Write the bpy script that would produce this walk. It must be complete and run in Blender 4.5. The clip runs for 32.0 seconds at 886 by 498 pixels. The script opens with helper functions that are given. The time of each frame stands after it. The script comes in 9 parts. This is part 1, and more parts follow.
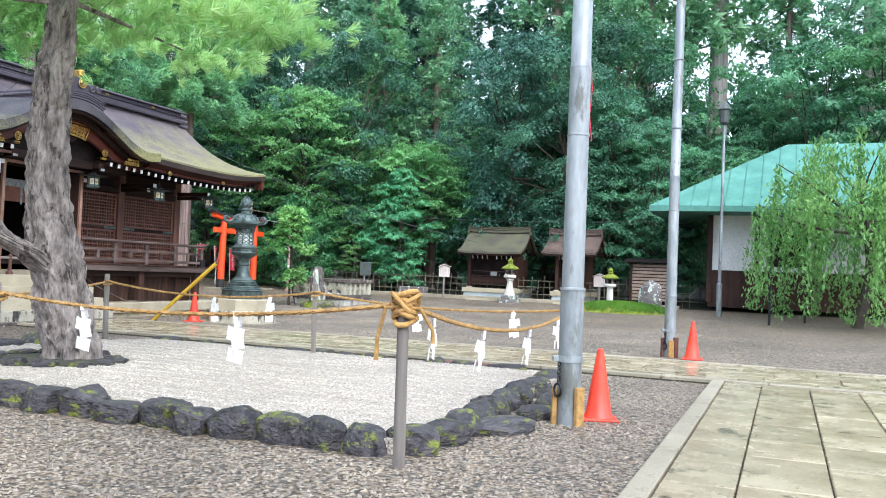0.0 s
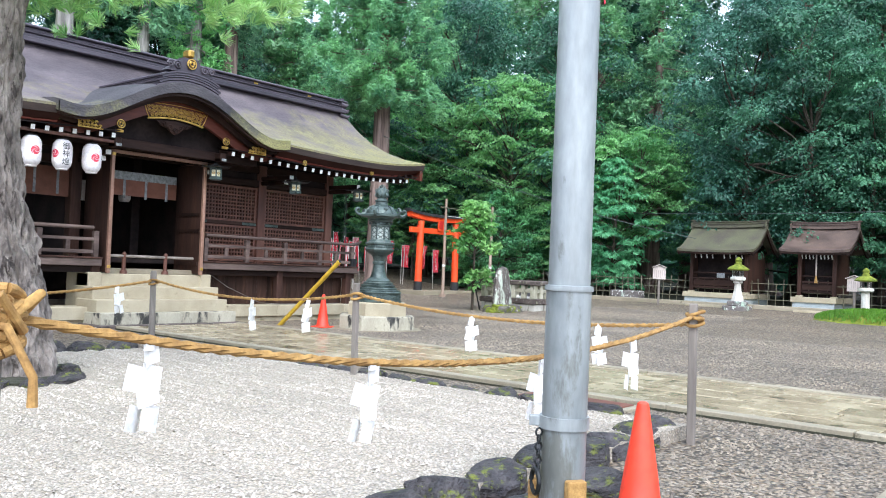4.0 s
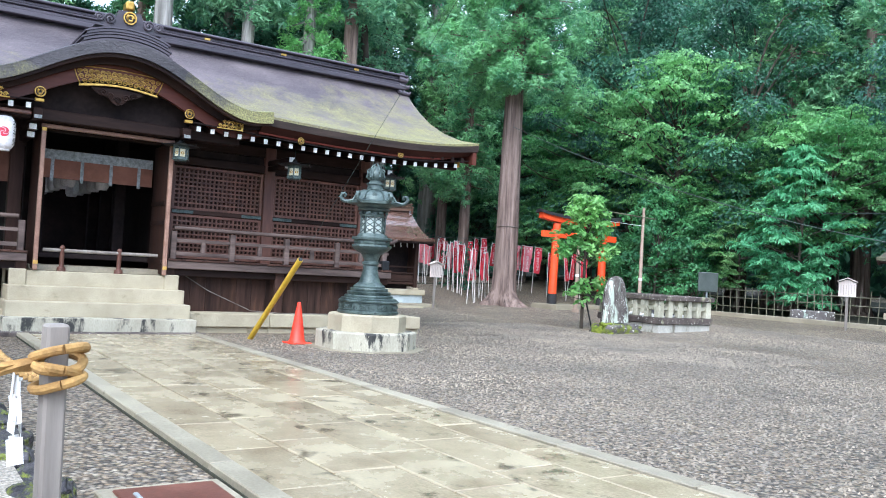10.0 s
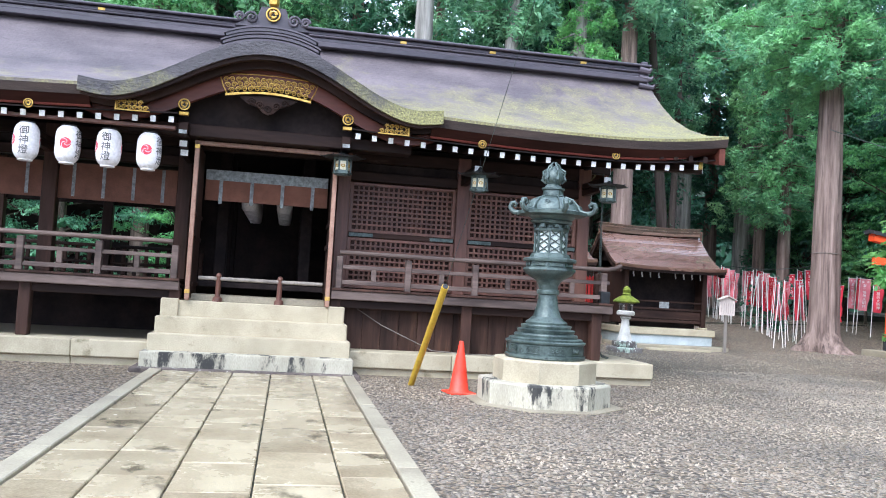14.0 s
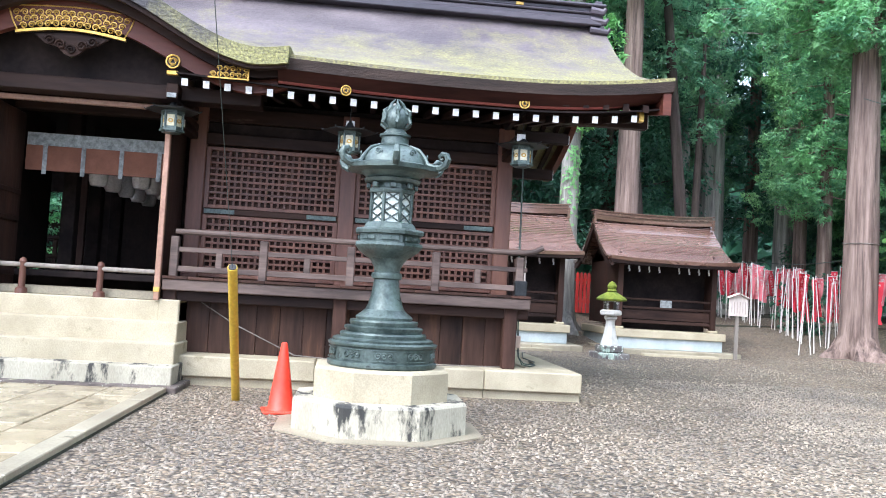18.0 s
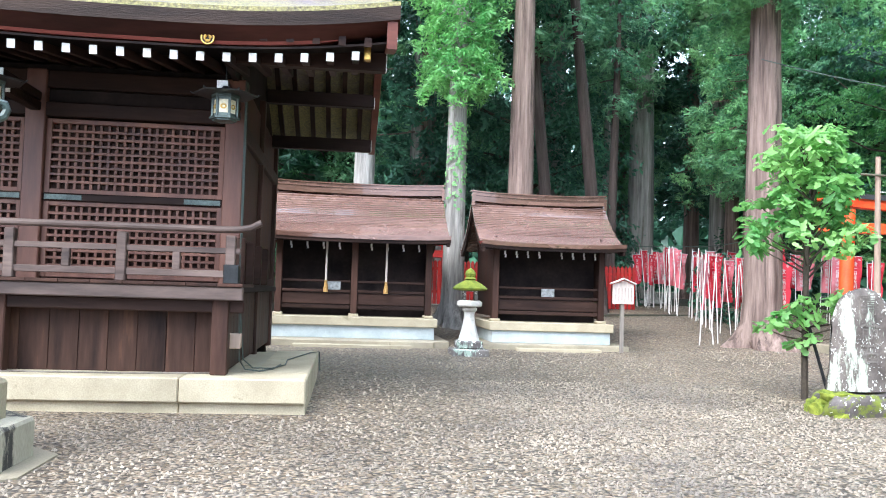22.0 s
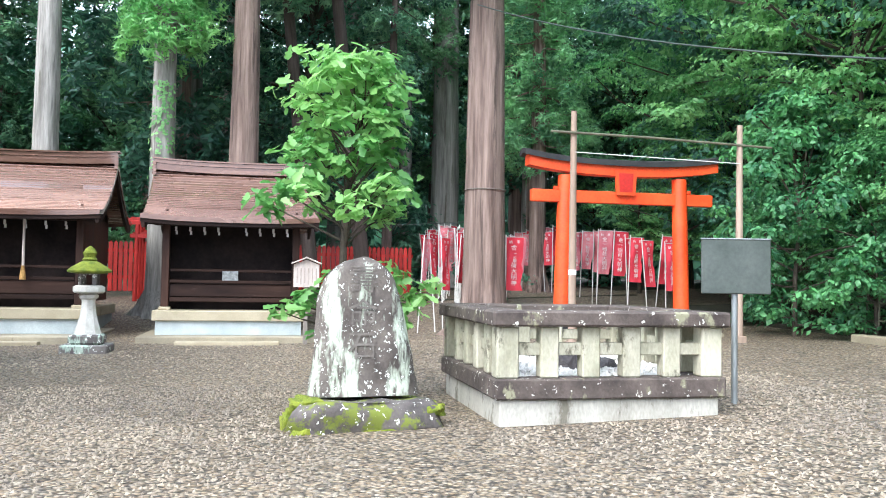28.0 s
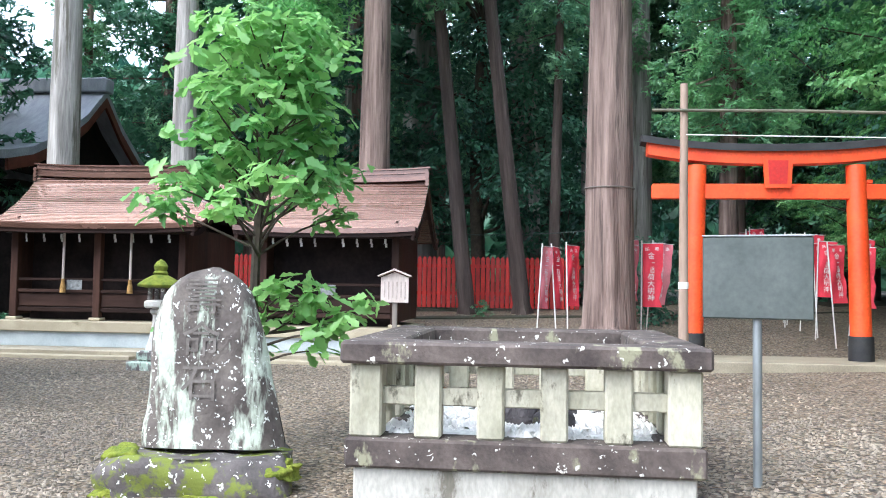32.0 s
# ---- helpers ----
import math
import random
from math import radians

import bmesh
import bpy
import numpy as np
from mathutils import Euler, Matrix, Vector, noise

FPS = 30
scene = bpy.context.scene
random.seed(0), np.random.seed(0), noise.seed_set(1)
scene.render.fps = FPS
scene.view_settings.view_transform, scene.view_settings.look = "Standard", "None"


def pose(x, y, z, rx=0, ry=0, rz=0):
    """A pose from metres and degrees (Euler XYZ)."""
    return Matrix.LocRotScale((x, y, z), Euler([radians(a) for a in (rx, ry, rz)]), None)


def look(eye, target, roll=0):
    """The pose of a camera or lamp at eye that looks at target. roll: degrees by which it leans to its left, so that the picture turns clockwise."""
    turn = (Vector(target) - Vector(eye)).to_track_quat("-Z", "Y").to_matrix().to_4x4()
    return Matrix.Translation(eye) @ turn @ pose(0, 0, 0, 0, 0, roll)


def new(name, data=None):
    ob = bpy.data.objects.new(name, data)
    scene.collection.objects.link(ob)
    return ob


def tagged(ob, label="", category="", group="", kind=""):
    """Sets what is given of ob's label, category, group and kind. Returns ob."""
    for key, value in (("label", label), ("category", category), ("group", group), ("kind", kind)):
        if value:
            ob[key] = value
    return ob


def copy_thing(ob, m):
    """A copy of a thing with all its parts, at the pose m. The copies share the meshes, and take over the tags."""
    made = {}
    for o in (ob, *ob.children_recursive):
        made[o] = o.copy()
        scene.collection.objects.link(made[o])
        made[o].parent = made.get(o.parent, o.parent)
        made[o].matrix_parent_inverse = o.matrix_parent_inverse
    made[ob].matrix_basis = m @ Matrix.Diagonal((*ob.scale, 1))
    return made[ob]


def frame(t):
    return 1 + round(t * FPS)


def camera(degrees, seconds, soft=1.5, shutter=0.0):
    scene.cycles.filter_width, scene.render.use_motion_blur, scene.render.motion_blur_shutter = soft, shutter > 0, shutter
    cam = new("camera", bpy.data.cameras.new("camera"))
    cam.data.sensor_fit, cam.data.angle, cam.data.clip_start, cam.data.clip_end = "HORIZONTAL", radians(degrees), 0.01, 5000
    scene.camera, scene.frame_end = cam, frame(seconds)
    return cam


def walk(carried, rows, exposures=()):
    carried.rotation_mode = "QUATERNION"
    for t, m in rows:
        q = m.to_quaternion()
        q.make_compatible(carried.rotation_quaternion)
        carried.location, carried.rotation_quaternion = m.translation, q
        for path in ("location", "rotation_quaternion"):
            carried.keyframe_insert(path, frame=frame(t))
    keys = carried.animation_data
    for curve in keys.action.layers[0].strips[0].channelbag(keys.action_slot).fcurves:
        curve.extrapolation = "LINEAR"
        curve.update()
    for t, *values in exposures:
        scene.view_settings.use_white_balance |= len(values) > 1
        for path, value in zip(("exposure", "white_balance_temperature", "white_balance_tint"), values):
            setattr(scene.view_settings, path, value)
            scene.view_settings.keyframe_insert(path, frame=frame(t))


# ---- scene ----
# ---- camera and walk ----
cam = camera(55.5, 32.0, soft=1.0)
METRES, EYE, TILT, LEAN, TURN = 31.76, 1.365, 0.0, 0.0, 22.2
ROWS = [
    (0.0, 0.0, 0.0, 0.0, -0.07, 1.75, -2.39),
    (0.5, 0.0089, 0.013, 0.0004, 4.09, 2.19, -2.25),
    (1.0, 0.0185, 0.0279, 0.0008, 8.34, 2.4, -2.0),
    (1.5, 0.0251, 0.0437, 0.0011, 10.85, 2.75, -1.9),
    (2.0, 0.0328, 0.0584, 0.0008, 13.52, 2.93, -1.74),
    (2.5, 0.0389, 0.0742, 0.0005, 15.79, 2.96, -1.59),
    (3.0, 0.0451, 0.0885, 0.001, 16.92, 2.86, -1.68),
    (3.5, 0.0538, 0.1039, 0.0011, 17.74, 2.12, -1.92),
    (4.0, 0.0602, 0.1205, -0.0003, 17.54, 1.31, -2.33),
    (4.5, 0.0679, 0.1356, -0.0007, 16.85, 0.82, -2.62),
    (6.5, 0.0932, 0.1959, 0.0, 19.6, 1.45, -1.14),
    (7.0, 0.0993, 0.2105, 0.0006, 21.61, 1.66, -1.28),
    (7.5, 0.1064, 0.2255, 0.0009, 24.25, 1.57, -1.75),
    (8.0, 0.11, 0.2436, -0.0002, 25.95, 1.47, -2.2),
    (8.5, 0.1165, 0.2572, -0.0004, 27.73, 1.97, -2.69),
    (9.0, 0.1205, 0.2729, -0.0001, 29.84, 1.52, -2.94),
    (9.5, 0.123, 0.2898, -0.0, 31.68, 1.78, -3.15),
    (10.0, 0.127, 0.3043, -0.0001, 33.86, 1.49, -3.27),
    (10.5, 0.1276, 0.3224, -0.0009, 37.36, 1.07, -3.21),
    (11.0, 0.1286, 0.338, -0.0004, 40.76, 1.16, -2.96),
    (11.5, 0.1295, 0.3542, 0.0004, 44.65, 1.26, -2.61),
    (12.0, 0.1268, 0.3699, -0.0, 48.09, 1.55, -2.48),
    (12.5, 0.1252, 0.3847, -0.0008, 50.82, 1.84, -2.59),
    (13.0, 0.1208, 0.4016, -0.0009, 53.96, 2.23, -2.72),
    (13.5, 0.1165, 0.4171, -0.0005, 55.64, 2.55, -3.04),
    (15.5, 0.097, 0.4744, -0.0, 61.72, 3.44, -4.28),
    (16.0, 0.0958, 0.485, -0.0009, 62.17, 3.59, -4.48),
    (16.5, 0.0877, 0.5051, -0.0019, 62.21, 4.08, -4.23),
    (17.0, 0.0848, 0.5193, -0.0011, 61.96, 3.48, -4.02),
    (17.5, 0.0785, 0.5346, -0.001, 61.5, 3.18, -3.72),
    (18.0, 0.0749, 0.5502, -0.0022, 61.69, 2.95, -3.32),
    (18.5, 0.072, 0.5641, -0.0017, 62.65, 2.73, -3.09),
    (19.0, 0.0689, 0.579, -0.0011, 63.24, 2.81, -3.06),
    (19.5, 0.0681, 0.5944, -0.001, 64.14, 2.76, -3.03),
    (20.0, 0.0653, 0.611, -0.0026, 64.67, 2.49, -3.04),
    (20.5, 0.0638, 0.6264, -0.0015, 64.6, 2.77, -2.98),
    (21.0, 0.064, 0.6406, -0.0013, 63.8, 2.56, -2.74),
    (21.5, 0.0624, 0.6547, -0.0028, 62.65, 2.43, -2.32),
    (22.0, 0.0609, 0.6684, -0.002, 61.18, 2.83, -1.78),
    (22.5, 0.0632, 0.6826, -0.002, 59.29, 2.2, -1.19),
    (23.0, 0.063, 0.6978, -0.0037, 57.45, 1.7, -0.79),
    (23.5, 0.0639, 0.7119, -0.0036, 56.25, 1.9, -0.54),
    (24.0, 0.0645, 0.7249, -0.0031, 55.52, 1.82, -0.28),
    (24.5, 0.0625, 0.7401, -0.0038, 55.27, 2.26, -0.12),
    (25.0, 0.0612, 0.7545, -0.004, 55.17, 2.72, -0.09),
    (25.5, 0.0613, 0.769, -0.0035, 55.41, 3.06, -0.34),
    (26.0, 0.0628, 0.7845, -0.0027, 54.53, 2.96, -0.54),
    (26.5, 0.0645, 0.8013, -0.0036, 53.98, 2.98, -0.61),
    (28.5, 0.0682, 0.8606, -0.002, 57.22, 2.39, -1.0),
    (29.0, 0.0683, 0.8747, -0.0012, 58.33, 2.95, -1.02),
    (29.5, 0.0682, 0.8918, -0.0002, 60.03, 2.79, -0.83),
    (30.0, 0.0657, 0.9068, -0.0007, 61.94, 2.5, -0.68),
    (30.5, 0.0635, 0.9207, -0.0006, 63.27, 2.45, -0.78),
    (31.0, 0.0614, 0.9334, 0.0004, 65.9, 2.54, -0.91),
    (31.5, 0.0554, 0.9461, 0.0002, 69.58, 2.78, -1.05),
    (32.0, 0.0497, 0.9583, -0.0001, 74.17, 2.75, -0.91),
]
# the clip's camera opens up as it turns from the bright yard to the shaded side
EXPOSURES = ((0.0, 0.98, 6000, 9), (6.0, 0.98, 5900, 9), (10.0, 1.12, 5650, 8), (13.0, 1.17, 5750, 10), (16.0, 1.42, 5800, 11), (19.0, 1.58, 5950, 11), (22.0, 1.72, 5980, 9), (24.0, 1.47, 5990, 8), (26.0, 1.55, 6050, 8), (29.0, 1.47, 6150, 8), (32.0, 1.4, 5980, 10))
walk(cam, [(t, pose(0, 0, EYE, TILT, LEAN, TURN) @ pose(METRES * x, METRES * y, METRES * z, 90 + pitch, roll, yaw)) for t, x, y, z, yaw, pitch, roll in ROWS],
     exposures=EXPOSURES)

# ---- daylight: overcast sky and one wide, weak sun ----
world = bpy.data.worlds.new("overcast_sky")
scene.world = world
world.use_nodes = True
wn, wl = world.node_tree.nodes, world.node_tree.links
sky = wn.new("ShaderNodeTexSky")
sky.sky_type, sky.sun_disc = "NISHITA", False
SUN_ELEVATION, SUN_HEADING = radians(47), radians(132)
sky.sun_elevation, sky.sun_rotation = SUN_ELEVATION, SUN_HEADING
sky.air_density, sky.dust_density = 1.0, 6.0
grey = wn.new("ShaderNodeMixRGB")
grey.inputs[0].default_value = 0.75
grey.inputs[2].default_value = (10.9, 12.1, 14.5, 1)
wl.new(sky.outputs[0], grey.inputs[1])
wl.new(grey.outputs[0], wn["Background"].inputs[0])
wn["Background"].inputs[1].default_value = 0.12
sun = new("sun", bpy.data.lights.new("sun", "SUN"))
sun.data.energy, sun.data.angle, sun.data.color = 1.5, radians(38), (1.0, 0.98, 0.94)
sun_way = Vector((math.sin(SUN_HEADING) * math.cos(SUN_ELEVATION), math.cos(SUN_HEADING) * math.cos(SUN_ELEVATION), math.sin(SUN_ELEVATION)))
sun.matrix_world = look(sun_way * 60, (0, 0, 0))

# ---- materials ----
def surface(name, a, b, c=None, scale=2.0, fine=40.0, rough=(0.6, 0.85), bump=0.3, metal=0.0, stretch=(1, 1, 1), vary=0.12, island=0.0, spots=None, spot_scale=6.0, spot_at=0.62, world_space=False, coat=0.0, depth=0.01, gloss=0.5):
    """A procedural surface: colour a to b over large patches, fine grain between, an optional third colour c in spots, relief and uneven gloss."""
    m = bpy.data.materials.new(name)
    m.use_nodes = True
    n, l = m.node_tree.nodes, m.node_tree.links
    p = n["Principled BSDF"]
    if world_space:
        geo = n.new("ShaderNodeNewGeometry")
        src = geo.outputs["Position"]
    else:
        tc = n.new("ShaderNodeTexCoord")
        src = tc.outputs["Object"]
    info = n.new("ShaderNodeObjectInfo")
    mp = n.new("ShaderNodeMapping")
    mp.inputs["Scale"].default_value = stretch
    l.new(src, mp.inputs["Vector"])
    if not world_space:
        sh = n.new("ShaderNodeVectorMath")
        sh.operation = "SCALE"
        sh.inputs[0].default_value = (37, 91, 53)
        l.new(info.outputs["Random"], sh.inputs["Scale"])
        l.new(sh.outputs[0], mp.inputs["Location"])
    big = n.new("ShaderNodeTexNoise")
    big.inputs["Scale"].default_value, big.inputs["Detail"].default_value, big.inputs["Roughness"].default_value = scale, 7, 0.62
    small = n.new("ShaderNodeTexNoise")
    small.inputs["Scale"].default_value, small.inputs["Detail"].default_value = fine, 5
    for t in (big, small):
        l.new(mp.outputs[0], t.inputs["Vector"])
    ramp = n.new("ShaderNodeValToRGB")
    ramp.color_ramp.elements[0].position, ramp.color_ramp.elements[1].position = 0.36, 0.66
    ramp.color_ramp.elements[0].color, ramp.color_ramp.elements[1].color = (*a, 1), (*b, 1)
    l.new(big.outputs[0], ramp.inputs[0])
    col = ramp.outputs[0]
    if c:
        sp = n.new("ShaderNodeTexNoise")
        sp.inputs["Scale"].default_value, sp.inputs["Detail"].default_value, sp.inputs["Roughness"].default_value = spot_scale, 8, 0.7
        l.new(mp.outputs[0], sp.inputs["Vector"])
        sr = n.new("ShaderNodeValToRGB")
        sr.color_ramp.elements[0].position, sr.color_ramp.elements[1].position = spot_at, spot_at + 0.07
        l.new(sp.outputs[0], sr.inputs[0])
        mx = n.new("ShaderNodeMixRGB")
        mx.inputs[2].default_value = (*c, 1)
        l.new(sr.outputs[0], mx.inputs[0])
        l.new(col, mx.inputs[1])
        col = mx.outputs[0]
    val = n.new("ShaderNodeMath")
    val.operation = "MULTIPLY_ADD"
    val.inputs[1].default_value, val.inputs[2].default_value = 0.7, 0.65
    l.new(small.outputs[0], val.inputs[0])
    rnd = n.new("ShaderNodeMath")
    rnd.operation = "MULTIPLY_ADD"
    rnd.inputs[1].default_value, rnd.inputs[2].default_value = 2 * vary, -vary
    l.new(info.outputs["Random"], rnd.inputs[0])
    tot = n.new("ShaderNodeMath")
    l.new(val.outputs[0], tot.inputs[0])
    l.new(rnd.outputs[0], tot.inputs[1])
    last = tot
    if island:
        geo2 = n.new("ShaderNodeNewGeometry")
        isl = n.new("ShaderNodeMath")
        isl.operation = "MULTIPLY_ADD"
        isl.inputs[1].default_value, isl.inputs[2].default_value = 2 * island, -island
        l.new(geo2.outputs["Random Per Island"], isl.inputs[0])
        last = n.new("ShaderNodeMath")
        l.new(tot.outputs[0], last.inputs[0])
        l.new(isl.outputs[0], last.inputs[1])
    hsv = n.new("ShaderNodeHueSaturation")
    l.new(col, hsv.inputs["Color"])
    l.new(last.outputs[0], hsv.inputs["Value"])
    l.new(hsv.outputs[0], p.inputs["Base Color"])
    rr = n.new("ShaderNodeMapRange")
    rr.inputs["To Min"].default_value, rr.inputs["To Max"].default_value = rough
    l.new(big.outputs[0], rr.inputs["Value"])
    l.new(rr.outputs[0], p.inputs["Roughness"])
    p.inputs["Metallic"].default_value = metal
    p.inputs["Coat Weight"].default_value = coat
    p.inputs["Specular IOR Level"].default_value = gloss
    if bump:
        bp = n.new("ShaderNodeBump")
        bp.inputs["Strength"].default_value, bp.inputs["Distance"].default_value = bump, depth
        l.new(small.outputs[0], bp.inputs["Height"])
        l.new(bp.outputs[0], p.inputs["Normal"])
    return m


def foliage(name, a, b, through_share=0.35, rough=0.42, hue=0.02):
    """Leaves: each leaf its own shade between a and b, some light passing through."""
    m = bpy.data.materials.new(name)
    m.use_nodes = True
    n, l = m.node_tree.nodes, m.node_tree.links
    p = n["Principled BSDF"]
    geo, info = n.new("ShaderNodeNewGeometry"), n.new("ShaderNodeObjectInfo")
    tc = n.new("ShaderNodeTexCoord")
    ns = n.new("ShaderNodeTexNoise")
    ns.inputs["Scale"].default_value, ns.inputs["Detail"].default_value = 0.6, 5
    l.new(tc.outputs["Object"], ns.inputs["Vector"])
    ad = n.new("ShaderNodeMath")
    ad.operation = "MULTIPLY_ADD"
    ad.inputs[1].default_value = 0.55
    l.new(geo.outputs["Random Per Island"], ad.inputs[0])
    mr = n.new("ShaderNodeMapRange")
    mr.inputs["From Min"].default_value, mr.inputs["From Max"].default_value = 0.3, 0.7
    mr.inputs["To Min"].default_value, mr.inputs["To Max"].default_value = -0.35, 0.7
    l.new(ns.outputs[0], mr.inputs["Value"])
    l.new(mr.outputs[0], ad.inputs[2])
    mx = n.new("ShaderNodeMixRGB")
    mx.inputs[1].default_value, mx.inputs[2].default_value = (*a, 1), (*b, 1)
    l.new(ad.outputs[0], mx.inputs[0])
    hs = n.new("ShaderNodeHueSaturation")
    hr = n.new("ShaderNodeMapRange")
    hr.inputs["To Min"].default_value, hr.inputs["To Max"].default_value = 0.5 - hue, 0.5 + hue
    l.new(info.outputs["Random"], hr.inputs["Value"])
    l.new(hr.outputs[0], hs.inputs["Hue"])
    l.new(mx.outputs[0], hs.inputs["Color"])
    l.new(hs.outputs[0], p.inputs["Base Color"])
    p.inputs["Roughness"].default_value = rough
    p.inputs["Specular IOR Level"].default_value = 0.55
    tr = n.new("ShaderNodeBsdfTranslucent")
    l.new(hs.outputs[0], tr.inputs["Color"])
    mixs = n.new("ShaderNodeMixShader")
    mixs.inputs[0].default_value = through_share
    l.new(p.outputs[0], mixs.inputs[1])
    l.new(tr.outputs[0], mixs.inputs[2])
    l.new(mixs.outputs[0], n["Material Output"].inputs["Surface"])
    return m


def pebbled(name, dark, light, warm, cell, gap=0.25, rough=(0.45, 0.8), relief=0.012, patch=0.25):
    """A bed of small stones: every stone its own shade, dark gaps between, broad damp and dusty patches."""
    m = bpy.data.materials.new(name)
    m.use_nodes = True
    n, l = m.node_tree.nodes, m.node_tree.links
    p = n["Principled BSDF"]
    geo = n.new("ShaderNodeNewGeometry")
    warp = n.new("ShaderNodeTexNoise")
    warp.inputs["Scale"].default_value = cell * 0.6
    l.new(geo.outputs["Position"], warp.inputs["Vector"])
    shift = n.new("ShaderNodeVectorMath")
    shift.operation = "MULTIPLY_ADD"
    shift.inputs[1].default_value = (0.5 / cell,) * 3
    l.new(warp.outputs["Color"], shift.inputs[0])
    l.new(geo.outputs["Position"], shift.inputs[2])
    shades = []
    for k in (1.0, 0.43):
        vo = n.new("ShaderNodeTexVoronoi")
        vo.inputs["Scale"].default_value = cell * k
        l.new(shift.outputs[0], vo.inputs["Vector"])
        shades.append(vo)
    sep = n.new("ShaderNodeSeparateColor")
    l.new(shades[0].outputs["Color"], sep.inputs[0])
    base = n.new("ShaderNodeMixRGB")
    base.inputs[1].default_value, base.inputs[2].default_value = (*dark, 1), (*light, 1)
    power = n.new("ShaderNodeMath")
    power.operation = "POWER"
    power.inputs[1].default_value = 1.6
    l.new(sep.outputs[0], power.inputs[0])
    l.new(power.outputs[0], base.inputs[0])
    tint = n.new("ShaderNodeMixRGB")
    tint.inputs[2].default_value = (*warm, 1)
    wf = n.new("ShaderNodeMath")
    wf.operation = "MULTIPLY"
    wf.inputs[1].default_value = 0.7
    l.new(sep.outputs[1], wf.inputs[0])
    l.new(wf.outputs[0], tint.inputs[0])
    l.new(base.outputs[0], tint.inputs[1])
    gaps = n.new("ShaderNodeMapRange")
    gaps.inputs["From Min"].default_value, gaps.inputs["From Max"].default_value = 0.35, 0.75
    gaps.inputs["To Min"].default_value, gaps.inputs["To Max"].default_value = 1.0, gap
    l.new(shades[0].outputs["Distance"], gaps.inputs["Value"])
    broad_noise = n.new("ShaderNodeTexNoise")
    broad_noise.inputs["Scale"].default_value, broad_noise.inputs["Detail"].default_value = 0.4, 5
    l.new(geo.outputs["Position"], broad_noise.inputs["Vector"])
    pm = n.new("ShaderNodeMapRange")
    pm.inputs["From Min"].default_value, pm.inputs["From Max"].default_value = 0.3, 0.7
    pm.inputs["To Min"].default_value, pm.inputs["To Max"].default_value = 1 - patch, 1 + patch
    l.new(broad_noise.outputs[0], pm.inputs["Value"])
    both = n.new("ShaderNodeMath")
    both.operation = "MULTIPLY"
    l.new(gaps.outputs[0], both.inputs[0])
    l.new(pm.outputs[0], both.inputs[1])
    hs = n.new("ShaderNodeHueSaturation")
    l.new(tint.outputs[0], hs.inputs["Color"])
    l.new(both.outputs[0], hs.inputs["Value"])
    l.new(hs.outputs[0], p.inputs["Base Color"])
    rr = n.new("ShaderNodeMapRange")
    rr.inputs["To Min"].default_value, rr.inputs["To Max"].default_value = rough
    l.new(sep.outputs[2], rr.inputs["Value"])
    l.new(rr.outputs[0], p.inputs["Roughness"])
    bp = n.new("ShaderNodeBump")
    bp.invert = True
    bp.inputs["Strength"].default_value, bp.inputs["Distance"].default_value = 1.0, relief
    l.new(shades[0].outputs["Distance"], bp.inputs["Height"])
    bp2 = n.new("ShaderNodeBump")
    bp2.invert = True
    bp2.inputs["Strength"].default_value, bp2.inputs["Distance"].default_value = 0.7, relief * 2
    l.new(shades[1].outputs["Distance"], bp2.inputs["Height"])
    l.new(bp2.outputs[0], bp.inputs["Normal"])
    l.new(bp.outputs[0], p.inputs["Normal"])
    return m


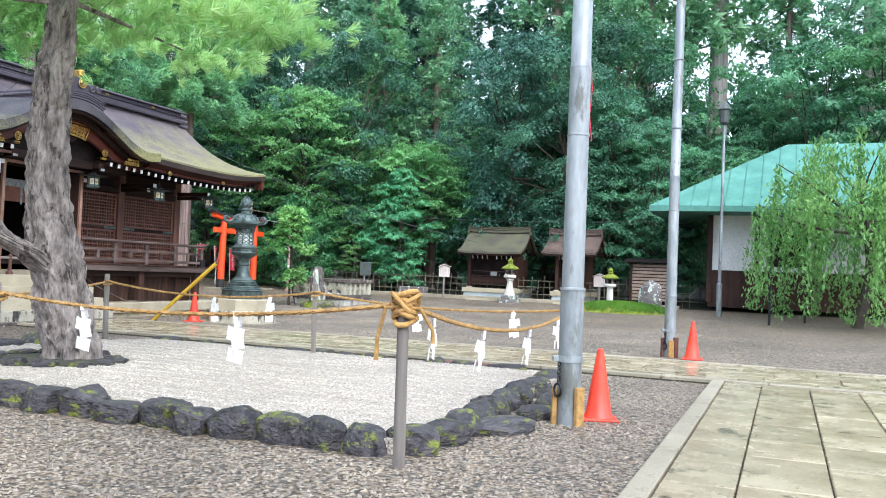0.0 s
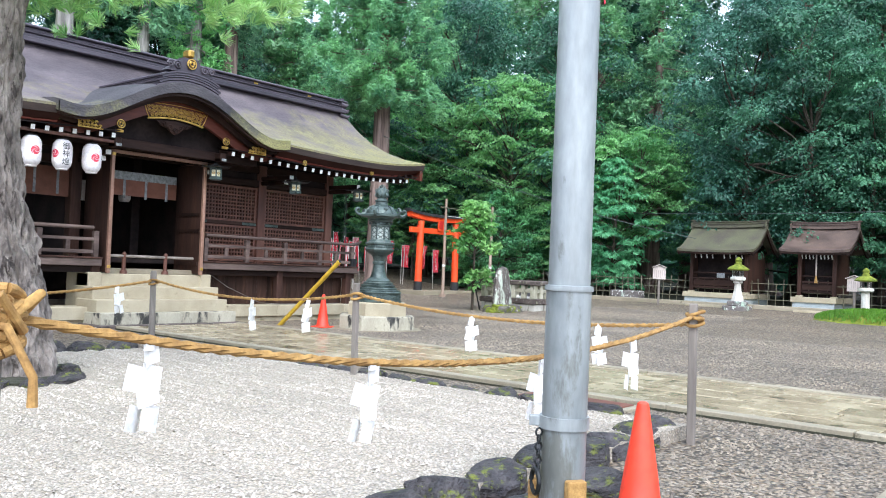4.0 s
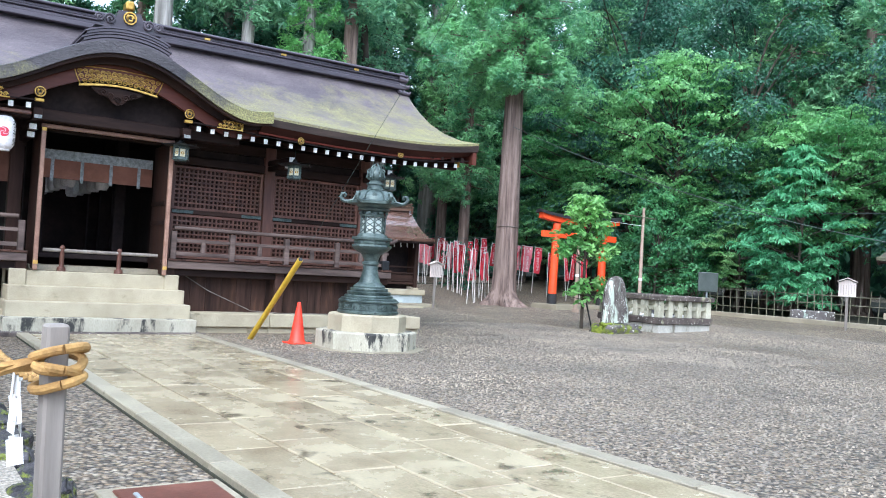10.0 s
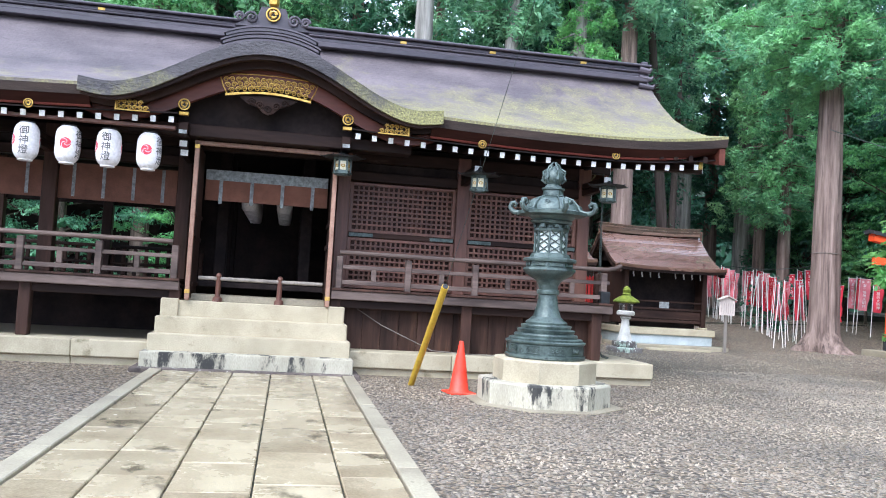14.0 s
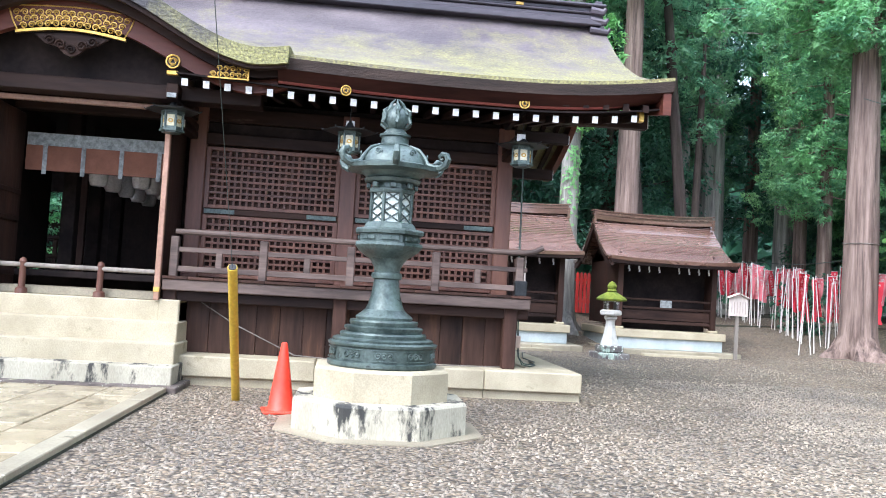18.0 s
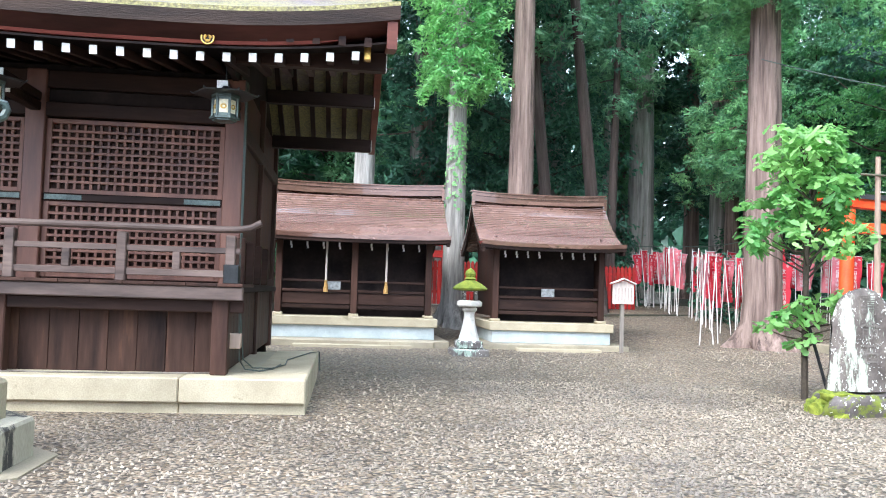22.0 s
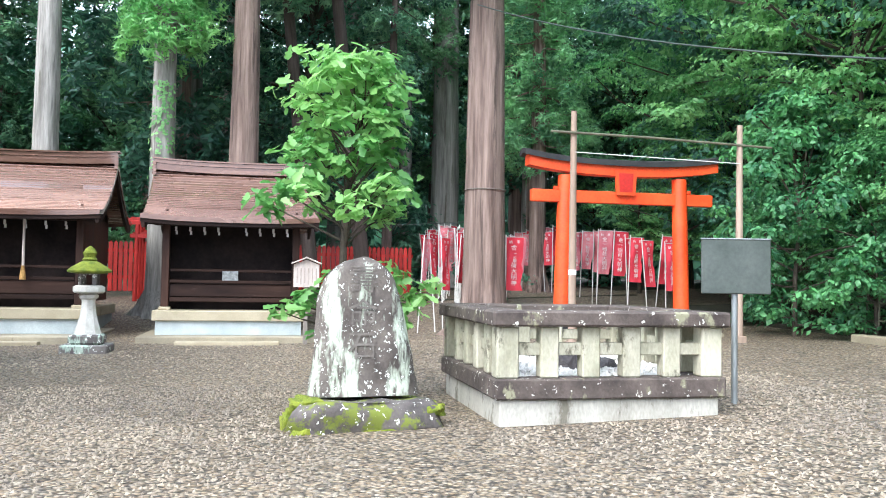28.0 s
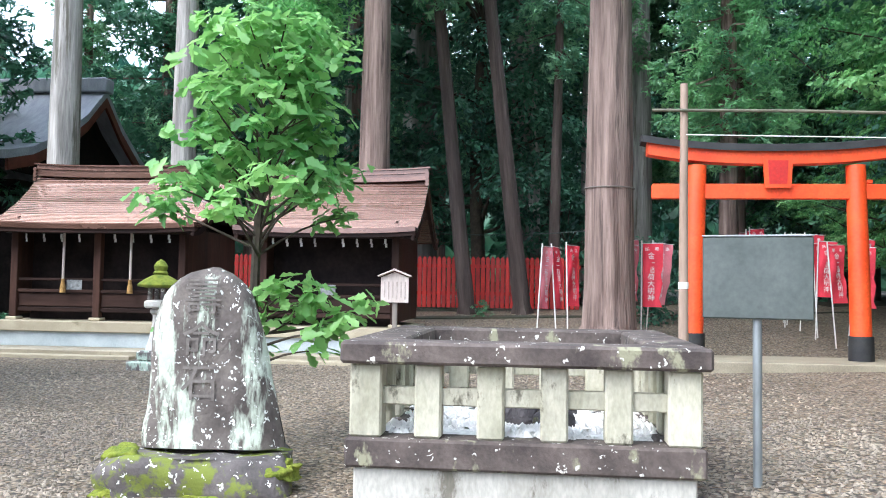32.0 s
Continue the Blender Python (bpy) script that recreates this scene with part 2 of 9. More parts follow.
def mossy_roof(name, bark_a, bark_b, moss_a, moss_b, z_full, z_none, y_tilt=0.0, y_mid=0.0):
    """Layered bark roofing that grows mossier towards the eave, in ragged patches."""
    m = surface(name, bark_a, bark_b, scale=1.2, fine=30, rough=(0.5, 0.85), bump=1.0, vary=0, depth=0.02, stretch=(1, 0.5, 1))
    n, l = m.node_tree.nodes, m.node_tree.links
    p = n["Principled BSDF"]
    old = p.inputs["Base Color"].links[0].from_socket
    geo = n.new("ShaderNodeNewGeometry")
    xyz = n.new("ShaderNodeSeparateXYZ")
    l.new(geo.outputs["Position"], xyz.inputs[0])
    zr = n.new("ShaderNodeMapRange")
    zr.clamp = False
    zr.inputs["From Min"].default_value, zr.inputs["From Max"].default_value = z_none, z_full
    l.new(xyz.outputs[2], zr.inputs["Value"])
    yr = n.new("ShaderNodeMath")
    yr.operation = "MULTIPLY_ADD"
    yr.inputs[1].default_value, yr.inputs[2].default_value = y_tilt, -y_tilt * y_mid
    l.new(xyz.outputs[1], yr.inputs[0])
    tot = n.new("ShaderNodeMath")
    l.new(zr.outputs[0], tot.inputs[0])
    l.new(yr.outputs[0], tot.inputs[1])
    ns = n.new("ShaderNodeTexNoise")
    ns.inputs["Scale"].default_value, ns.inputs["Detail"].default_value, ns.inputs["Roughness"].default_value = 1.4, 9, 0.72
    l.new(geo.outputs["Position"], ns.inputs["Vector"])
    nm = n.new("ShaderNodeMath")
    nm.operation = "MULTIPLY_ADD"
    nm.inputs[1].default_value, nm.inputs[2].default_value = 3.2, -1.75
    l.new(ns.outputs[0], nm.inputs[0])
    sm = n.new("ShaderNodeMath")
    sm.use_clamp = True
    l.new(tot.outputs[0], sm.inputs[0])
    l.new(nm.outputs[0], sm.inputs[1])
    fine = n.new("ShaderNodeTexNoise")
    fine.inputs["Scale"].default_value, fine.inputs["Detail"].default_value, fine.inputs["Roughness"].default_value = 34, 8, 0.8
    l.new(geo.outputs["Position"], fine.inputs["Vector"])
    speck = n.new("ShaderNodeMapRange")
    speck.inputs["From Min"].default_value, speck.inputs["From Max"].default_value = 0.36, 0.64
    l.new(fine.outputs[0], speck.inputs["Value"])
    mc = n.new("ShaderNodeMixRGB")
    mc.inputs[1].default_value, mc.inputs[2].default_value = (*moss_a, 1), (*moss_b, 1)
    l.new(speck.outputs[0], mc.inputs[0])
    patchy = n.new("ShaderNodeMath")
    patchy.operation = "MULTIPLY_ADD"
    patchy.inputs[1].default_value, patchy.inputs[2].default_value = 0.7, 0.55
    l.new(speck.outputs[0], patchy.inputs[0])
    cover = n.new("ShaderNodeMath")
    cover.operation, cover.use_clamp = "MULTIPLY", True
    l.new(sm.outputs[0], cover.inputs[0])
    l.new(patchy.outputs[0], cover.inputs[1])
    mx = n.new("ShaderNodeMixRGB")
    l.new(cover.outputs[0], mx.inputs[0])
    l.new(old, mx.inputs[1])
    l.new(mc.outputs[0], mx.inputs[2])
    l.new(mx.outputs[0], p.inputs["Base Color"])
    return m


def lichened(name, stone_a, stone_b, white, spot=13.0, amount=0.5, patch_at=0.56, streak=0.35, green=(0.45, 0.55, 0.45)):
    """Old stone with round white lichen spots and larger pale patches that run down it."""
    m = surface(name, stone_a, stone_b, scale=3.0, fine=40, rough=(0.75, 0.95), bump=0.6, vary=0.1, depth=0.012)
    n, l = m.node_tree.nodes, m.node_tree.links
    p = n["Principled BSDF"]
    col = p.inputs["Base Color"].links[0].from_socket
    tc = n.new("ShaderNodeTexCoord")
    mp = n.new("ShaderNodeMapping")
    mp.inputs["Scale"].default_value = (1, 1, streak)
    l.new(tc.outputs["Object"], mp.inputs["Vector"])
    pa = n.new("ShaderNodeTexNoise")
    pa.inputs["Scale"].default_value, pa.inputs["Detail"].default_value, pa.inputs["Roughness"].default_value = 4.2, 8, 0.65
    l.new(mp.outputs[0], pa.inputs["Vector"])
    pr_ = n.new("ShaderNodeMapRange")
    pr_.inputs["From Min"].default_value, pr_.inputs["From Max"].default_value = patch_at, patch_at + 0.06
    l.new(pa.outputs[0], pr_.inputs["Value"])
    m1 = n.new("ShaderNodeMixRGB")
    m1.inputs[2].default_value = (*green, 1)
    l.new(pr_.outputs[0], m1.inputs[0])
    l.new(col, m1.inputs[1])
    vo = n.new("ShaderNodeTexVoronoi")
    vo.inputs["Scale"].default_value = spot
    wv = n.new("ShaderNodeTexNoise")
    wv.inputs["Scale"].default_value = 25
    l.new(tc.outputs["Object"], wv.inputs["Vector"])
    wm = n.new("ShaderNodeVectorMath")
    wm.operation = "MULTIPLY_ADD"
    wm.inputs[1].default_value = (0.13, 0.13, 0.13)
    l.new(wv.outputs["Color"], wm.inputs[0])
    l.new(tc.outputs["Object"], wm.inputs[2])
    l.new(wm.outputs[0], vo.inputs["Vector"])
    sep = n.new("ShaderNodeSeparateColor")
    l.new(vo.outputs["Color"], sep.inputs[0])
    rad = n.new("ShaderNodeMath")
    rad.operation = "MULTIPLY"
    rad.inputs[1].default_value = amount
    l.new(sep.outputs[0], rad.inputs[0])
    les = n.new("ShaderNodeMath")
    les.operation = "LESS_THAN"
    l.new(vo.outputs["Distance"], les.inputs[0])
    l.new(rad.outputs[0], les.inputs[1])
    m2 = n.new("ShaderNodeMixRGB")
    m2.inputs[2].default_value = (*white, 1)
    l.new(les.outputs[0], m2.inputs[0])
    l.new(m1.outputs[0], m2.inputs[1])
    l.new(m2.outputs[0], p.inputs["Base Color"])
    return m


M_GRAVEL = pebbled("grey_gravel", (0.052, 0.043, 0.037), (0.44, 0.378, 0.295), (0.30, 0.21, 0.12), 29, 0.2, (0.45, 0.85))
M_PEBBLE = surface("gravel_stones", (0.125, 0.105, 0.085), (0.30, 0.25, 0.185), scale=0.5, fine=30, rough=(0.5, 0.85), bump=0.2, vary=0, island=0.38, world_space=True)
M_WHITEGRAVEL = pebbled("white_gravel", (0.32, 0.28, 0.23), (0.57, 0.51, 0.43), (0.46, 0.38, 0.28), 60, 0.55, (0.75, 0.95), 0.008, 0.1)
M_WHITEPEB = surface("white_stones", (0.37, 0.33, 0.275), (0.53, 0.475, 0.405), scale=0.8, fine=30, rough=(0.7, 0.9), bump=0.2, vary=0, island=0.18, world_space=True)
M_SOIL = surface("forest_soil", (0.025, 0.03, 0.018), (0.06, 0.055, 0.035), scale=0.5, fine=14, rough=(0.9, 1.0), bump=0.8, vary=0, world_space=True, depth=0.05)
M_SLAB = surface("path_granite", (0.26, 0.205, 0.128), (0.42, 0.355, 0.235), c=(0.12, 0.097, 0.06), scale=1.6, fine=45, rough=(0.1, 0.42), bump=0.2, vary=0.12, spot_scale=2.2, spot_at=0.57)
M_KERB = surface("kerb_granite", (0.24, 0.205, 0.145), (0.36, 0.315, 0.225), c=(0.15, 0.13, 0.085), scale=1.5, fine=50, rough=(0.4, 0.7), bump=0.25, vary=0.1, spot_scale=3, spot_at=0.6)
M_PALE = surface("pale_lantern_stone", (0.52, 0.49, 0.43), (0.70, 0.68, 0.62), c=(0.33, 0.31, 0.24), scale=4, fine=70, rough=(0.65, 0.9), bump=0.25, vary=0.05, spot_scale=5, spot_at=0.62)
M_STONE = surface("pale_granite", (0.345, 0.295, 0.20), (0.47, 0.41, 0.29), c=(0.22, 0.19, 0.115), scale=1.6, fine=70, rough=(0.6, 0.85), bump=0.2, vary=0.08, spot_scale=2.2, spot_at=0.62)
M_STONEDIRTY = surface("stained_granite", (0.33, 0.30, 0.225), (0.47, 0.435, 0.34), c=(0.035, 0.034, 0.03), scale=2.0, fine=70, rough=(0.6, 0.9), bump=0.3, vary=0.06, spot_scale=3.2, spot_at=0.515, stretch=(1, 1, 0.35))
M_BOULDER = surface("dark_boulder", (0.016, 0.013, 0.016), (0.085, 0.075, 0.076), c=(0.15, 0.17, 0.02), scale=4.0, fine=11, rough=(0.4, 0.9), bump=1.0, vary=0.3, spot_scale=2.6, spot_at=0.54, depth=0.05)
M_LICHEN = lichened("lichened_stone", (0.10, 0.085, 0.082), (0.20, 0.18, 0.165), (0.72, 0.72, 0.67), 13, 0.42, 0.55)
M_STELE = lichened("stele_stone", (0.07, 0.057, 0.05), (0.17, 0.145, 0.125), (0.66, 0.67, 0.62), 21, 0.38, 0.525, 0.22, (0.47, 0.52, 0.42))
M_CARVE = surface("carved_stone", (0.10, 0.085, 0.075), (0.20, 0.18, 0.16), scale=8, fine=40, rough=(0.8, 0.95), bump=0.3)
M_BASEMOSS = lichened("mossy_base_stone", (0.05, 0.043, 0.04), (0.15, 0.13, 0.12), (0.62, 0.62, 0.56), 15, 0.28, 0.50, 1.0, (0.15, 0.18, 0.025))
M_FENCESTONE = surface("weathered_fence_stone", (0.33, 0.315, 0.225), (0.52, 0.49, 0.385), c=(0.13, 0.12, 0.085), scale=3.0, fine=45, rough=(0.7, 0.95), bump=0.4, vary=0.12, spot_scale=4.5, spot_at=0.57, stretch=(1, 1, 0.5))
M_FENCECAP = lichened("blackened_cap_stone", (0.045, 0.034, 0.030), (0.135, 0.107, 0.092), (0.60, 0.58, 0.52), 13, 0.24, 0.60, 0.6, (0.27, 0.26, 0.17))
M_FOOTING = surface("pale_footing_stone", (0.36, 0.34, 0.29), (0.54, 0.52, 0.46), c=(0.17, 0.155, 0.12), scale=2.2, fine=50, rough=(0.7, 0.9), bump=0.3, vary=0.08, spot_scale=3.5, spot_at=0.56, stretch=(1, 1, 0.4))
M_MOSS = surface("green_moss", (0.10, 0.14, 0.012), (0.24, 0.27, 0.03), scale=7, fine=60, rough=(0.9, 1), bump=1.0, vary=0.05, depth=0.02)
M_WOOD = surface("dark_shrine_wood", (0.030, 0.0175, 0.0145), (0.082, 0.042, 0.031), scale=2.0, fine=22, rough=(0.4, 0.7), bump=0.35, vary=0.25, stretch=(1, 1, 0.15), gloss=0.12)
# dark stained beams, darker than the posts: eave shade is in the colour
M_WOODH = surface("dark_beam_with_eave_shade", (0.015, 0.009, 0.008), (0.046, 0.025, 0.019), c=(0.11, 0.08, 0.065), scale=2.0, fine=22, rough=(0.4, 0.7), bump=0.35, vary=0.25, stretch=(1, 0.15, 1), spot_scale=3, spot_at=0.66, gloss=0.12)
M_REDWOOD = surface("reddish_wood", (0.088, 0.035, 0.025), (0.185, 0.082, 0.053), scale=2.2, fine=24, rough=(0.4, 0.65), bump=0.3, vary=0.2, stretch=(1, 1, 0.15))
M_COPPERTRIM = surface("copper_trim", (0.24, 0.13, 0.09), (0.36, 0.21, 0.15), scale=4, fine=30, rough=(0.35, 0.55), bump=0.1, metal=0.3)
M_EAVERED = surface("red_eave_lath", (0.14, 0.028, 0.02), (0.20, 0.05, 0.035), scale=3, fine=25, rough=(0.4, 0.6), bump=0.1, stretch=(1, 0.2, 1))
M_BARGE = surface("bargeboard_wood", (0.075, 0.02, 0.013), (0.14, 0.042, 0.027), scale=2.0, fine=20, rough=(0.35, 0.6), bump=0.25, vary=0.1, stretch=(1, 0.2, 1), gloss=0.3)
# near-black wood: the shade of interiors and under eaves is in the colour
M_DARK = surface("wood_with_painted_shade", (0.013, 0.010, 0.010), (0.032, 0.023, 0.021), scale=2, fine=15, rough=(0.75, 0.95), bump=0.2, vary=0.2, gloss=0.12)
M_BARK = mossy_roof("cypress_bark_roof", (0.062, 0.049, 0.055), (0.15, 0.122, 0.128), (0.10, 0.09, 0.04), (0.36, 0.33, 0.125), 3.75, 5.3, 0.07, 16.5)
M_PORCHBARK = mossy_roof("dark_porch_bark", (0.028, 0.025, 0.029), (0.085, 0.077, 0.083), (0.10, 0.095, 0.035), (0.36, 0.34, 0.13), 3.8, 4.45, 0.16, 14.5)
M_EAVEDARK = surface("dark_red_eave_board", (0.024, 0.009, 0.007), (0.055, 0.019, 0.014), scale=2.5, fine=22, rough=(0.55, 0.8), bump=0.25, stretch=(1, 0.2, 1), gloss=0.12)
M_RAILWOOD = surface("weathered_rail_wood", (0.045, 0.027, 0.022), (0.155, 0.108, 0.09), scale=5, fine=26, rough=(0.5, 0.8), bump=0.4, vary=0.15, stretch=(1, 0.15, 1))
M_BOARDSTAIN = surface("stained_skirting_board", (0.02, 0.012, 0.010), (0.075, 0.04, 0.029), c=(0.10, 0.052, 0.032), scale=4, fine=24, rough=(0.4, 0.7), bump=0.35, vary=0.2, stretch=(1, 1, 0.12), spot_scale=4, spot_at=0.6, gloss=0.12)
M_DARKBARK = surface("dark_bark", (0.05, 0.035, 0.03), (0.12, 0.09, 0.078), scale=6, fine=30, rough=(0.9, 1), bump=1.0, stretch=(1, 1, 0.08), depth=0.03)
M_BRIGHTPEB = surface("bright_white_pebbles", (0.70, 0.675, 0.63), (0.82, 0.80, 0.75), scale=3, fine=30, rough=(0.6, 0.85), bump=0.2, vary=0, island=0.15)
M_BARKEDGE = surface("cut_bark_edge", (0.022, 0.015, 0.013), (0.06, 0.04, 0.032), scale=3, fine=40, rough=(0.8, 1), bump=0.8, vary=0, stretch=(1, 0.3, 3))
M_RIDGE = surface("dark_ridge_boards", (0.035, 0.03, 0.04), (0.085, 0.07, 0.085), scale=1.5, fine=20, rough=(0.35, 0.6), bump=0.2, vary=0.15, stretch=(1, 0.2, 1))
M_COPPER = surface("brown_copper_roof", (0.15, 0.077, 0.054), (0.235, 0.13, 0.095), c=(0.30, 0.20, 0.16), scale=1.2, fine=24, rough=(0.08, 0.42), bump=0.05, metal=0.5, coat=0.7, vary=0.05, spot_scale=1.5, spot_at=0.7, stretch=(1, 0.4, 1))
M_MOSSROOF = surface("greenish_bark_roof", (0.07, 0.06, 0.045), (0.12, 0.12, 0.065), c=(0.28, 0.28, 0.28), scale=1.2, fine=24, rough=(0.5, 0.9), bump=0.6, vary=0.05, spot_scale=1.6, spot_at=0.68)
M_BROWNROOF = surface("old_brown_roof", (0.075, 0.05, 0.04), (0.15, 0.10, 0.078), c=(0.22, 0.19, 0.16), scale=1.2, fine=24, rough=(0.4, 0.8), bump=0.6, vary=0.05, spot_scale=1.6, spot_at=0.66)
M_GOLD = surface("gilt_metal", (0.42, 0.25, 0.05), (0.72, 0.47, 0.13), scale=9, fine=60, rough=(0.25, 0.45), bump=0.3, metal=0.85, vary=0.05)
M_BRONZE = surface("blue_green_bronze", (0.03, 0.046, 0.043), (0.12, 0.16, 0.145), c=(0.014, 0.02, 0.02), scale=5.0, fine=40, rough=(0.28, 0.55), bump=0.35, metal=0.25, vary=0.08, spot_scale=5, spot_at=0.6)
M_PALEMESH = surface("pale_mesh", (0.55, 0.62, 0.58), (0.74, 0.8, 0.75), scale=5, fine=40, rough=(0.5, 0.7), bump=0.1)
M_LAMPGLASS = surface("yellowed_lamp_glass", (0.62, 0.56, 0.36), (0.76, 0.72, 0.56), scale=9, fine=50, rough=(0.3, 0.5), bump=0.1)
M_IRON = surface("black_ironwork", (0.015, 0.017, 0.018), (0.04, 0.042, 0.045), scale=5, fine=40, rough=(0.4, 0.65), bump=0.2, metal=0.5)
M_WHITE = surface("white_paint", (0.72, 0.71, 0.69), (0.82, 0.81, 0.79), scale=3, fine=40, rough=(0.5, 0.7), bump=0.05, vary=0.04)
M_PAPER = surface("white_lantern_paper", (0.74, 0.70, 0.71), (0.83, 0.80, 0.80), scale=3, fine=30, rough=(0.7, 0.85), bump=0.1, vary=0.03)
M_RED = surface("crest_red", (0.62, 0.03, 0.07), (0.72, 0.06, 0.10), scale=4, fine=40, rough=(0.5, 0.7), bump=0.05)
M_FADED = surface("weathered_ink", (0.30, 0.25, 0.22), (0.42, 0.36, 0.33), scale=9, fine=60, rough=(0.7, 0.9), bump=0)
M_INK = surface("black_ink", (0.012, 0.012, 0.014), (0.03, 0.03, 0.03), scale=4, fine=40, rough=(0.6, 0.8), bump=0)
M_VERMILION = surface("vermilion_paint", (0.74, 0.062, 0.012), (0.86, 0.10, 0.02), scale=1.4, fine=25, rough=(0.35, 0.6), bump=0.12, vary=0.06)
M_REDFENCE = surface("dark_red_fence_paint", (0.34, 0.012, 0.009), (0.50, 0.022, 0.014), scale=2, fine=25, rough=(0.45, 0.7), bump=0.1, vary=0.2)
M_BANNER = surface("red_banner_cloth", (0.62, 0.03, 0.055), (0.75, 0.06, 0.09), scale=2, fine=60, rough=(0.7, 0.9), bump=0.1, vary=0.12)
M_BANNERPALE = surface("faded_banner_cloth", (0.68, 0.16, 0.20), (0.80, 0.30, 0.33), scale=2, fine=60, rough=(0.7, 0.9), bump=0.1, vary=0.15)
M_BPOLE = surface("white_banner_pole", (0.6, 0.58, 0.55), (0.76, 0.74, 0.71), scale=3, fine=30, rough=(0.4, 0.6), bump=0.05, vary=0.1)
M_STEEL = surface("galvanised_steel", (0.20, 0.22, 0.225), (0.40, 0.425, 0.425), c=(0.15, 0.155, 0.14), scale=2.4, fine=18, rough=(0.4, 0.65), bump=0.12, metal=0.4, vary=0.04, spot_scale=3.5, spot_at=0.56, stretch=(1, 1, 0.3))
M_CONE = surface("orange_red_plastic", (0.80, 0.045, 0.02), (0.88, 0.07, 0.03), scale=3, fine=20, rough=(0.35, 0.55), bump=0.05, vary=0.04)
M_POST = surface("grey_weathered_post", (0.12, 0.102, 0.088), (0.28, 0.245, 0.21), c=(0.045, 0.037, 0.032), scale=3, fine=28, rough=(0.7, 0.9), bump=0.5, vary=0.15, stretch=(1, 1, 0.12))
M_ROPE = surface("straw_rope", (0.25, 0.135, 0.04), (0.47, 0.28, 0.09), scale=14, fine=60, rough=(0.8, 0.95), bump=0.6, vary=0.08)
M_YELLOW = surface("yellow_guard_plastic", (0.43, 0.27, 0.02), (0.58, 0.385, 0.035), c=(0.2, 0.14, 0.03), scale=2, fine=25, rough=(0.4, 0.6), bump=0.05, spot_scale=3, spot_at=0.64)
M_PLATE = surface("rust_brown_plate", (0.11, 0.038, 0.024), (0.17, 0.065, 0.042), scale=3, fine=40, rough=(0.4, 0.65), bump=0.15, metal=0.2)
M_SIGNWOOD = surface("pale_sign_wood", (0.45, 0.38, 0.34), (0.60, 0.52, 0.47), scale=3, fine=30, rough=(0.6, 0.8), bump=0.2, stretch=(1, 1, 0.2))
M_GREYBOARD = surface("grey_green_board", (0.05, 0.062, 0.055), (0.085, 0.098, 0.09), scale=1.5, fine=30, rough=(0.3, 0.5), bump=0.05)
M_POLEWOOD = surface("brown_pole_wood", (0.27, 0.19, 0.14), (0.40, 0.30, 0.235), scale=2, fine=22, rough=(0.6, 0.8), bump=0.25, vary=0.06, stretch=(1, 1, 0.15))
M_CURTAIN = surface("brown_blind_cloth", (0.13, 0.05, 0.03), (0.19, 0.08, 0.05), scale=4, fine=90, rough=(0.8, 0.9), bump=0.2)
M_GREYBAND = surface("grey_patterned_band", (0.14, 0.15, 0.15), (0.34, 0.36, 0.36), scale=14, fine=60, rough=(0.6, 0.8), bump=0.1)
M_CEDARBARK = surface("cedar_bark", (0.105, 0.068, 0.055), (0.32, 0.232, 0.195), c=(0.08, 0.055, 0.047), scale=7.0, fine=34, rough=(0.8, 1), bump=1.0, vary=0.1, stretch=(1, 1, 0.06), spot_scale=5, spot_at=0.55, depth=0.03)
M_GREYBARK = surface("grey_cedar_bark", (0.16, 0.15, 0.135), (0.42, 0.395, 0.36), c=(0.12, 0.11, 0.085), scale=7.0, fine=34, rough=(0.8, 1), bump=0.9, vary=0.1, stretch=(1, 1, 0.08), spot_scale=5, spot_at=0.58, depth=0.03)
M_PINEBARK = surface("pine_bark", (0.10, 0.082, 0.072), (0.33, 0.285, 0.25), c=(0.045, 0.035, 0.03), scale=8, fine=26, rough=(0.85, 1), bump=1.0, vary=0.05, stretch=(1, 1, 0.38), spot_scale=7.5, spot_at=0.55, depth=0.06)
M_TWIG = surface("dark_twig", (0.035, 0.028, 0.02), (0.08, 0.062, 0.045), scale=5, fine=20, rough=(0.8, 1), bump=0.4)
M_WALL = surface("white_plaster", (0.70, 0.69, 0.68), (0.80, 0.79, 0.78), scale=0.8, fine=20, rough=(0.8, 0.9), bump=0.1)
M_GREENROOF = surface("green_copper_roof", (0.05, 0.175, 0.135), (0.095, 0.25, 0.20), scale=1.2, fine=20, rough=(0.55, 0.8), bump=0.1)
M_GREYROOF = surface("grey_tile_roof", (0.24, 0.25, 0.28), (0.36, 0.37, 0.40), scale=1.5, fine=25, rough=(0.35, 0.6), bump=0.4, stretch=(1, 3, 1))
M_BAMBOO = surface("dry_bamboo", (0.10, 0.095, 0.06), (0.19, 0.18, 0.12), scale=4, fine=25, rough=(0.5, 0.7), bump=0.1, vary=0.2)
M_WIRE = surface("grey_green_cable", (0.03, 0.045, 0.04), (0.06, 0.08, 0.07), scale=4, fine=20, rough=(0.5, 0.6), bump=0)
M_BLUESTONE = surface("bluish_base_stone", (0.34, 0.39, 0.40), (0.48, 0.53, 0.53), scale=2, fine=60, rough=(0.6, 0.8), bump=0.15, vary=0.05)

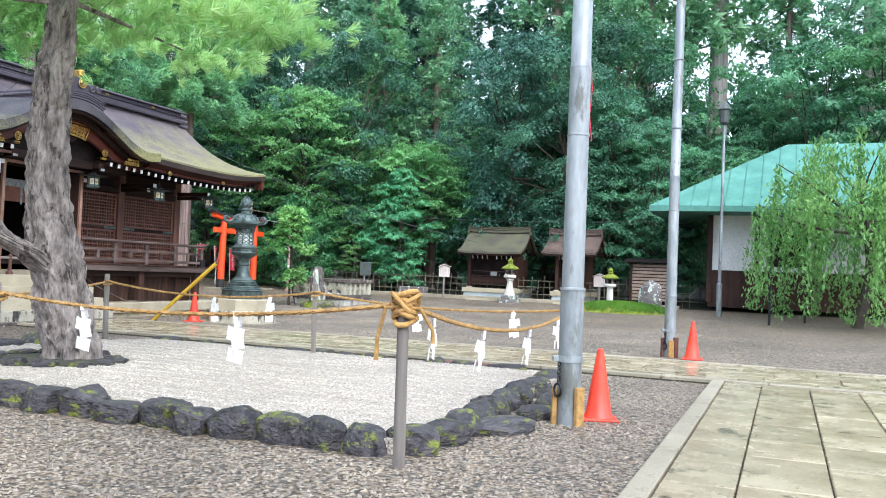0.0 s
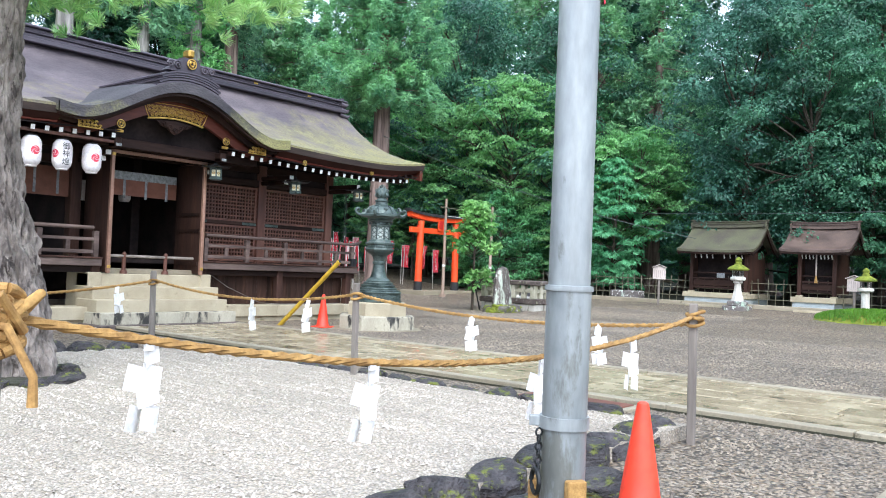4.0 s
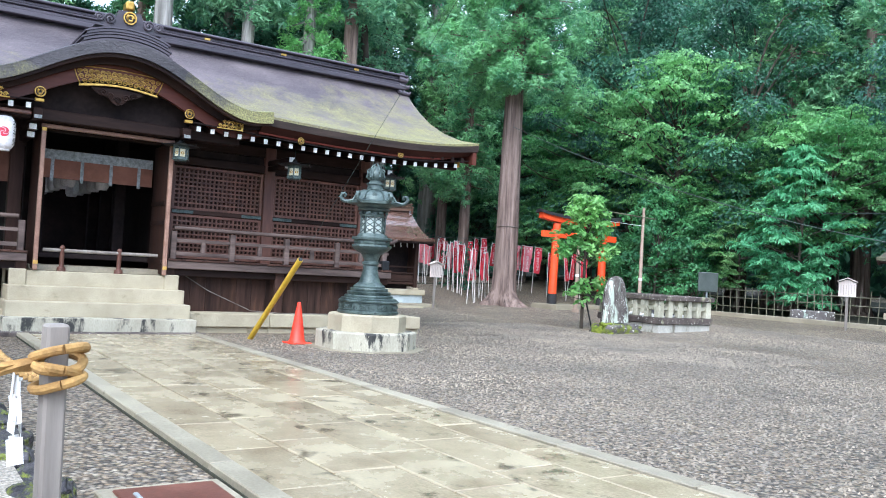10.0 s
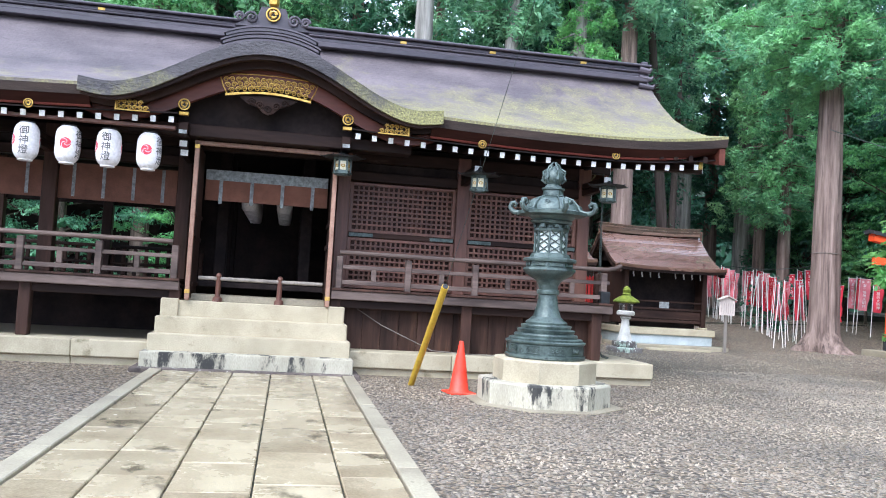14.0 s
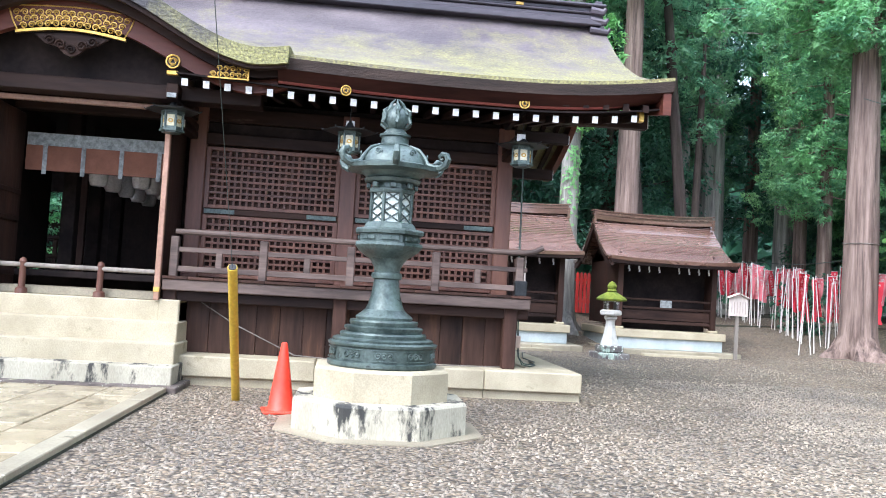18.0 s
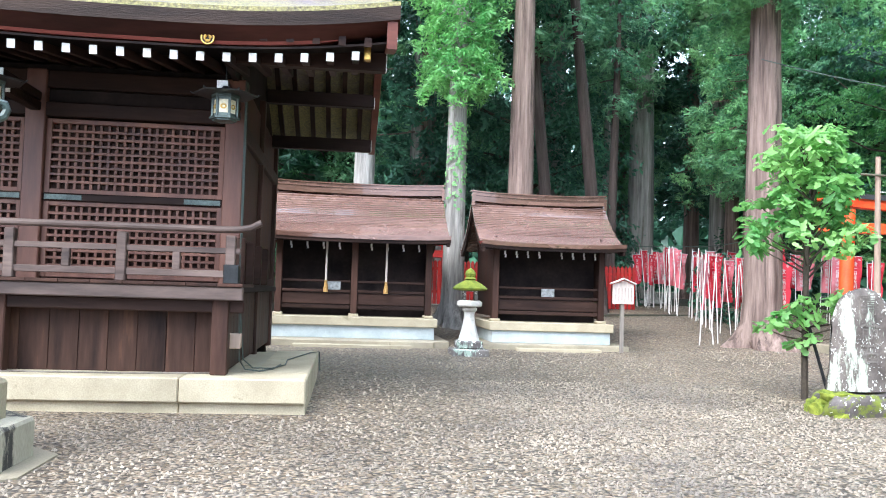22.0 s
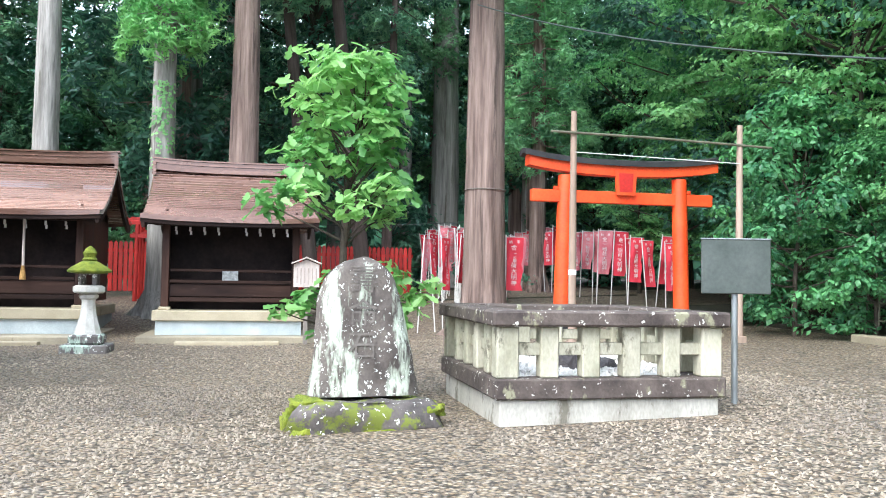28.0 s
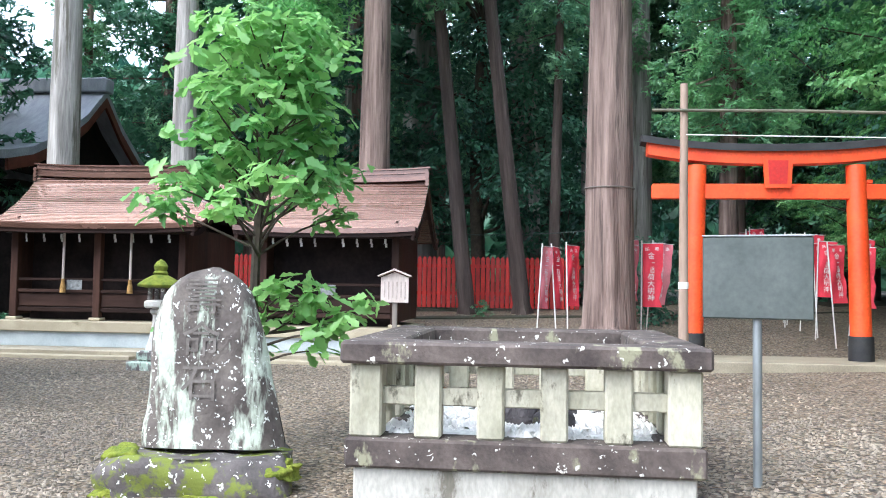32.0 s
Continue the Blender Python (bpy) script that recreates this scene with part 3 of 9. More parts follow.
F_SPRIG = foliage("fresh_cedar_sprays", (0.15, 0.40, 0.13), (0.46, 0.80, 0.30), 0.55)
F_CEDAR = foliage("cedar_sprays", (0.10, 0.27, 0.15), (0.36, 0.64, 0.34), 0.48)
F_LIGHT = foliage("light_cedar_sprays", (0.11, 0.31, 0.15), (0.40, 0.69, 0.32), 0.49)
# evergreen green, darkened further to carry the deep shade of the woods
F_DEEP = foliage("deep_shade_leaves", (0.022, 0.085, 0.058), (0.125, 0.32, 0.185), 0.4)
F_BROAD = foliage("broad_leaves", (0.04, 0.15, 0.077), (0.20, 0.47, 0.22), 0.43)
F_MAPLE = foliage("maple_leaves", (0.08, 0.27, 0.09), (0.36, 0.70, 0.27), 0.5)
F_JADE = foliage("blue_green_leaves", (0.09, 0.34, 0.16), (0.26, 0.64, 0.33), 0.45)
F_YOUNG = foliage("fresh_oak_leaves", (0.12, 0.34, 0.09), (0.43, 0.71, 0.24), 0.48)
F_PINE = foliage("pine_needles", (0.20, 0.44, 0.13), (0.60, 0.84, 0.36), 0.45)
F_WILLOW = foliage("weeping_leaves", (0.12, 0.27, 0.07), (0.34, 0.54, 0.17), 0.5)
F_GRASS = foliage("mound_grass", (0.06, 0.16, 0.015), (0.16, 0.33, 0.03), 0.3)
F_FRESH = foliage("fresh_bush_leaves", (0.04, 0.17, 0.07), (0.20, 0.50, 0.18), 0.42)
# near-black green: the dark of the gaps between trees, put into the colour
M_BACKDROP = surface("backdrop_gap_shade", (0.010, 0.028, 0.017), (0.03, 0.075, 0.045), scale=0.35, fine=2.2, rough=(0.9, 1), bump=1.0, vary=0, world_space=True, depth=0.8)


# ---- mesh helpers ----
class Shape:
    """Collects vertices and faces of one mesh."""

    def __init__(self):
        self.v, self.f = [], []

    def add(self, verts, faces, m=None):
        k = len(self.v)
        self.v += [tuple(m @ Vector(p)) for p in verts] if m else [tuple(p) for p in verts]
        self.f += [tuple(i + k for i in f) for f in faces]
        return self

    def box(self, x0, x1, y0, y1, z0, z1, b=0.0, m=None):
        """A box, its edges chamfered by b."""
        lo, hi = (x0, y0, z0), (x1, y1, z1)
        b = min(b, *[(hi[i] - lo[i]) * 0.45 for i in range(3)])
        if b <= 0:
            vs = [(x, y, z) for x in (x0, x1) for y in (y0, y1) for z in (z0, z1)]
            return self.add(vs, [(0, 1, 3, 2), (4, 6, 7, 5), (0, 4, 5, 1), (2, 3, 7, 6), (0, 2, 6, 4), (1, 5, 7, 3)], m)
        vs, at = [], {}
        for c in range(8):
            s = (c >> 2 & 1, c >> 1 & 1, c & 1)
            for ax in range(3):
                at[c, ax] = len(vs)
                vs.append(tuple((hi[i] if s[i] else lo[i]) + (0 if i == ax else (-b if s[i] else b)) for i in range(3)))
        fs = []
        for ax in range(3):
            bit = (4, 2, 1)[ax]
            o1, o2 = [q for q in (4, 2, 1) if q != bit]
            for s in (0, 1):
                base = bit if s else 0
                q = [base, base | o1, base | o1 | o2, base | o2]
                fs.append(tuple(at[c, ax] for c in q))
            for a in (0, o1):
                for e in (0, o2):
                    c0 = a | e
                    c1 = c0 | bit
                    p, r = [(4, 2, 1).index(o1), (4, 2, 1).index(o2)]
                    fs.append((at[c0, p], at[c1, p], at[c1, r], at[c0, r]))
        for c in range(8):
            fs.append((at[c, 0], at[c, 1], at[c, 2]))
        return self.add(vs, fs, m)

    def tube(self, pts, radii, n=8, caps=True):
        """A round tube along points, with a radius for each."""
        pts = [Vector(p) for p in pts]
        if not isinstance(radii, (list, tuple)):
            radii = [radii] * len(pts)
        vs, fs, side = [], [], None
        for i, p in enumerate(pts):
            d = (pts[min(i + 1, len(pts) - 1)] - pts[max(i - 1, 0)]).normalized()
            if side is None:
                side = d.orthogonal().normalized()
            side = (side - d * side.dot(d)).normalized()
            up = d.cross(side)
            for k in range(n):
                a = 2 * math.pi * k / n
                vs.append(p + (side * math.cos(a) + up * math.sin(a)) * radii[i])
        for i in range(len(pts) - 1):
            for k in range(n):
                fs.append((i * n + k, i * n + (k + 1) % n, (i + 1) * n + (k + 1) % n, (i + 1) * n + k))
        if caps:
            fs += [tuple(range(n))[::-1], tuple((len(pts) - 1) * n + k for k in range(n))]
        return self.add(vs, fs)

    def lathe(self, profile, n=24, x=0.0, y=0.0, turn=0.0, bulge=None):
        """A turned solid: rows of (radius, height) from the foot up."""
        vs, fs = [], []
        for i, (r, z) in enumerate(profile):
            for k in range(n):
                a = turn + 2 * math.pi * k / n
                q = r * (bulge(a, i) if bulge else 1)
                vs.append((x + q * math.cos(a), y + q * math.sin(a), z))
        for i in range(len(profile) - 1):
            for k in range(n):
                fs.append((i * n + k, i * n + (k + 1) % n, (i + 1) * n + (k + 1) % n, (i + 1) * n + k))
        fs += [tuple(range(n))[::-1], tuple((len(profile) - 1) * n + k for k in range(n))]
        return self.add(vs, fs)

    def prism(self, poly, axis, a, b):
        """A polygon in the two other axes, extruded along axis from a to b."""
        def put(p, h):
            return {"x": (h, p[0], p[1]), "y": (p[0], h, p[1]), "z": (p[0], p[1], h)}[axis]
        n = len(poly)
        vs = [put(p, a) for p in poly] + [put(p, b) for p in poly]
        fs = [tuple(range(n))[::-1], tuple(range(n, 2 * n))] + [(i, (i + 1) % n, n + (i + 1) % n, n + i) for i in range(n)]
        return self.add(vs, fs)

    def sheet(self, rows, thick):
        """A curved slab: rows of points on its upper side; thick is the way to the lower side, or a function of row and column."""
        a, b = len(rows), len(rows[0])
        vs = [Vector(p) for r in rows for p in r]
        vs += [Vector(rows[i][j]) + Vector(thick(i, j) if callable(thick) else thick) for i in range(a) for j in range(b)]
        fs, o = [], a * b
        for i in range(a - 1):
            for j in range(b - 1):
                q = (i * b + j, i * b + j + 1, (i + 1) * b + j + 1, (i + 1) * b + j)
                fs += [q, tuple(o + k for k in reversed(q))]
        for i in range(a - 1):
            for j in (0, b - 1):
                p, q = i * b + j, (i + 1) * b + j
                fs.append((p, q, q + o, p + o))
        for j in range(b - 1):
            for i in (0, a - 1):
                p, q = i * b + j, i * b + j + 1
                fs.append((p, q, q + o, p + o))
        return self.add(vs, fs)

    def mesh(self, name, mat, sharp=35):
        me = bpy.data.meshes.new(name)
        me.from_pydata(self.v, [], self.f)
        me.validate()
        bm = bmesh.new()
        bm.from_mesh(me)
        bmesh.ops.recalc_face_normals(bm, faces=bm.faces)
        bm.to_mesh(me)
        bm.free()
        me.materials.append(mat)
        if sharp:
            me.polygons.foreach_set("use_smooth", [True] * len(me.polygons))
            me.set_sharp_from_angle(angle=radians(sharp))
        return me


def part(name, shape, mat, parent, label="", m=None, sharp=35):
    """One mesh object under a thing or under a part."""
    ob = new(name, shape.mesh(name, mat, sharp) if isinstance(shape, Shape) else shape)
    ob.parent = parent
    if m is not None:
        ob.matrix_basis = m
    return tagged(ob, label)


def thing(name, label, category, m=None, group="", kind=""):
    ob = new(name)
    ob.empty_display_size = 0.1
    if m is not None:
        ob.matrix_basis = m
    return tagged(ob, label, category, group, kind)


def solo(name, shape, mat, label, category, m=None, group="", kind="", sharp=35):
    """A thing of one mesh."""
    ob = new(name, shape.mesh(name, mat, sharp) if isinstance(shape, Shape) else shape)
    if m is not None:
        ob.matrix_basis = m
    return tagged(ob, label, category, group, kind)


def raw_mesh(name, verts, faces, mat, smooth=False):
    """A mesh from arrays: all faces with the same number of corners."""
    me = bpy.data.meshes.new(name)
    verts, faces = np.asarray(verts, np.float32), np.asarray(faces, np.int32)
    n, k = faces.shape
    me.vertices.add(len(verts))
    me.vertices.foreach_set("co", verts.ravel())
    me.loops.add(n * k)
    me.loops.foreach_set("vertex_index", faces.ravel())
    me.polygons.add(n)
    me.polygons.foreach_set("loop_start", np.arange(0, n * k, k, dtype=np.int32))
    me.polygons.foreach_set("use_smooth", np.full(n, smooth))
    me.update(calc_edges=True)
    me.materials.append(mat)
    return me


def rise(x, y):
    """Height of the ground: level by the hall, rising gently towards the woods and more steeply behind the small shrines."""
    north = min(0.55, 0.036 * max(0.0, y - 26.5))
    west = 0.012 * max(0.0, -x - 19) + min(0.6, 0.08 * max(0.0, -x - 25.2)) * min(1.0, max(0.0, (y - 17) / 4))
    return north + west


def rise_np(x, y):
    north = np.minimum(0.55, 0.036 * np.maximum(0, y - 26.5))
    west = 0.012 * np.maximum(0, -x - 19) + np.minimum(0.6, 0.08 * np.maximum(0, -x - 25.2)) * np.clip((y - 17) / 4, 0, 1)
    return north + west


def sag(a, b, drop, n=14):
    """Points of a hanging rope from a to b."""
    a, b = Vector(a), Vector(b)
    return [a.lerp(b, i / n) - Vector((0, 0, drop * 4 * (i / n) * (1 - i / n))) for i in range(n + 1)]


def rock(seed, sx, sy, sz, detail=2, rough=0.22, cuts=0):
    """A rounded, uneven stone with its foot at height 0."""
    bm = bmesh.new()
    bmesh.ops.create_icosphere(bm, subdivisions=detail, radius=1)
    off = Vector((seed * 3.7, seed * 1.9, seed * 5.3))
    cut = random.Random(seed * 31 + 7)
    planes = []
    for _ in range(cuts):
        d = Vector((cut.gauss(0, 1), cut.gauss(0, 1), cut.gauss(0.2, 0.8))).normalized()
        planes.append((d, cut.uniform(0.62, 0.86)))
    for v in bm.verts:
        d = 1 + rough * noise.noise(v.co * 1.3 + off) + 0.5 * rough * noise.noise(v.co * 3.1 + off)
        c = v.co * d
        for way, far in planes:
            over = c.dot(way) - far
            if over > 0:
                c = c - way * over * 0.9
        c = c * (1 + 0.05 * noise.noise(v.co * 6 + off))
        p = Vector([math.copysign(abs(q) ** 0.75, q) for q in c])
        v.co = (p.x * sx / 2, p.y * sy / 2, max(p.z, -0.55) * sz / 1.55 + sz * 0.355)
    me = bpy.data.meshes.new("rock")
    bm.to_mesh(me)
    bm.free()
    me.polygons.foreach_set("use_smooth", [True] * len(me.polygons))
    return me


# ---- ground ----
def axis_steps(lo, hi, far):
    fine = list(np.arange(lo, hi + 0.01, 2.0))
    return [-far, -120] + fine + [120, far]


gx, gy = axis_steps(-60, 30, 420), axis_steps(-30, 70, 420)
V = [(x, y, rise(x, y)) for y in gy for x in gx]
W = len(gx)
tagged(new("ground", raw_mesh("ground", V, [(j * W + i, j * W + i + 1, (j + 1) * W + i + 1, (j + 1) * W + i) for j in range(len(gy) - 1) for i in range(W - 1)], M_GRAVEL, True)),
       "dark grey damp gravel of the shrine yard", "ground", kind="structure")


def forest_edge(x0, x1, y0, y1, nx=12, ny=12):
    rows = [[(x0 + (x1 - x0) * i / nx, y0 + (y1 - y0) * j / ny, rise(x0 + (x1 - x0) * i / nx, y0 + (y1 - y0) * j / ny) + 0.015) for i in range(nx + 1)] for j in range(ny + 1)]
    s = Shape()
    s.sheet(rows, (0, 0, -0.3))
    return s


for name, a in (("forest_floor_north", (-60, 20, 36.2, 90)), ("forest_floor_west", (-90, -31, -30, 36.2))):
    solo(name, forest_edge(*a), M_SOIL, "dark soil with leaf litter under the trees", "ground", kind="structure")

# stone-paved approach to the hall and the path that crosses it
def paving(name, label, rows, start, stop, along_x, seed):
    """rows: bounds across; slabs of uneven length along, with recessed joints."""
    rnd = random.Random(seed)
    top = thing(name, label, "pavement", kind="structure")
    bed = Shape()
    lo, hi = rows[0], rows[-1]
    bed.box(*((start, stop, lo, hi) if along_x else (lo, hi, start, stop)), -0.1, 0.022)
    part("bedding", bed, M_SOIL, top)
    for r in range(len(rows) - 1):
        kerb = r in (0, len(rows) - 2)
        a = start - rnd.random() * 0.5
        while a < stop:
            b = a + (rnd.uniform(1.3, 1.9) if kerb else rnd.uniform(0.8, 1.1))
            p, q = max(a, start), min(b, stop)
            if q - p > 0.12:
                s, g = Shape(), 0.007
                lx, ly = q - p - 2 * g, rows[r + 1] - rows[r] - 2 * g
                h = 0.068 if kerb else 0.052 + rnd.uniform(-0.003, 0.003)
                s.box(*((-lx / 2, lx / 2, -ly / 2, ly / 2) if along_x else (-ly / 2, ly / 2, -lx / 2, lx / 2)), -0.06, h, 0.008)
                mid, acr = (p + q) / 2, (rows[r] + rows[r + 1]) / 2
                part("kerb_stone" if kerb else "slab", s, M_KERB if kerb else M_SLAB, top, m=pose(*((mid, acr) if along_x else (acr, mid)), 0))
            a = b
    return top


paving("approach_pavement", "pale worn granite slabs of the approach, damp and stained", (12.29, 12.47, 12.94, 13.42, 13.94, 14.51, 14.93, 15.11), -14.05, 9.0, True, 4)
paving("cross_pavement", "pale granite slab path edged with kerb stones", (-0.92, -0.74, -0.26, 0.33, 0.92, 1.50, 1.98, 2.16), -7.0, 12.27, False, 9)

# bed of white gravel round the pine, edged with dark boulders
rows = []
for j in range(41):
    y = 5.75 + (11.2 - 5.75) * j / 40
    rows.append([(x, y, 0.115 + 0.012 * math.sin(y * 19 + 0.5 * math.sin(x * 1.3))) for x in np.linspace(-10.1 + 0.5 * min(1, max(0, (y - 10.2) / 0.9)), -2.62, 60)])
s = Shape()
s.sheet(rows, (0, 0, -0.2))
solo("white_gravel_bed", s, M_WHITEGRAVEL, "raked bed of fine white gravel round the pine", "gravel bed", kind="structure", sharp=0)

# ---- boulders along the bed ----
ROCKS = [rock(i, 1.1, 1.1, 1.05, 4, 0.34, 12) for i in range(9)]
for me in ROCKS:
    me.materials.append(M_BOULDER)
    me.set_sharp_from_angle(angle=radians(13))
rnd = random.Random(3)


def boulder(x, y, z, sx, sy, sz, turn, label, name="edging_stone", group="boulders edging the gravel bed"):
    ob = tagged(new(name, ROCKS[rnd.randrange(9)]), label, "stone", group)
    ob.matrix_basis = pose(x, y, z, 0, 0, turn) @ Matrix.Diagonal((sx, sy, sz, 1))
    return ob


x = -2.75
while x > -10.3:
    w = rnd.uniform(0.27, 0.52)
    boulder(x - w / 2, 5.74 + rnd.uniform(-0.05, 0.05), -0.05, w * 1.06, rnd.uniform(0.28, 0.40), rnd.uniform(0.22, 0.31), rnd.uniform(-18, 18), "dark purplish-grey boulder with moss edging the bed")
    x -= w * 0.94
for x, y, sx, sy, sz, a in ((-2.63, 5.98, 0.42, 0.5, 0.36, 30), (-2.55, 6.42, 0.44, 0.5, 0.33, 70), (-2.58, 6.9, 0.4, 0.52, 0.32, 95), (-2.62, 7.42, 0.42, 0.55, 0.3, 84), (-2.66, 7.95, 0.42, 0.5, 0.33, 92), (-2.7, 8.45, 0.42, 0.52, 0.3, 88), (-2.72, 8.98, 0.46, 0.55, 0.32, 95), (-2.74, 9.5, 0.46, 0.5, 0.34, 85), (-2.76, 10.0, 0.42, 0.5, 0.3, 92), (-2.8, 10.5, 0.44, 0.52, 0.3, 80), (-2.86, 10.98, 0.5, 0.46, 0.28, 40)):
    boulder(x, y, -0.05, sy * 0.92, sx * 0.85, sz * 0.76, a, "dark mossy boulder at the corner of the bed")
x = -3.2
while x > -9.5:
    w = rnd.uniform(0.4, 0.75)
    boulder(x - w / 2, 11.24 + rnd.uniform(-0.04, 0.04), -0.08, w, rnd.uniform(0.25, 0.34), rnd.uniform(0.2, 0.27), rnd.uniform(-8, 8), "low dark stone half sunk beside the approach")
    x -= w * 1.05
y = 6.0
while y < 10.4:
    w = rnd.uniform(0.4, 0.65)
    boulder(-10.2 + rnd.uniform(-0.04, 0.04), y + w / 2, -0.05, w, 0.36, rnd.uniform(0.24, 0.3), 90 + rnd.uniform(-8, 8), "dark boulder along the bed")
    y += w
for x, y, sx, sy, sz, a in ((-2.30, 7.2, 0.75, 0.42, 0.15, 60), (-2.24, 8.1, 0.55, 0.36, 0.15, 95), (-2.3, 9.0, 0.5, 0.36, 0.16, 80)):
    boulder(x, y, -0.03, sx, sy, sz, a, "flat purplish stone lying by the steel pole", "flat_stone", "flat stones by the pole")
for k in range(13):
    a = k / 13 * 2 * math.pi
    boulder(-8.35 + 0.78 * math.cos(a), 7.9 + 0.66 * math.sin(a), 0.06, rnd.uniform(0.25, 0.42), 0.24, rnd.uniform(0.11, 0.17), math.degrees(a) + 90, "dark stone in the ring round the pine", "ring_stone", "stones round the pine")
s = Shape()
s.lathe([(0.75, 0.0), (0.72, 0.132), (0.3, 0.145)], 20)
solo("pine_soil_ring", s, M_SOIL, "dark soil round the foot of the pine", "soil", pose(-8.35, 7.9, 0), kind="structure")

# ---- rope fence: posts, straw ropes, paper streamers ----
POSTS = {"a": (-2.48, 5.42, 1.14), "b": (-6.47, 5.45, 1.14), "c": (-10.5, 5.45, 1.14), "d": (-2.50, 10.92, 1.15), "e": (-6.51, 10.99, 1.15), "f": (-10.3, 10.75, 1.15)}
for key, (x, y, h) in POSTS.items():
    s = Shape()
    if key in "de":
        s.box(-0.031, 0.031, -0.031, 0.031, -0.2, h, 0.008)
    else:
        s.lathe([(0.044, -0.2), (0.044, 0.3), (0.041, 0.7), (0.042, h - 0.02), (0.034, h)], 14)
    solo("rope_post", s, M_POST, "weathered grey wooden post of the rope fence", "post", pose(x, y, 0, 0.6, -0.5, 8), "rope fence posts")


def rope(name, pts, r, strands=3, turns=9.0):
    """A laid rope: strands that wind round a line."""
    s = Shape()
    fine = []
    for i in range(len(pts) - 1):
        for k in range(5):
            fine.append(Vector(pts[i]).lerp(Vector(pts[i + 1]), k / 5))
    fine.append(Vector(pts[-1]))
    length = sum((fine[i + 1] - fine[i]).length for i in range(len(fine) - 1))
    for q in range(strands):
        ps = []
        for i, p in enumerate(fine):
            d = (fine[min(i + 1, len(fine) - 1)] - fine[max(i - 1, 0)]).normalized()
            u = d.orthogonal().normalized()
            w = d.cross(u)
            a = 2 * math.pi * (q / strands + turns * length * i / len(fine))
            ps.append(p + (u * math.cos(a) + w * math.sin(a)) * r * 0.5)
        s.tube(ps, r * 0.62, 5)
    return s


def streamer(x, y, z, turn, h=0.34, lean=0):
    """A zigzag paper streamer: folded panels, each hung from the corner of the one above."""
    top = thing("paper_streamer", "white folded zigzag paper streamer hanging from straw rope", "streamer", pose(x, y, z, 0, 0, turn), "paper streamers")
    hh, w = h / 3.7, 0.078
    for layer, offs in ((0, (0.0, 0.034, -0.006, 0.03)), (1, (0.012, -0.028, 0.014, -0.02))):
        for k, o in enumerate(offs):
            s = Shape()
            z0, z1 = -k * hh * 0.9, -(k + 1) * hh * 0.9 - 0.02
            ww = w * (0.62 if k == 0 else 1.0)
            y0 = 0.006 * layer + 0.008 * (k % 2)
            m = pose(0, 0, 0, lean + 5 * layer, 0, 9 * (k % 2) - 4)
            rows = [[m @ Vector((o - ww / 2 + ww * u - 0.016 * v * (1 if k % 2 else -1), y0 + 0.012 * math.sin(3 * u + k + layer), z0 + (z1 - z0) * v - 0.022 * u * (1 if k % 2 else -1))) for v in (0, 0.5, 1)] for u in (0, 0.5, 1)]
            s.sheet(rows, (0, 0.0015, 0))
            part("paper_fold", s, M_WHITE, top)
    s = Shape()
    s.box(-0.02, 0.02, -0.008, 0.008, -0.03, 0.02, 0.002)
    part("tie", s, M_WHITE, top)
    return top


ROPES = (("a", "d", 0.26, 1.15, 1.05, (0.10, 0.315, 0.585, 0.80)), ("b", "a", 0.13, 1.05, 1.15, (0.25, 0.64)), ("c", "b", 0.16, 1.0, 1.0, (0.25, 0.55, 0.85)), 
         ("d", "e", 0.12, 0.98, 1.02, (0.22, 0.58)), ("e", "f", 0.15, 1.02, 1.03, (0.2, 0.46)), ("f", "c", 0.22, 1.02, 1.0, (0.1, 0.55)))
for p, q, drop, za, zb, hung in ROPES:
    a, b = POSTS[p], POSTS[q]
    pts = sag((a[0], a[1], za), (b[0], b[1], zb), drop)
    solo("straw_rope", rope("straw_rope", pts, 0.020), M_ROPE, "twisted golden straw rope strung between posts", "rope", group="fence ropes")
    way = math.degrees(math.atan2(b[1] - a[1], b[0] - a[0]))
    for t in hung:
        k = min(int(t * 14), 13)
        pt = pts[k].lerp(pts[k + 1], t * 14 - k)
        streamer(pt.x, pt.y, pt.z - 0.01, way + rnd.uniform(-25, 25), rnd.uniform(0.30, 0.37), rnd.uniform(-6, 6))
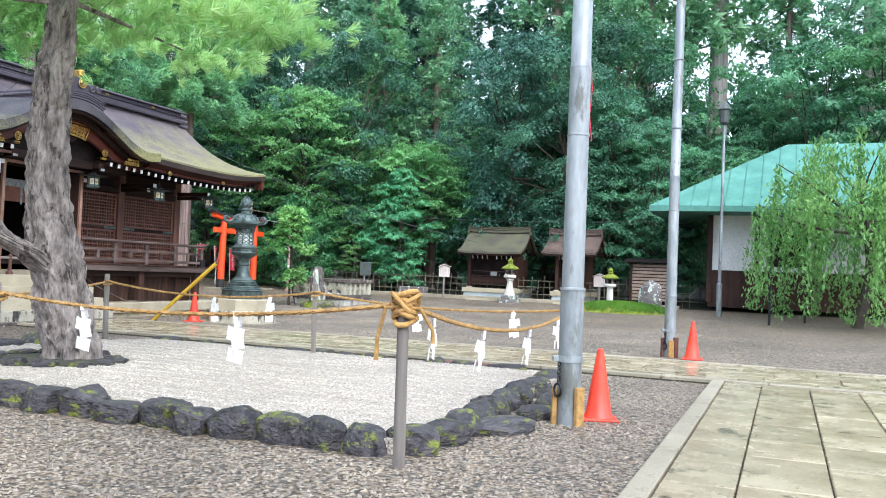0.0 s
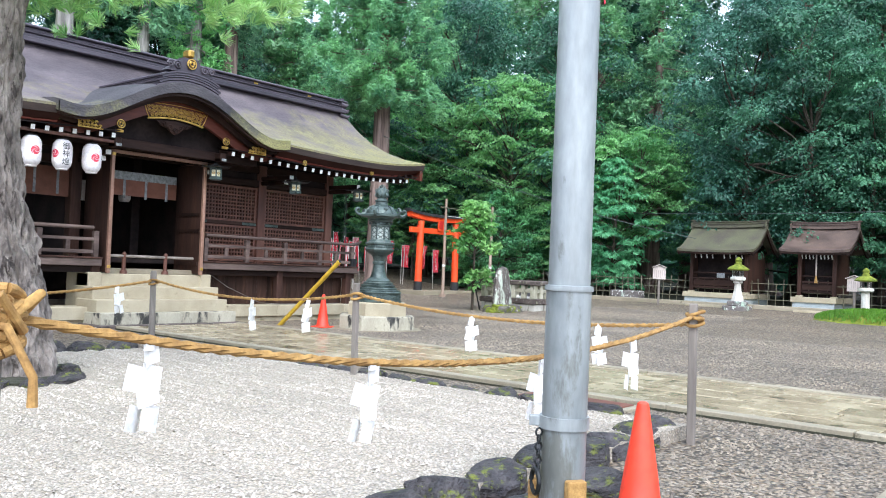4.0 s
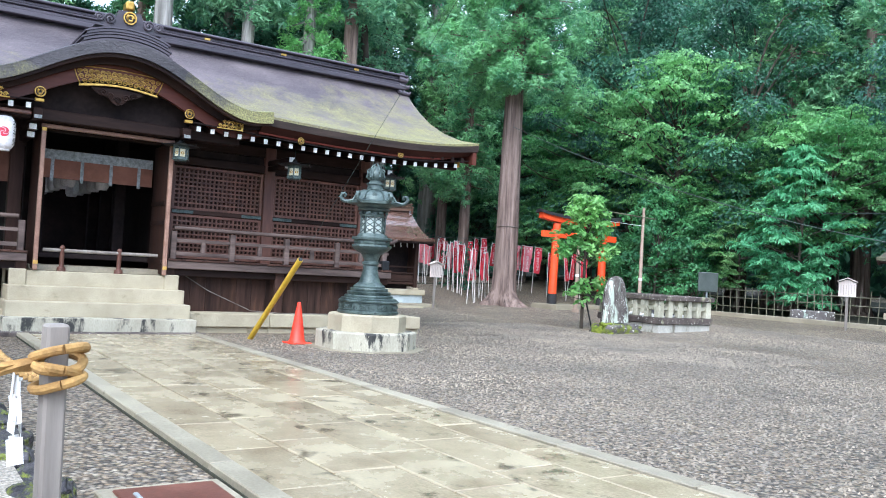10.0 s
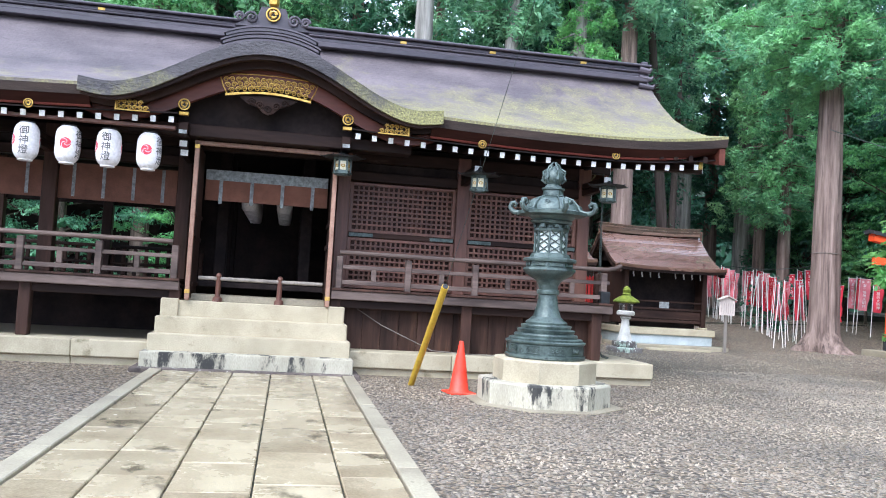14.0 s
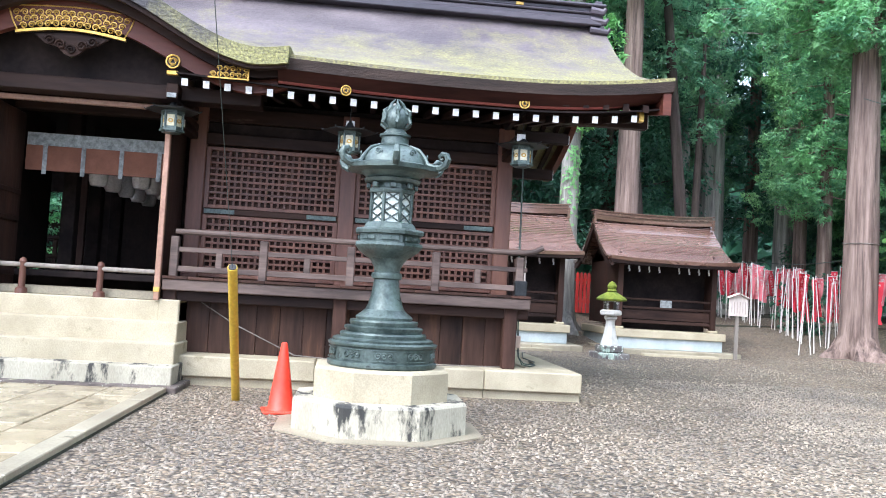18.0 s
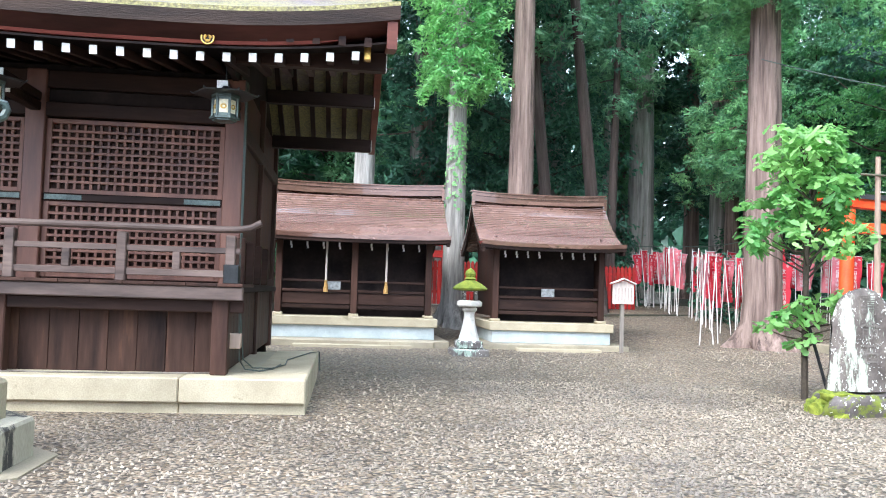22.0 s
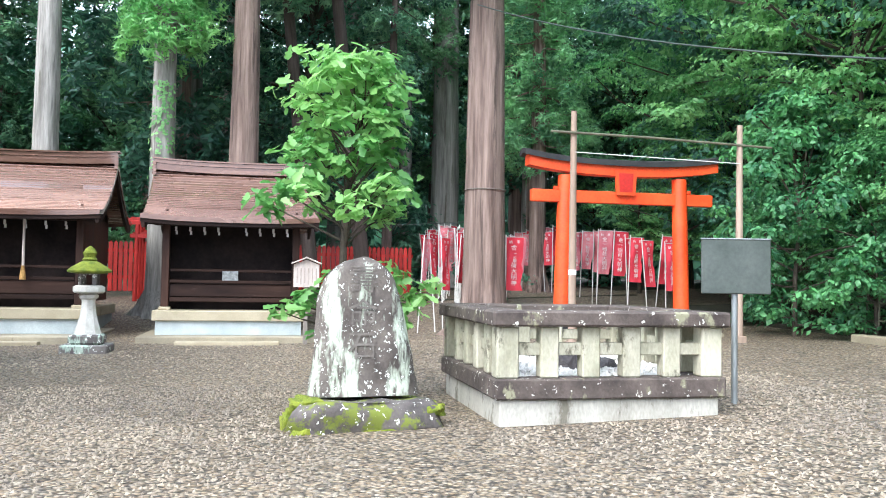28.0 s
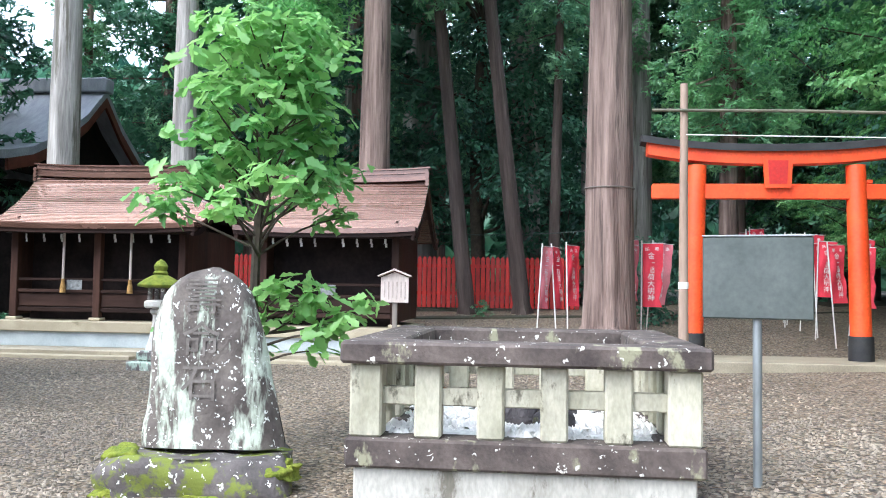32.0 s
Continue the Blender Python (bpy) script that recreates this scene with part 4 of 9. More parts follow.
for key, big in (("a", 1), ("b", 0), ("c", 0), ("d", 0), ("e", 0), ("f", 0)):
    x, y, h = POSTS[key]
    s = Shape()
    for k in range(7 if big else 4 if key == "d" else 2):
        z = (1.12 if big else 1.07) + (k - 3) * 0.028
        rr0 = 0.074 if big else 0.062
        ring = [(x + rr0 * math.cos(a) * (1 + 0.16 * math.sin(3 * a + 2.3 * k)), y + rr0 * math.sin(a) * (1 + 0.12 * math.sin(2 * a + 1.7 * k)), z + (0.035 if big else 0.02) * math.sin(a + 2.4 * k)) for a in np.linspace(0, 2 * math.pi, 17)]
        s.tube(ring, 0.019 if big else 0.014, 9)
    if big:
        for q in range(5):
            a0 = rnd.uniform(0, 6.28)
            s.tube([(x + 0.08 * math.cos(a0), y + 0.08 * math.sin(a0), 1.16), (x + 0.13 * math.cos(a0 + 0.8), y + 0.13 * math.sin(a0 + 0.8), 1.22), (x + 0.09 * math.cos(a0 + 1.9), y + 0.09 * math.sin(a0 + 1.9), 1.1)], 0.017, 9)
        for sx, sy, l in ((-0.20, -0.02, 0.30), (0.2, 0.04, 0.16)):
            s.tube([(x, y - 0.06, 1.13), (x + sx * 0.6, y + sy - 0.05, 1.12), (x + sx, y + sy, 1.05 - l * 0.5), (x + sx * 1.02, y + sy, 1.04 - l)], [0.012, 0.014, 0.014, 0.017], 9)
    solo("rope_knot", s, M_ROPE, "knot of straw rope wound round a post" if not big else "thick straw rope knot with hanging ends on a post", "rope", group="rope knots")

# ---- steel poles, cones ----
def steel_pole(x, y, r, h, label, collar=1.22, band=0.57):
    top = thing("steel_pole", label, "pole", pose(x, y, 0))
    s = Shape()
    s.lathe([(r, -0.3), (r, collar)], 24)
    part("lower_shaft", s, M_STEEL, top)
    s = Shape()
    s.lathe([(r + 0.008, collar - 0.012), (r + 0.01, collar), (r + 0.008, collar + 0.014), (r * 0.93, collar + 0.016), (r * 0.9, 3.4)], 24)
    part("middle_shaft", s, M_STEEL, top)
    s = Shape()
    s.lathe([(r * 0.905, 3.39), (r * 0.91, 3.41), (r * 0.86, 3.42), (r * 0.72, h)], 24)
    part("upper_shaft", s, M_STEEL, top)
    s = Shape()
    s.lathe([(r + 0.004, band - 0.03), (r + 0.012, band - 0.03), (r + 0.012, band + 0.03), (r + 0.004, band + 0.03)], 24)
    s.box(r, r + 0.06, -0.02, 0.02, band - 0.025, band + 0.025, 0.004, pose(0, 0, 0, 0, 0, 215))
    part("clamp", s, M_STEEL, top, "galvanised clamp band")
    s = Shape()
    for k in range(6):
        z = band - 0.05 - 0.035 * k
        ring = [(0.016 * math.cos(a), 0.0, z + 0.02 * math.sin(a)) for a in np.linspace(0, 6.283, 9)]
        if k % 2:
            ring = [(0, p[0], p[2]) for p in ring]
        m = pose(0, 0, 0, 0, 0, 235) @ pose(r + 0.02, 0, 0)
        s.tube([m @ Vector(p) for p in ring], 0.006, 5)
    part("chain", s, M_IRON, top, "short rusty chain")
    s = Shape()
    m = pose(0, 0, 0, 0, 0, 235) @ pose(r + 0.03, 0, 0)
    s.tube([m @ Vector((0, 0.05 * math.cos(a), band - 0.29 + 0.06 * math.sin(a))) for a in np.linspace(0, 6.283, 15)], 0.012, 6)
    part("ring", s, M_IRON, top, "dark iron ring")
    for z in (2.75, 4.3, 5.6):
        s = Shape()
        s.lathe([(r * 0.92 + 0.003, z - 0.01), (r * 0.92 + 0.006, z - 0.008), (r * 0.92 + 0.006, z + 0.008), (r * 0.92 + 0.003, z + 0.01)], 20)
        part("strap", s, M_STEEL, top)
    return top


near_pole = steel_pole(-1.875, 7.90, 0.112, 11.0, "tall galvanised steel pole with clamps beside the gravel bed", 1.28, 0.62)
for a, l in ((200, 0.33), (330, 0.36)):
    s = Shape()
    s.box(0.112, 0.16, -0.05, 0.05, -0.05, l, 0.006)
    part("wedge", s, M_ROPE, near_pole, "fresh yellow wooden wedge", pose(0, 0, 0, 0, 0, a))
s = Shape()
s.tube([(0.09, 0, 3.5), (0.115, 0.01, 3.2), (0.10, 0, 2.95), (0.125, 0.02, 2.7)], 0.004, 5)
part("loose_cord", s, M_RED, near_pole, "faded red cord", pose(0, 0, 0, 0, 0, 10))
far_pole = steel_pole(-1.98, 16.25, 0.105, 11.5, "tall galvanised steel pole standing in the gravel yard", 1.15, 0.5)
for k, (a, l) in enumerate(((20, 0.34), (110, 0.28), (200, 0.36), (290, 0.32), (335, 0.38))):
    s = Shape()
    s.box(0.105, 0.155, -0.05, 0.05, -0.05, l, 0.006)
    part("wedge", s, M_PLATE if k % 2 == 0 else M_ROPE, far_pole, "rust-stained wooden wedge", pose(0, 0, 0, 0, 0, a))


def cone(x, y, label, z=0.0, turn=0):
    top = thing("traffic_cone", label, "traffic cone", pose(x, y, z, 0, 0, turn), "red traffic cones")
    s = Shape()
    s.box(-0.185, 0.185, -0.185, 0.185, 0.0, 0.028, 0.012)
    part("base", s, M_CONE, top)
    s = Shape()
    s.lathe([(0.15, 0.028), (0.142, 0.045), (0.128, 0.06), (0.09, 0.32), (0.034, 0.67), (0.03, 0.69), (0.018, 0.70)], 22)
    part("body", s, M_CONE, top)
    return top


cone(-1.68, 8.36, "red plastic traffic cone beside the steel pole", 0.0, 20)
cone(-1.55, 16.1, "red plastic traffic cone beside the far steel pole")
cone(-13.05, 16.43, "red plastic traffic cone beside the bronze lantern", 0.0, 10)

# manhole
top = thing("manhole_cover", "rust-brown steel cover plate in a concrete rim", "manhole cover", pose(-4.24, 12.02, 0.0), kind="structure")
s = Shape()
s.box(-0.66, 0.66, -0.46, 0.25, -0.1, 0.03, 0.01)
part("rim", s, M_KERB, top)
s = Shape()
s.box(-0.58, 0.58, -0.38, 0.19, -0.02, 0.042, 0.006)
part("plate", s, M_PLATE, top)
for sx in (-0.4, 0.4):
    s = Shape()
    s.box(sx - 0.06, sx + 0.06, -0.30, -0.27, 0.03, 0.05, 0.006)
    part("lifting_slot", s, M_STEEL, top)

# guy wire with its yellow guard
def guy(foot, head, far, label):
    top = thing("guy_wire", label, "guy wire")
    foot, head, far = Vector(foot), Vector(head), Vector(far)
    s = Shape()
    s.tube([foot - (head - foot) * 0.05, foot.lerp(head, 0.5), head], 0.045, 12)
    part("guard_tube", s, M_YELLOW, top, "weathered yellow plastic guard")
    # black disc closes the tube end, painted for the shade inside it
    s = Shape()
    s.tube([head + (head - foot) * 0.0005, head + (head - foot) * 0.004], 0.037, 12)
    part("guard_mouth", s, M_INK, top, "black disc standing for the shaded hollow of the guard")
    s = Shape()
    s.tube([head, far], 0.003, 5)
    part("wire", s, M_WIRE, top)


guy((-13.80, 15.89, 0), (-12.14, 15.99, 1.41), (-1.98, 16.25, 9.9), "yellow plastic guard on a guy wire beside the hall steps")
guy((-12.2, 5.6, 0), (-10.3, 6.5, 1.55), (-1.875, 7.90, 8.2), "yellow plastic guard on a guy wire beyond the pine")


# ---- main hall ----
CY = 13.63
hall = thing("shrine_hall", "dark wooden shrine hall with mossy bark roof and curved porch gable", "shrine building")
YR, YL = 20.03, 2 * CY - 20.03
# stone plinth, cut into blocks
plinth = thing("hall_plinth", "pale granite plinth under the wooden hall", "stone plinth", kind="structure")
y = YL
k = 0
while y < YR - 0.1:
    b = min(YR, y + (2.1 if k % 2 else 1.75))
    if YR - b < 0.5:
        b = YR
    s = Shape()
    s.box(-15.5, -14.86, y + 0.003, b - 0.003, 0.11, 0.36, 0.015)
    part("coping_stone", s, M_STONE, plinth)
    s = Shape()
    s.box(-15.5, -14.93, y + 0.003, b - 0.003, -0.2, 0.107, 0.01)
    part("footing_stone", s, M_STONE, plinth)
    y, k = b, k + 1
x = -15.5
while x > -18.6:
    for yy in (YR, YL):
        a, b = (YR - 0.6, YR) if yy == YR else (YL, YL + 0.6)
        s = Shape()
        s.box(max(x - 1.85, -18.7), x - 0.003, a, b, -0.2, 0.36, 0.015)
        part("side_stone", s, M_STONE, plinth)
    x -= 1.85
s = Shape()
s.box(-18.7, -15.5, YL + 0.6, YR - 0.6, -0.2, 0.335)
part("platform_fill", s, M_KERB, plinth)

# steps
steps = thing("hall_steps", "pale granite steps with black stains leading up to the hall door", "steps", kind="structure")
for x0, x1, y0, y1, z0, z1, mat in ((-15.9, -15.06, 12.25, 14.98, 0.3, 0.99, M_STONE), (-15.5, -14.80, 12.22, 15.02, 0.2, 0.75, M_STONE), (-15.3, -14.53, 12.17, 15.06, 0.1, 0.51, M_STONE), (-15.0, -14.26, 12.12, 15.1, -0.1, 0.275, M_STONEDIRTY), (-14.9, -14.06, 12.02, 15.2, -0.1, 0.065, M_FENCECAP)):
    s = Shape()
    s.box(x0, x1, y0, y1, z0, z1, 0.012)
    part("step", s, mat, steps)
for yy in (12.25, 14.72):
    s = Shape()
    s.box(-15.5, -15.03, yy, yy + 0.26, 0.6, 1.012, 0.015)
    part("cheek_stone", s, M_STONE, steps)

# timber frame
WX = -16.0
def posts(ys, x, z0, z1, w, mat=M_WOOD, name="post"):
    s = Shape()
    s.box(-w / 2, w / 2, -w / 2, w / 2, 0, z1 - z0, 0.012)
    me = s.mesh(name, mat)
    for y in ys:
        part(name, me, mat, hall, m=pose(x, y, z0))


mirror = lambda ys: [2 * CY - y for y in ys]
posts([14.9, 16.92, 19.08], WX, 1.2, 3.62, 0.22, M_REDWOOD)
posts(mirror([14.9, 16.92, 19.08]), WX, 1.2, 3.62, 0.22)
posts([14.83, 16.93, 19.12], -15.2, 0.36, 1.16, 0.17, M_WOOD, "veranda_post")
posts(mirror([14.83, 16.93, 19.12]), -15.2, 0.36, 1.16, 0.17, M_WOOD, "veranda_post")
posts([19.08, 16.0, 12.0, 10.3, 8.18], -20.6, 0.3, 3.7, 0.2)
posts([19.08, 8.18], -18.3, 0.3, 3.9, 0.2)


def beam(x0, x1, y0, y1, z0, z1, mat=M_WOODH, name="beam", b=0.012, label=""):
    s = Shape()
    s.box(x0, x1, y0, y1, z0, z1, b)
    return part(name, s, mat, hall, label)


for y0, y1 in ((14.75, 19.35), (2 * CY - 19.35, 12.5)):
    beam(-15.12, -15.02, y0, y1, 1.13, 1.27, M_RAILWOOD, "veranda_edge")
    k = y0
    while k < y1 - 0.05:
        beam(-16.05, -15.0, k + 0.003, min(k + 0.31, y1), 1.27, 1.305, M_WOOD, "floorboard", 0.005)
        k += 0.31
    beam(-15.25, -15.15, y0, y1, 1.0, 1.13, name="under_beam")
beam(-21.0, -16.05, 8.0, 19.2, 1.2, 1.29, M_DARK, "floor")
# dark sheet added under the floor to stand for the shade there
beam(-18.1, -18.0, 8.0, 19.0, 0.3, 1.2, M_DARK, "foundation_wall")
# boarding below the veranda
k = 15.0
while k < 19.1:
    s = Shape()
    s.box(-15.42, -15.385, k, min(k + 0.29, 19.15), 0.36, 1.14, 0.004)
    part("skirting_board", s, M_BOARDSTAIN, hall)
    k += 0.295
x = -15.45
while x > -20.5:
    s = Shape()
    s.box(x - 0.29, x, 19.1, 19.14, 0.36, 1.2, 0.004)
    part("skirting_board", s, M_BOARDSTAIN, hall)
    x -= 0.295
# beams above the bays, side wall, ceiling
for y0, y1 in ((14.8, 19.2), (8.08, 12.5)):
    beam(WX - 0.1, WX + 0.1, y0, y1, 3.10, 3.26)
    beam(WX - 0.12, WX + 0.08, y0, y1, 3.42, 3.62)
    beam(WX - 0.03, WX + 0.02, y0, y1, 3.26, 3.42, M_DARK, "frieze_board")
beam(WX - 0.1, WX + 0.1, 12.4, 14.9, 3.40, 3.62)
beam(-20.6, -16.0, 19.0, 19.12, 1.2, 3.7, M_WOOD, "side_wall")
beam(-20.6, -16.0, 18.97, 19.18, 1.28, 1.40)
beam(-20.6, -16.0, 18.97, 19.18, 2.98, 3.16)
# ceiling and inner walls near-black, interior shade painted into them
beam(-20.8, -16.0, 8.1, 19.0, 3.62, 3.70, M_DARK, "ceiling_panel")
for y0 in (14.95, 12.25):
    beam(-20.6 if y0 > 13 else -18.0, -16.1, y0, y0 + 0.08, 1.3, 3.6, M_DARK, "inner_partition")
# rear panels added to keep the open bays dark
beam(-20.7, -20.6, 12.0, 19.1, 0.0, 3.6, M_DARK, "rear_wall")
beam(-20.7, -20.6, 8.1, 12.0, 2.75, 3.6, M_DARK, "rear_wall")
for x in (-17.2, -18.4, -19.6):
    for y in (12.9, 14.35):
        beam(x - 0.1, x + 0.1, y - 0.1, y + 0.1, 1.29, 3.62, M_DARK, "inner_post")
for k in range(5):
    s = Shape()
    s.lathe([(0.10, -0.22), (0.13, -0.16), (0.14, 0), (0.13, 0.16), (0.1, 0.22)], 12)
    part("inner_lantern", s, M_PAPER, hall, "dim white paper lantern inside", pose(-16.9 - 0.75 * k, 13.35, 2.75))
    part("inner_lantern", s, M_PAPER, hall, "dim white paper lantern inside", pose(-16.9 - 0.75 * k, 13.95, 2.75))

# lattice bays
for a, b in ((15.01, 16.81), (17.03, 18.97)):
    beam(WX - 0.05, WX - 0.03, a, b, 1.3, 3.10, M_WOOD, "lattice_backing", 0)
    for z0, z1 in ((1.32, 2.16), (2.25, 3.08)):
        pane = part("lattice_panel", Shape().box(WX - 0.03, WX + 0.045, a, a + 0.06, z0, z1, 0.004).box(WX - 0.03, WX + 0.045, b - 0.06, b, z0, z1, 0.004).box(WX - 0.03, WX + 0.043, a + 0.06, b - 0.06, z0, z0 + 0.05, 0.004).box(WX - 0.03, WX + 0.043, a + 0.06, b - 0.06, z1 - 0.05, z1, 0.004), M_REDWOOD, hall)
        nv, nh = round((b - a - 0.12) / 0.086), round((z1 - z0 - 0.1) / 0.082)
        sv = Shape().box(-0.014, 0.014, -0.016, 0.016, z0 + 0.05, z1 - 0.05, 0.004).mesh("slat", M_REDWOOD)
        shh = Shape().box(-0.014, 0.014, a + 0.06, b - 0.06, -0.0155, 0.0155, 0.003).mesh("slat", M_REDWOOD)
        for i in range(1, nv):
            part("slat", sv, None, pane, m=pose(WX + 0.014, a + 0.06 + (b - a - 0.12) * i / nv, 0))
        for i in range(1, nh):
            part("slat", shh, None, pane, m=pose(WX + 0.024, 0, z0 + 0.05 + (z1 - z0 - 0.1) * i / nh))
    beam(WX - 0.03, WX + 0.07, a, b, 2.16, 2.25, M_WOODH, "middle_rail")
    for yy in (a + 0.22, b - 0.22):
        beam(WX + 0.066, WX + 0.078, yy - 0.2, yy + 0.2, 2.175, 2.235, M_BRONZE, "rail_plate", 0.003, "green patinated metal plate")
# open hall to the other side: hanging blinds and white tapes between the posts
for a, b in ((10.45, 12.25), (8.3, 10.23)):
    beam(WX - 0.01, WX + 0.015, a, b, 2.46, 3.03, M_CURTAIN, "blind", 0.003, "brown cloth blind")
    for i in range(4):
        yy = a + (b - a) * (i + 0.5) / 4
        beam(WX + 0.015, WX + 0.022, yy - 0.025, yy + 0.025, 2.5, 3.02, M_GREYBAND, "tape", 0.001, "pale hanging tape")
    beam(-20.65, -20.55, a, b, 1.5, 1.56, M_WOODH, "rear_rail")
    beam(-20.65, -20.55, a, b, 1.85, 1.92, M_WOODH, "rear_rail")
    for i in range(9):
        yy = a + (b - a) * i / 8
        beam(-20.63, -20.57, yy - 0.04, yy + 0.04, 1.29, 1.85, M_WOOD, "rear_baluster")

# railings
def railing(y0, y1, ends):
    for z, r, name in ((1.86, 0.036, "top_rail"), (1.64, 0.03, "middle_rail"), (1.40, 0.035, "lower_rail")):
        s = Shape()
        if name == "top_rail":
            pts = [(-15.12, y0, z), (-15.12, y1 - 0.05, z)]
            if ends:
                pts += [(-15.12, y1 + 0.08, z + 0.005), (-15.12, y1 + 0.2, z + 0.03), (-15.12, y1 + 0.3, z + 0.085)]
            s.tube(pts, r, 10)
        else:
            s.box(-15.15, -15.09, y0, y1 + (0.1 if ends else 0), z - r, z + r, 0.006)
        part(name, s, M_RAILWOOD, hall)
    n = max(2, round((y1 - y0) / 1.05))
    for i in range(n + 1):
        yy = y0 + (y1 - y0) * i / n
        s = Shape()
        s.box(-15.17, -15.07, yy - 0.05, yy + 0.05, 1.3, 1.80, 0.01)
        part("rail_post", s, M_RAILWOOD, hall)
        if i < n:
            for f in (0.5,):
                s = Shape()
                s.box(-15.15, -15.09, yy + (y1 - y0) / n * f - 0.04, yy + (y1 - y0) / n * f + 0.04, 1.43, 1.62, 0.008)
                part("strut", s, M_RAILWOOD, hall)


railing(14.86, 19.2, True)
railing(2 * CY - 19.2, 12.4, False)
s = Shape()
s.box(-15.2, -15.04, 19.14, 19.3, 1.30, 1.50, 0.01)
part("corner_cap", s, M_IRON, hall, "dark metal cap on the rail corner")
for x in (-15.5, -16.4, -17.3, -18.2):
    beam(x - 0.04, x + 0.04, 19.2, 19.3, 1.3, 1.8, M_WOODH, "rail_post")

# porch door: opened leaves standing out from the wall, with a light barrier across
for yy, s0 in ((12.62, 1), (14.70, -1)):
    beam(-16.0, -15.06, yy - 0.03, yy + 0.03, 1.02, 3.34, M_WOOD, "door_leaf")
    beam(-15.06, -14.99, yy - 0.035, yy + 0.035, 1.0, 3.37, M_COPPERTRIM, "door_edge", 0.008, "copper-edged stile")
    for z in (1.2, 1.9, 2.25):
        beam(-15.95, -15.1, yy + s0 * 0.03, yy + s0 * 0.055, z, z + 0.07, M_WOODH, "door_rail")
    for z in (1.1, 3.28):
        beam(-15.00, -14.982, yy - 0.038, yy + 0.038, z, z + 0.06, M_GOLD, "hinge_plate", 0.004, "gilt metal plate")
beam(-15.06, -14.99, 12.58, 14.74, 3.335, 3.40, M_COPPERTRIM, "door_head", 0.008)
beam(-16.02, -15.98, 12.68, 14.64, 2.93, 3.10, M_GREYBAND, "patterned_band", 0.002, "grey patterned cloth band")
beam(-16.02, -15.97, 12.68, 14.64, 2.60, 2.93, M_CURTAIN, "door_blind", 0.003, "brown cloth blind over the door")
for i in range(4):
    yy = 12.68 + 1.96 * (i + 0.5) / 4
    beam(-15.97, -15.962, yy - 0.028, yy + 0.028, 2.55, 2.95, M_GREYBAND, "tape", 0.001, "pale hanging tape")
beam(-15.9, -15.3, 12.55, 14.78, 0.985, 1.09, M_KERB, "door_sill")
bar = thing("barrier_rail", "low wooden barrier rail on two round posts before the door", "barrier")
s = Shape()
s.tube([(-15.2, 12.75, 1.34), (-15.2, 14.62, 1.34)], 0.03, 10)
part("bar", s, M_POST, bar)
for yy in (13.05, 13.97):
    s = Shape()
    s.lathe([(0.075, 0.99), (0.07, 1.05), (0.04, 1.07), (0.038, 1.36), (0.045, 1.38), (0.035, 1.41), (0.01, 1.43)], 12, -15.2, yy)
    part("barrier_post", s, M_REDWOOD, bar)

# ---- roof ----
RX, RY0, RY1 = -17.5, 2 * CY - 20.82, 20.82
PROFILE = ((0.0, 5.80), (0.35, 5.42), (0.8, 5.05), (1.3, 4.70), (1.9, 4.38), (2.6, 4.10), (3.3, 3.90))


def roof_z(d):
    for (a, za), (b, zb) in zip(PROFILE, PROFILE[1:]):
        if d <= b:
            return za + (zb - za) * (d - a) / (b - a)
    return PROFILE[-1][1]


def eave_lift(y):
    a = abs(y - CY)
    return 0.11 * max(0.0, (4.3 - a) / 2.9) ** 1.5 * (a > 1.2) + 0.17 * max(0.0, (a - 5.0) / (RY1 - CY - 5.0)) ** 2.2


ys = list(np.linspace(RY0, RY1, 57))
KW = 2.55


def kara(y, top=4.76, low=3.96):
    t = min(1, abs(y - CY) / KW)
    return low + (top - low) * (0.5 * (1 + math.cos(math.pi * min(1.0, t * 1.13) ** 1.05))) + 0.05 * max(0.0, (t - 0.8) / 0.2) ** 2


def reach(y):
    """How far the main slope comes down: to the eave, or under the porch gable."""
    if abs(y - CY) > KW - 0.15:
        return 3.3
    d = 0.0
    while d < 3.3 and roof_z(d) > kara(y) - 0.12:
        d += 0.02
    return min(3.3, d)


ys = sorted(ys + [CY - KW + 0.14, CY - KW + 0.16, CY + KW - 0.14, CY + KW - 0.16])
front = [[(RX + d * reach(y), y, roof_z(d * reach(y)) + eave_lift(y) * (d * reach(y) / 3.3) ** 2) for y in ys] for d in np.linspace(0, 1, 25)]
back = [[(RX - d, y, roof_z(d) + eave_lift(y) * (d / 3.3) ** 2) for y in ys] for d in np.linspace(0, 3.3, 13)]
s = Shape()
s.sheet(front, (0, 0, -0.05))
part("front_roof", s, M_BARK, hall, "dark bark roof with yellow-green moss towards the eave", sharp=50)
s = Shape()
s.sheet(back, (0, 0, -0.2))
part("rear_roof", s, M_BARK, hall, sharp=50)
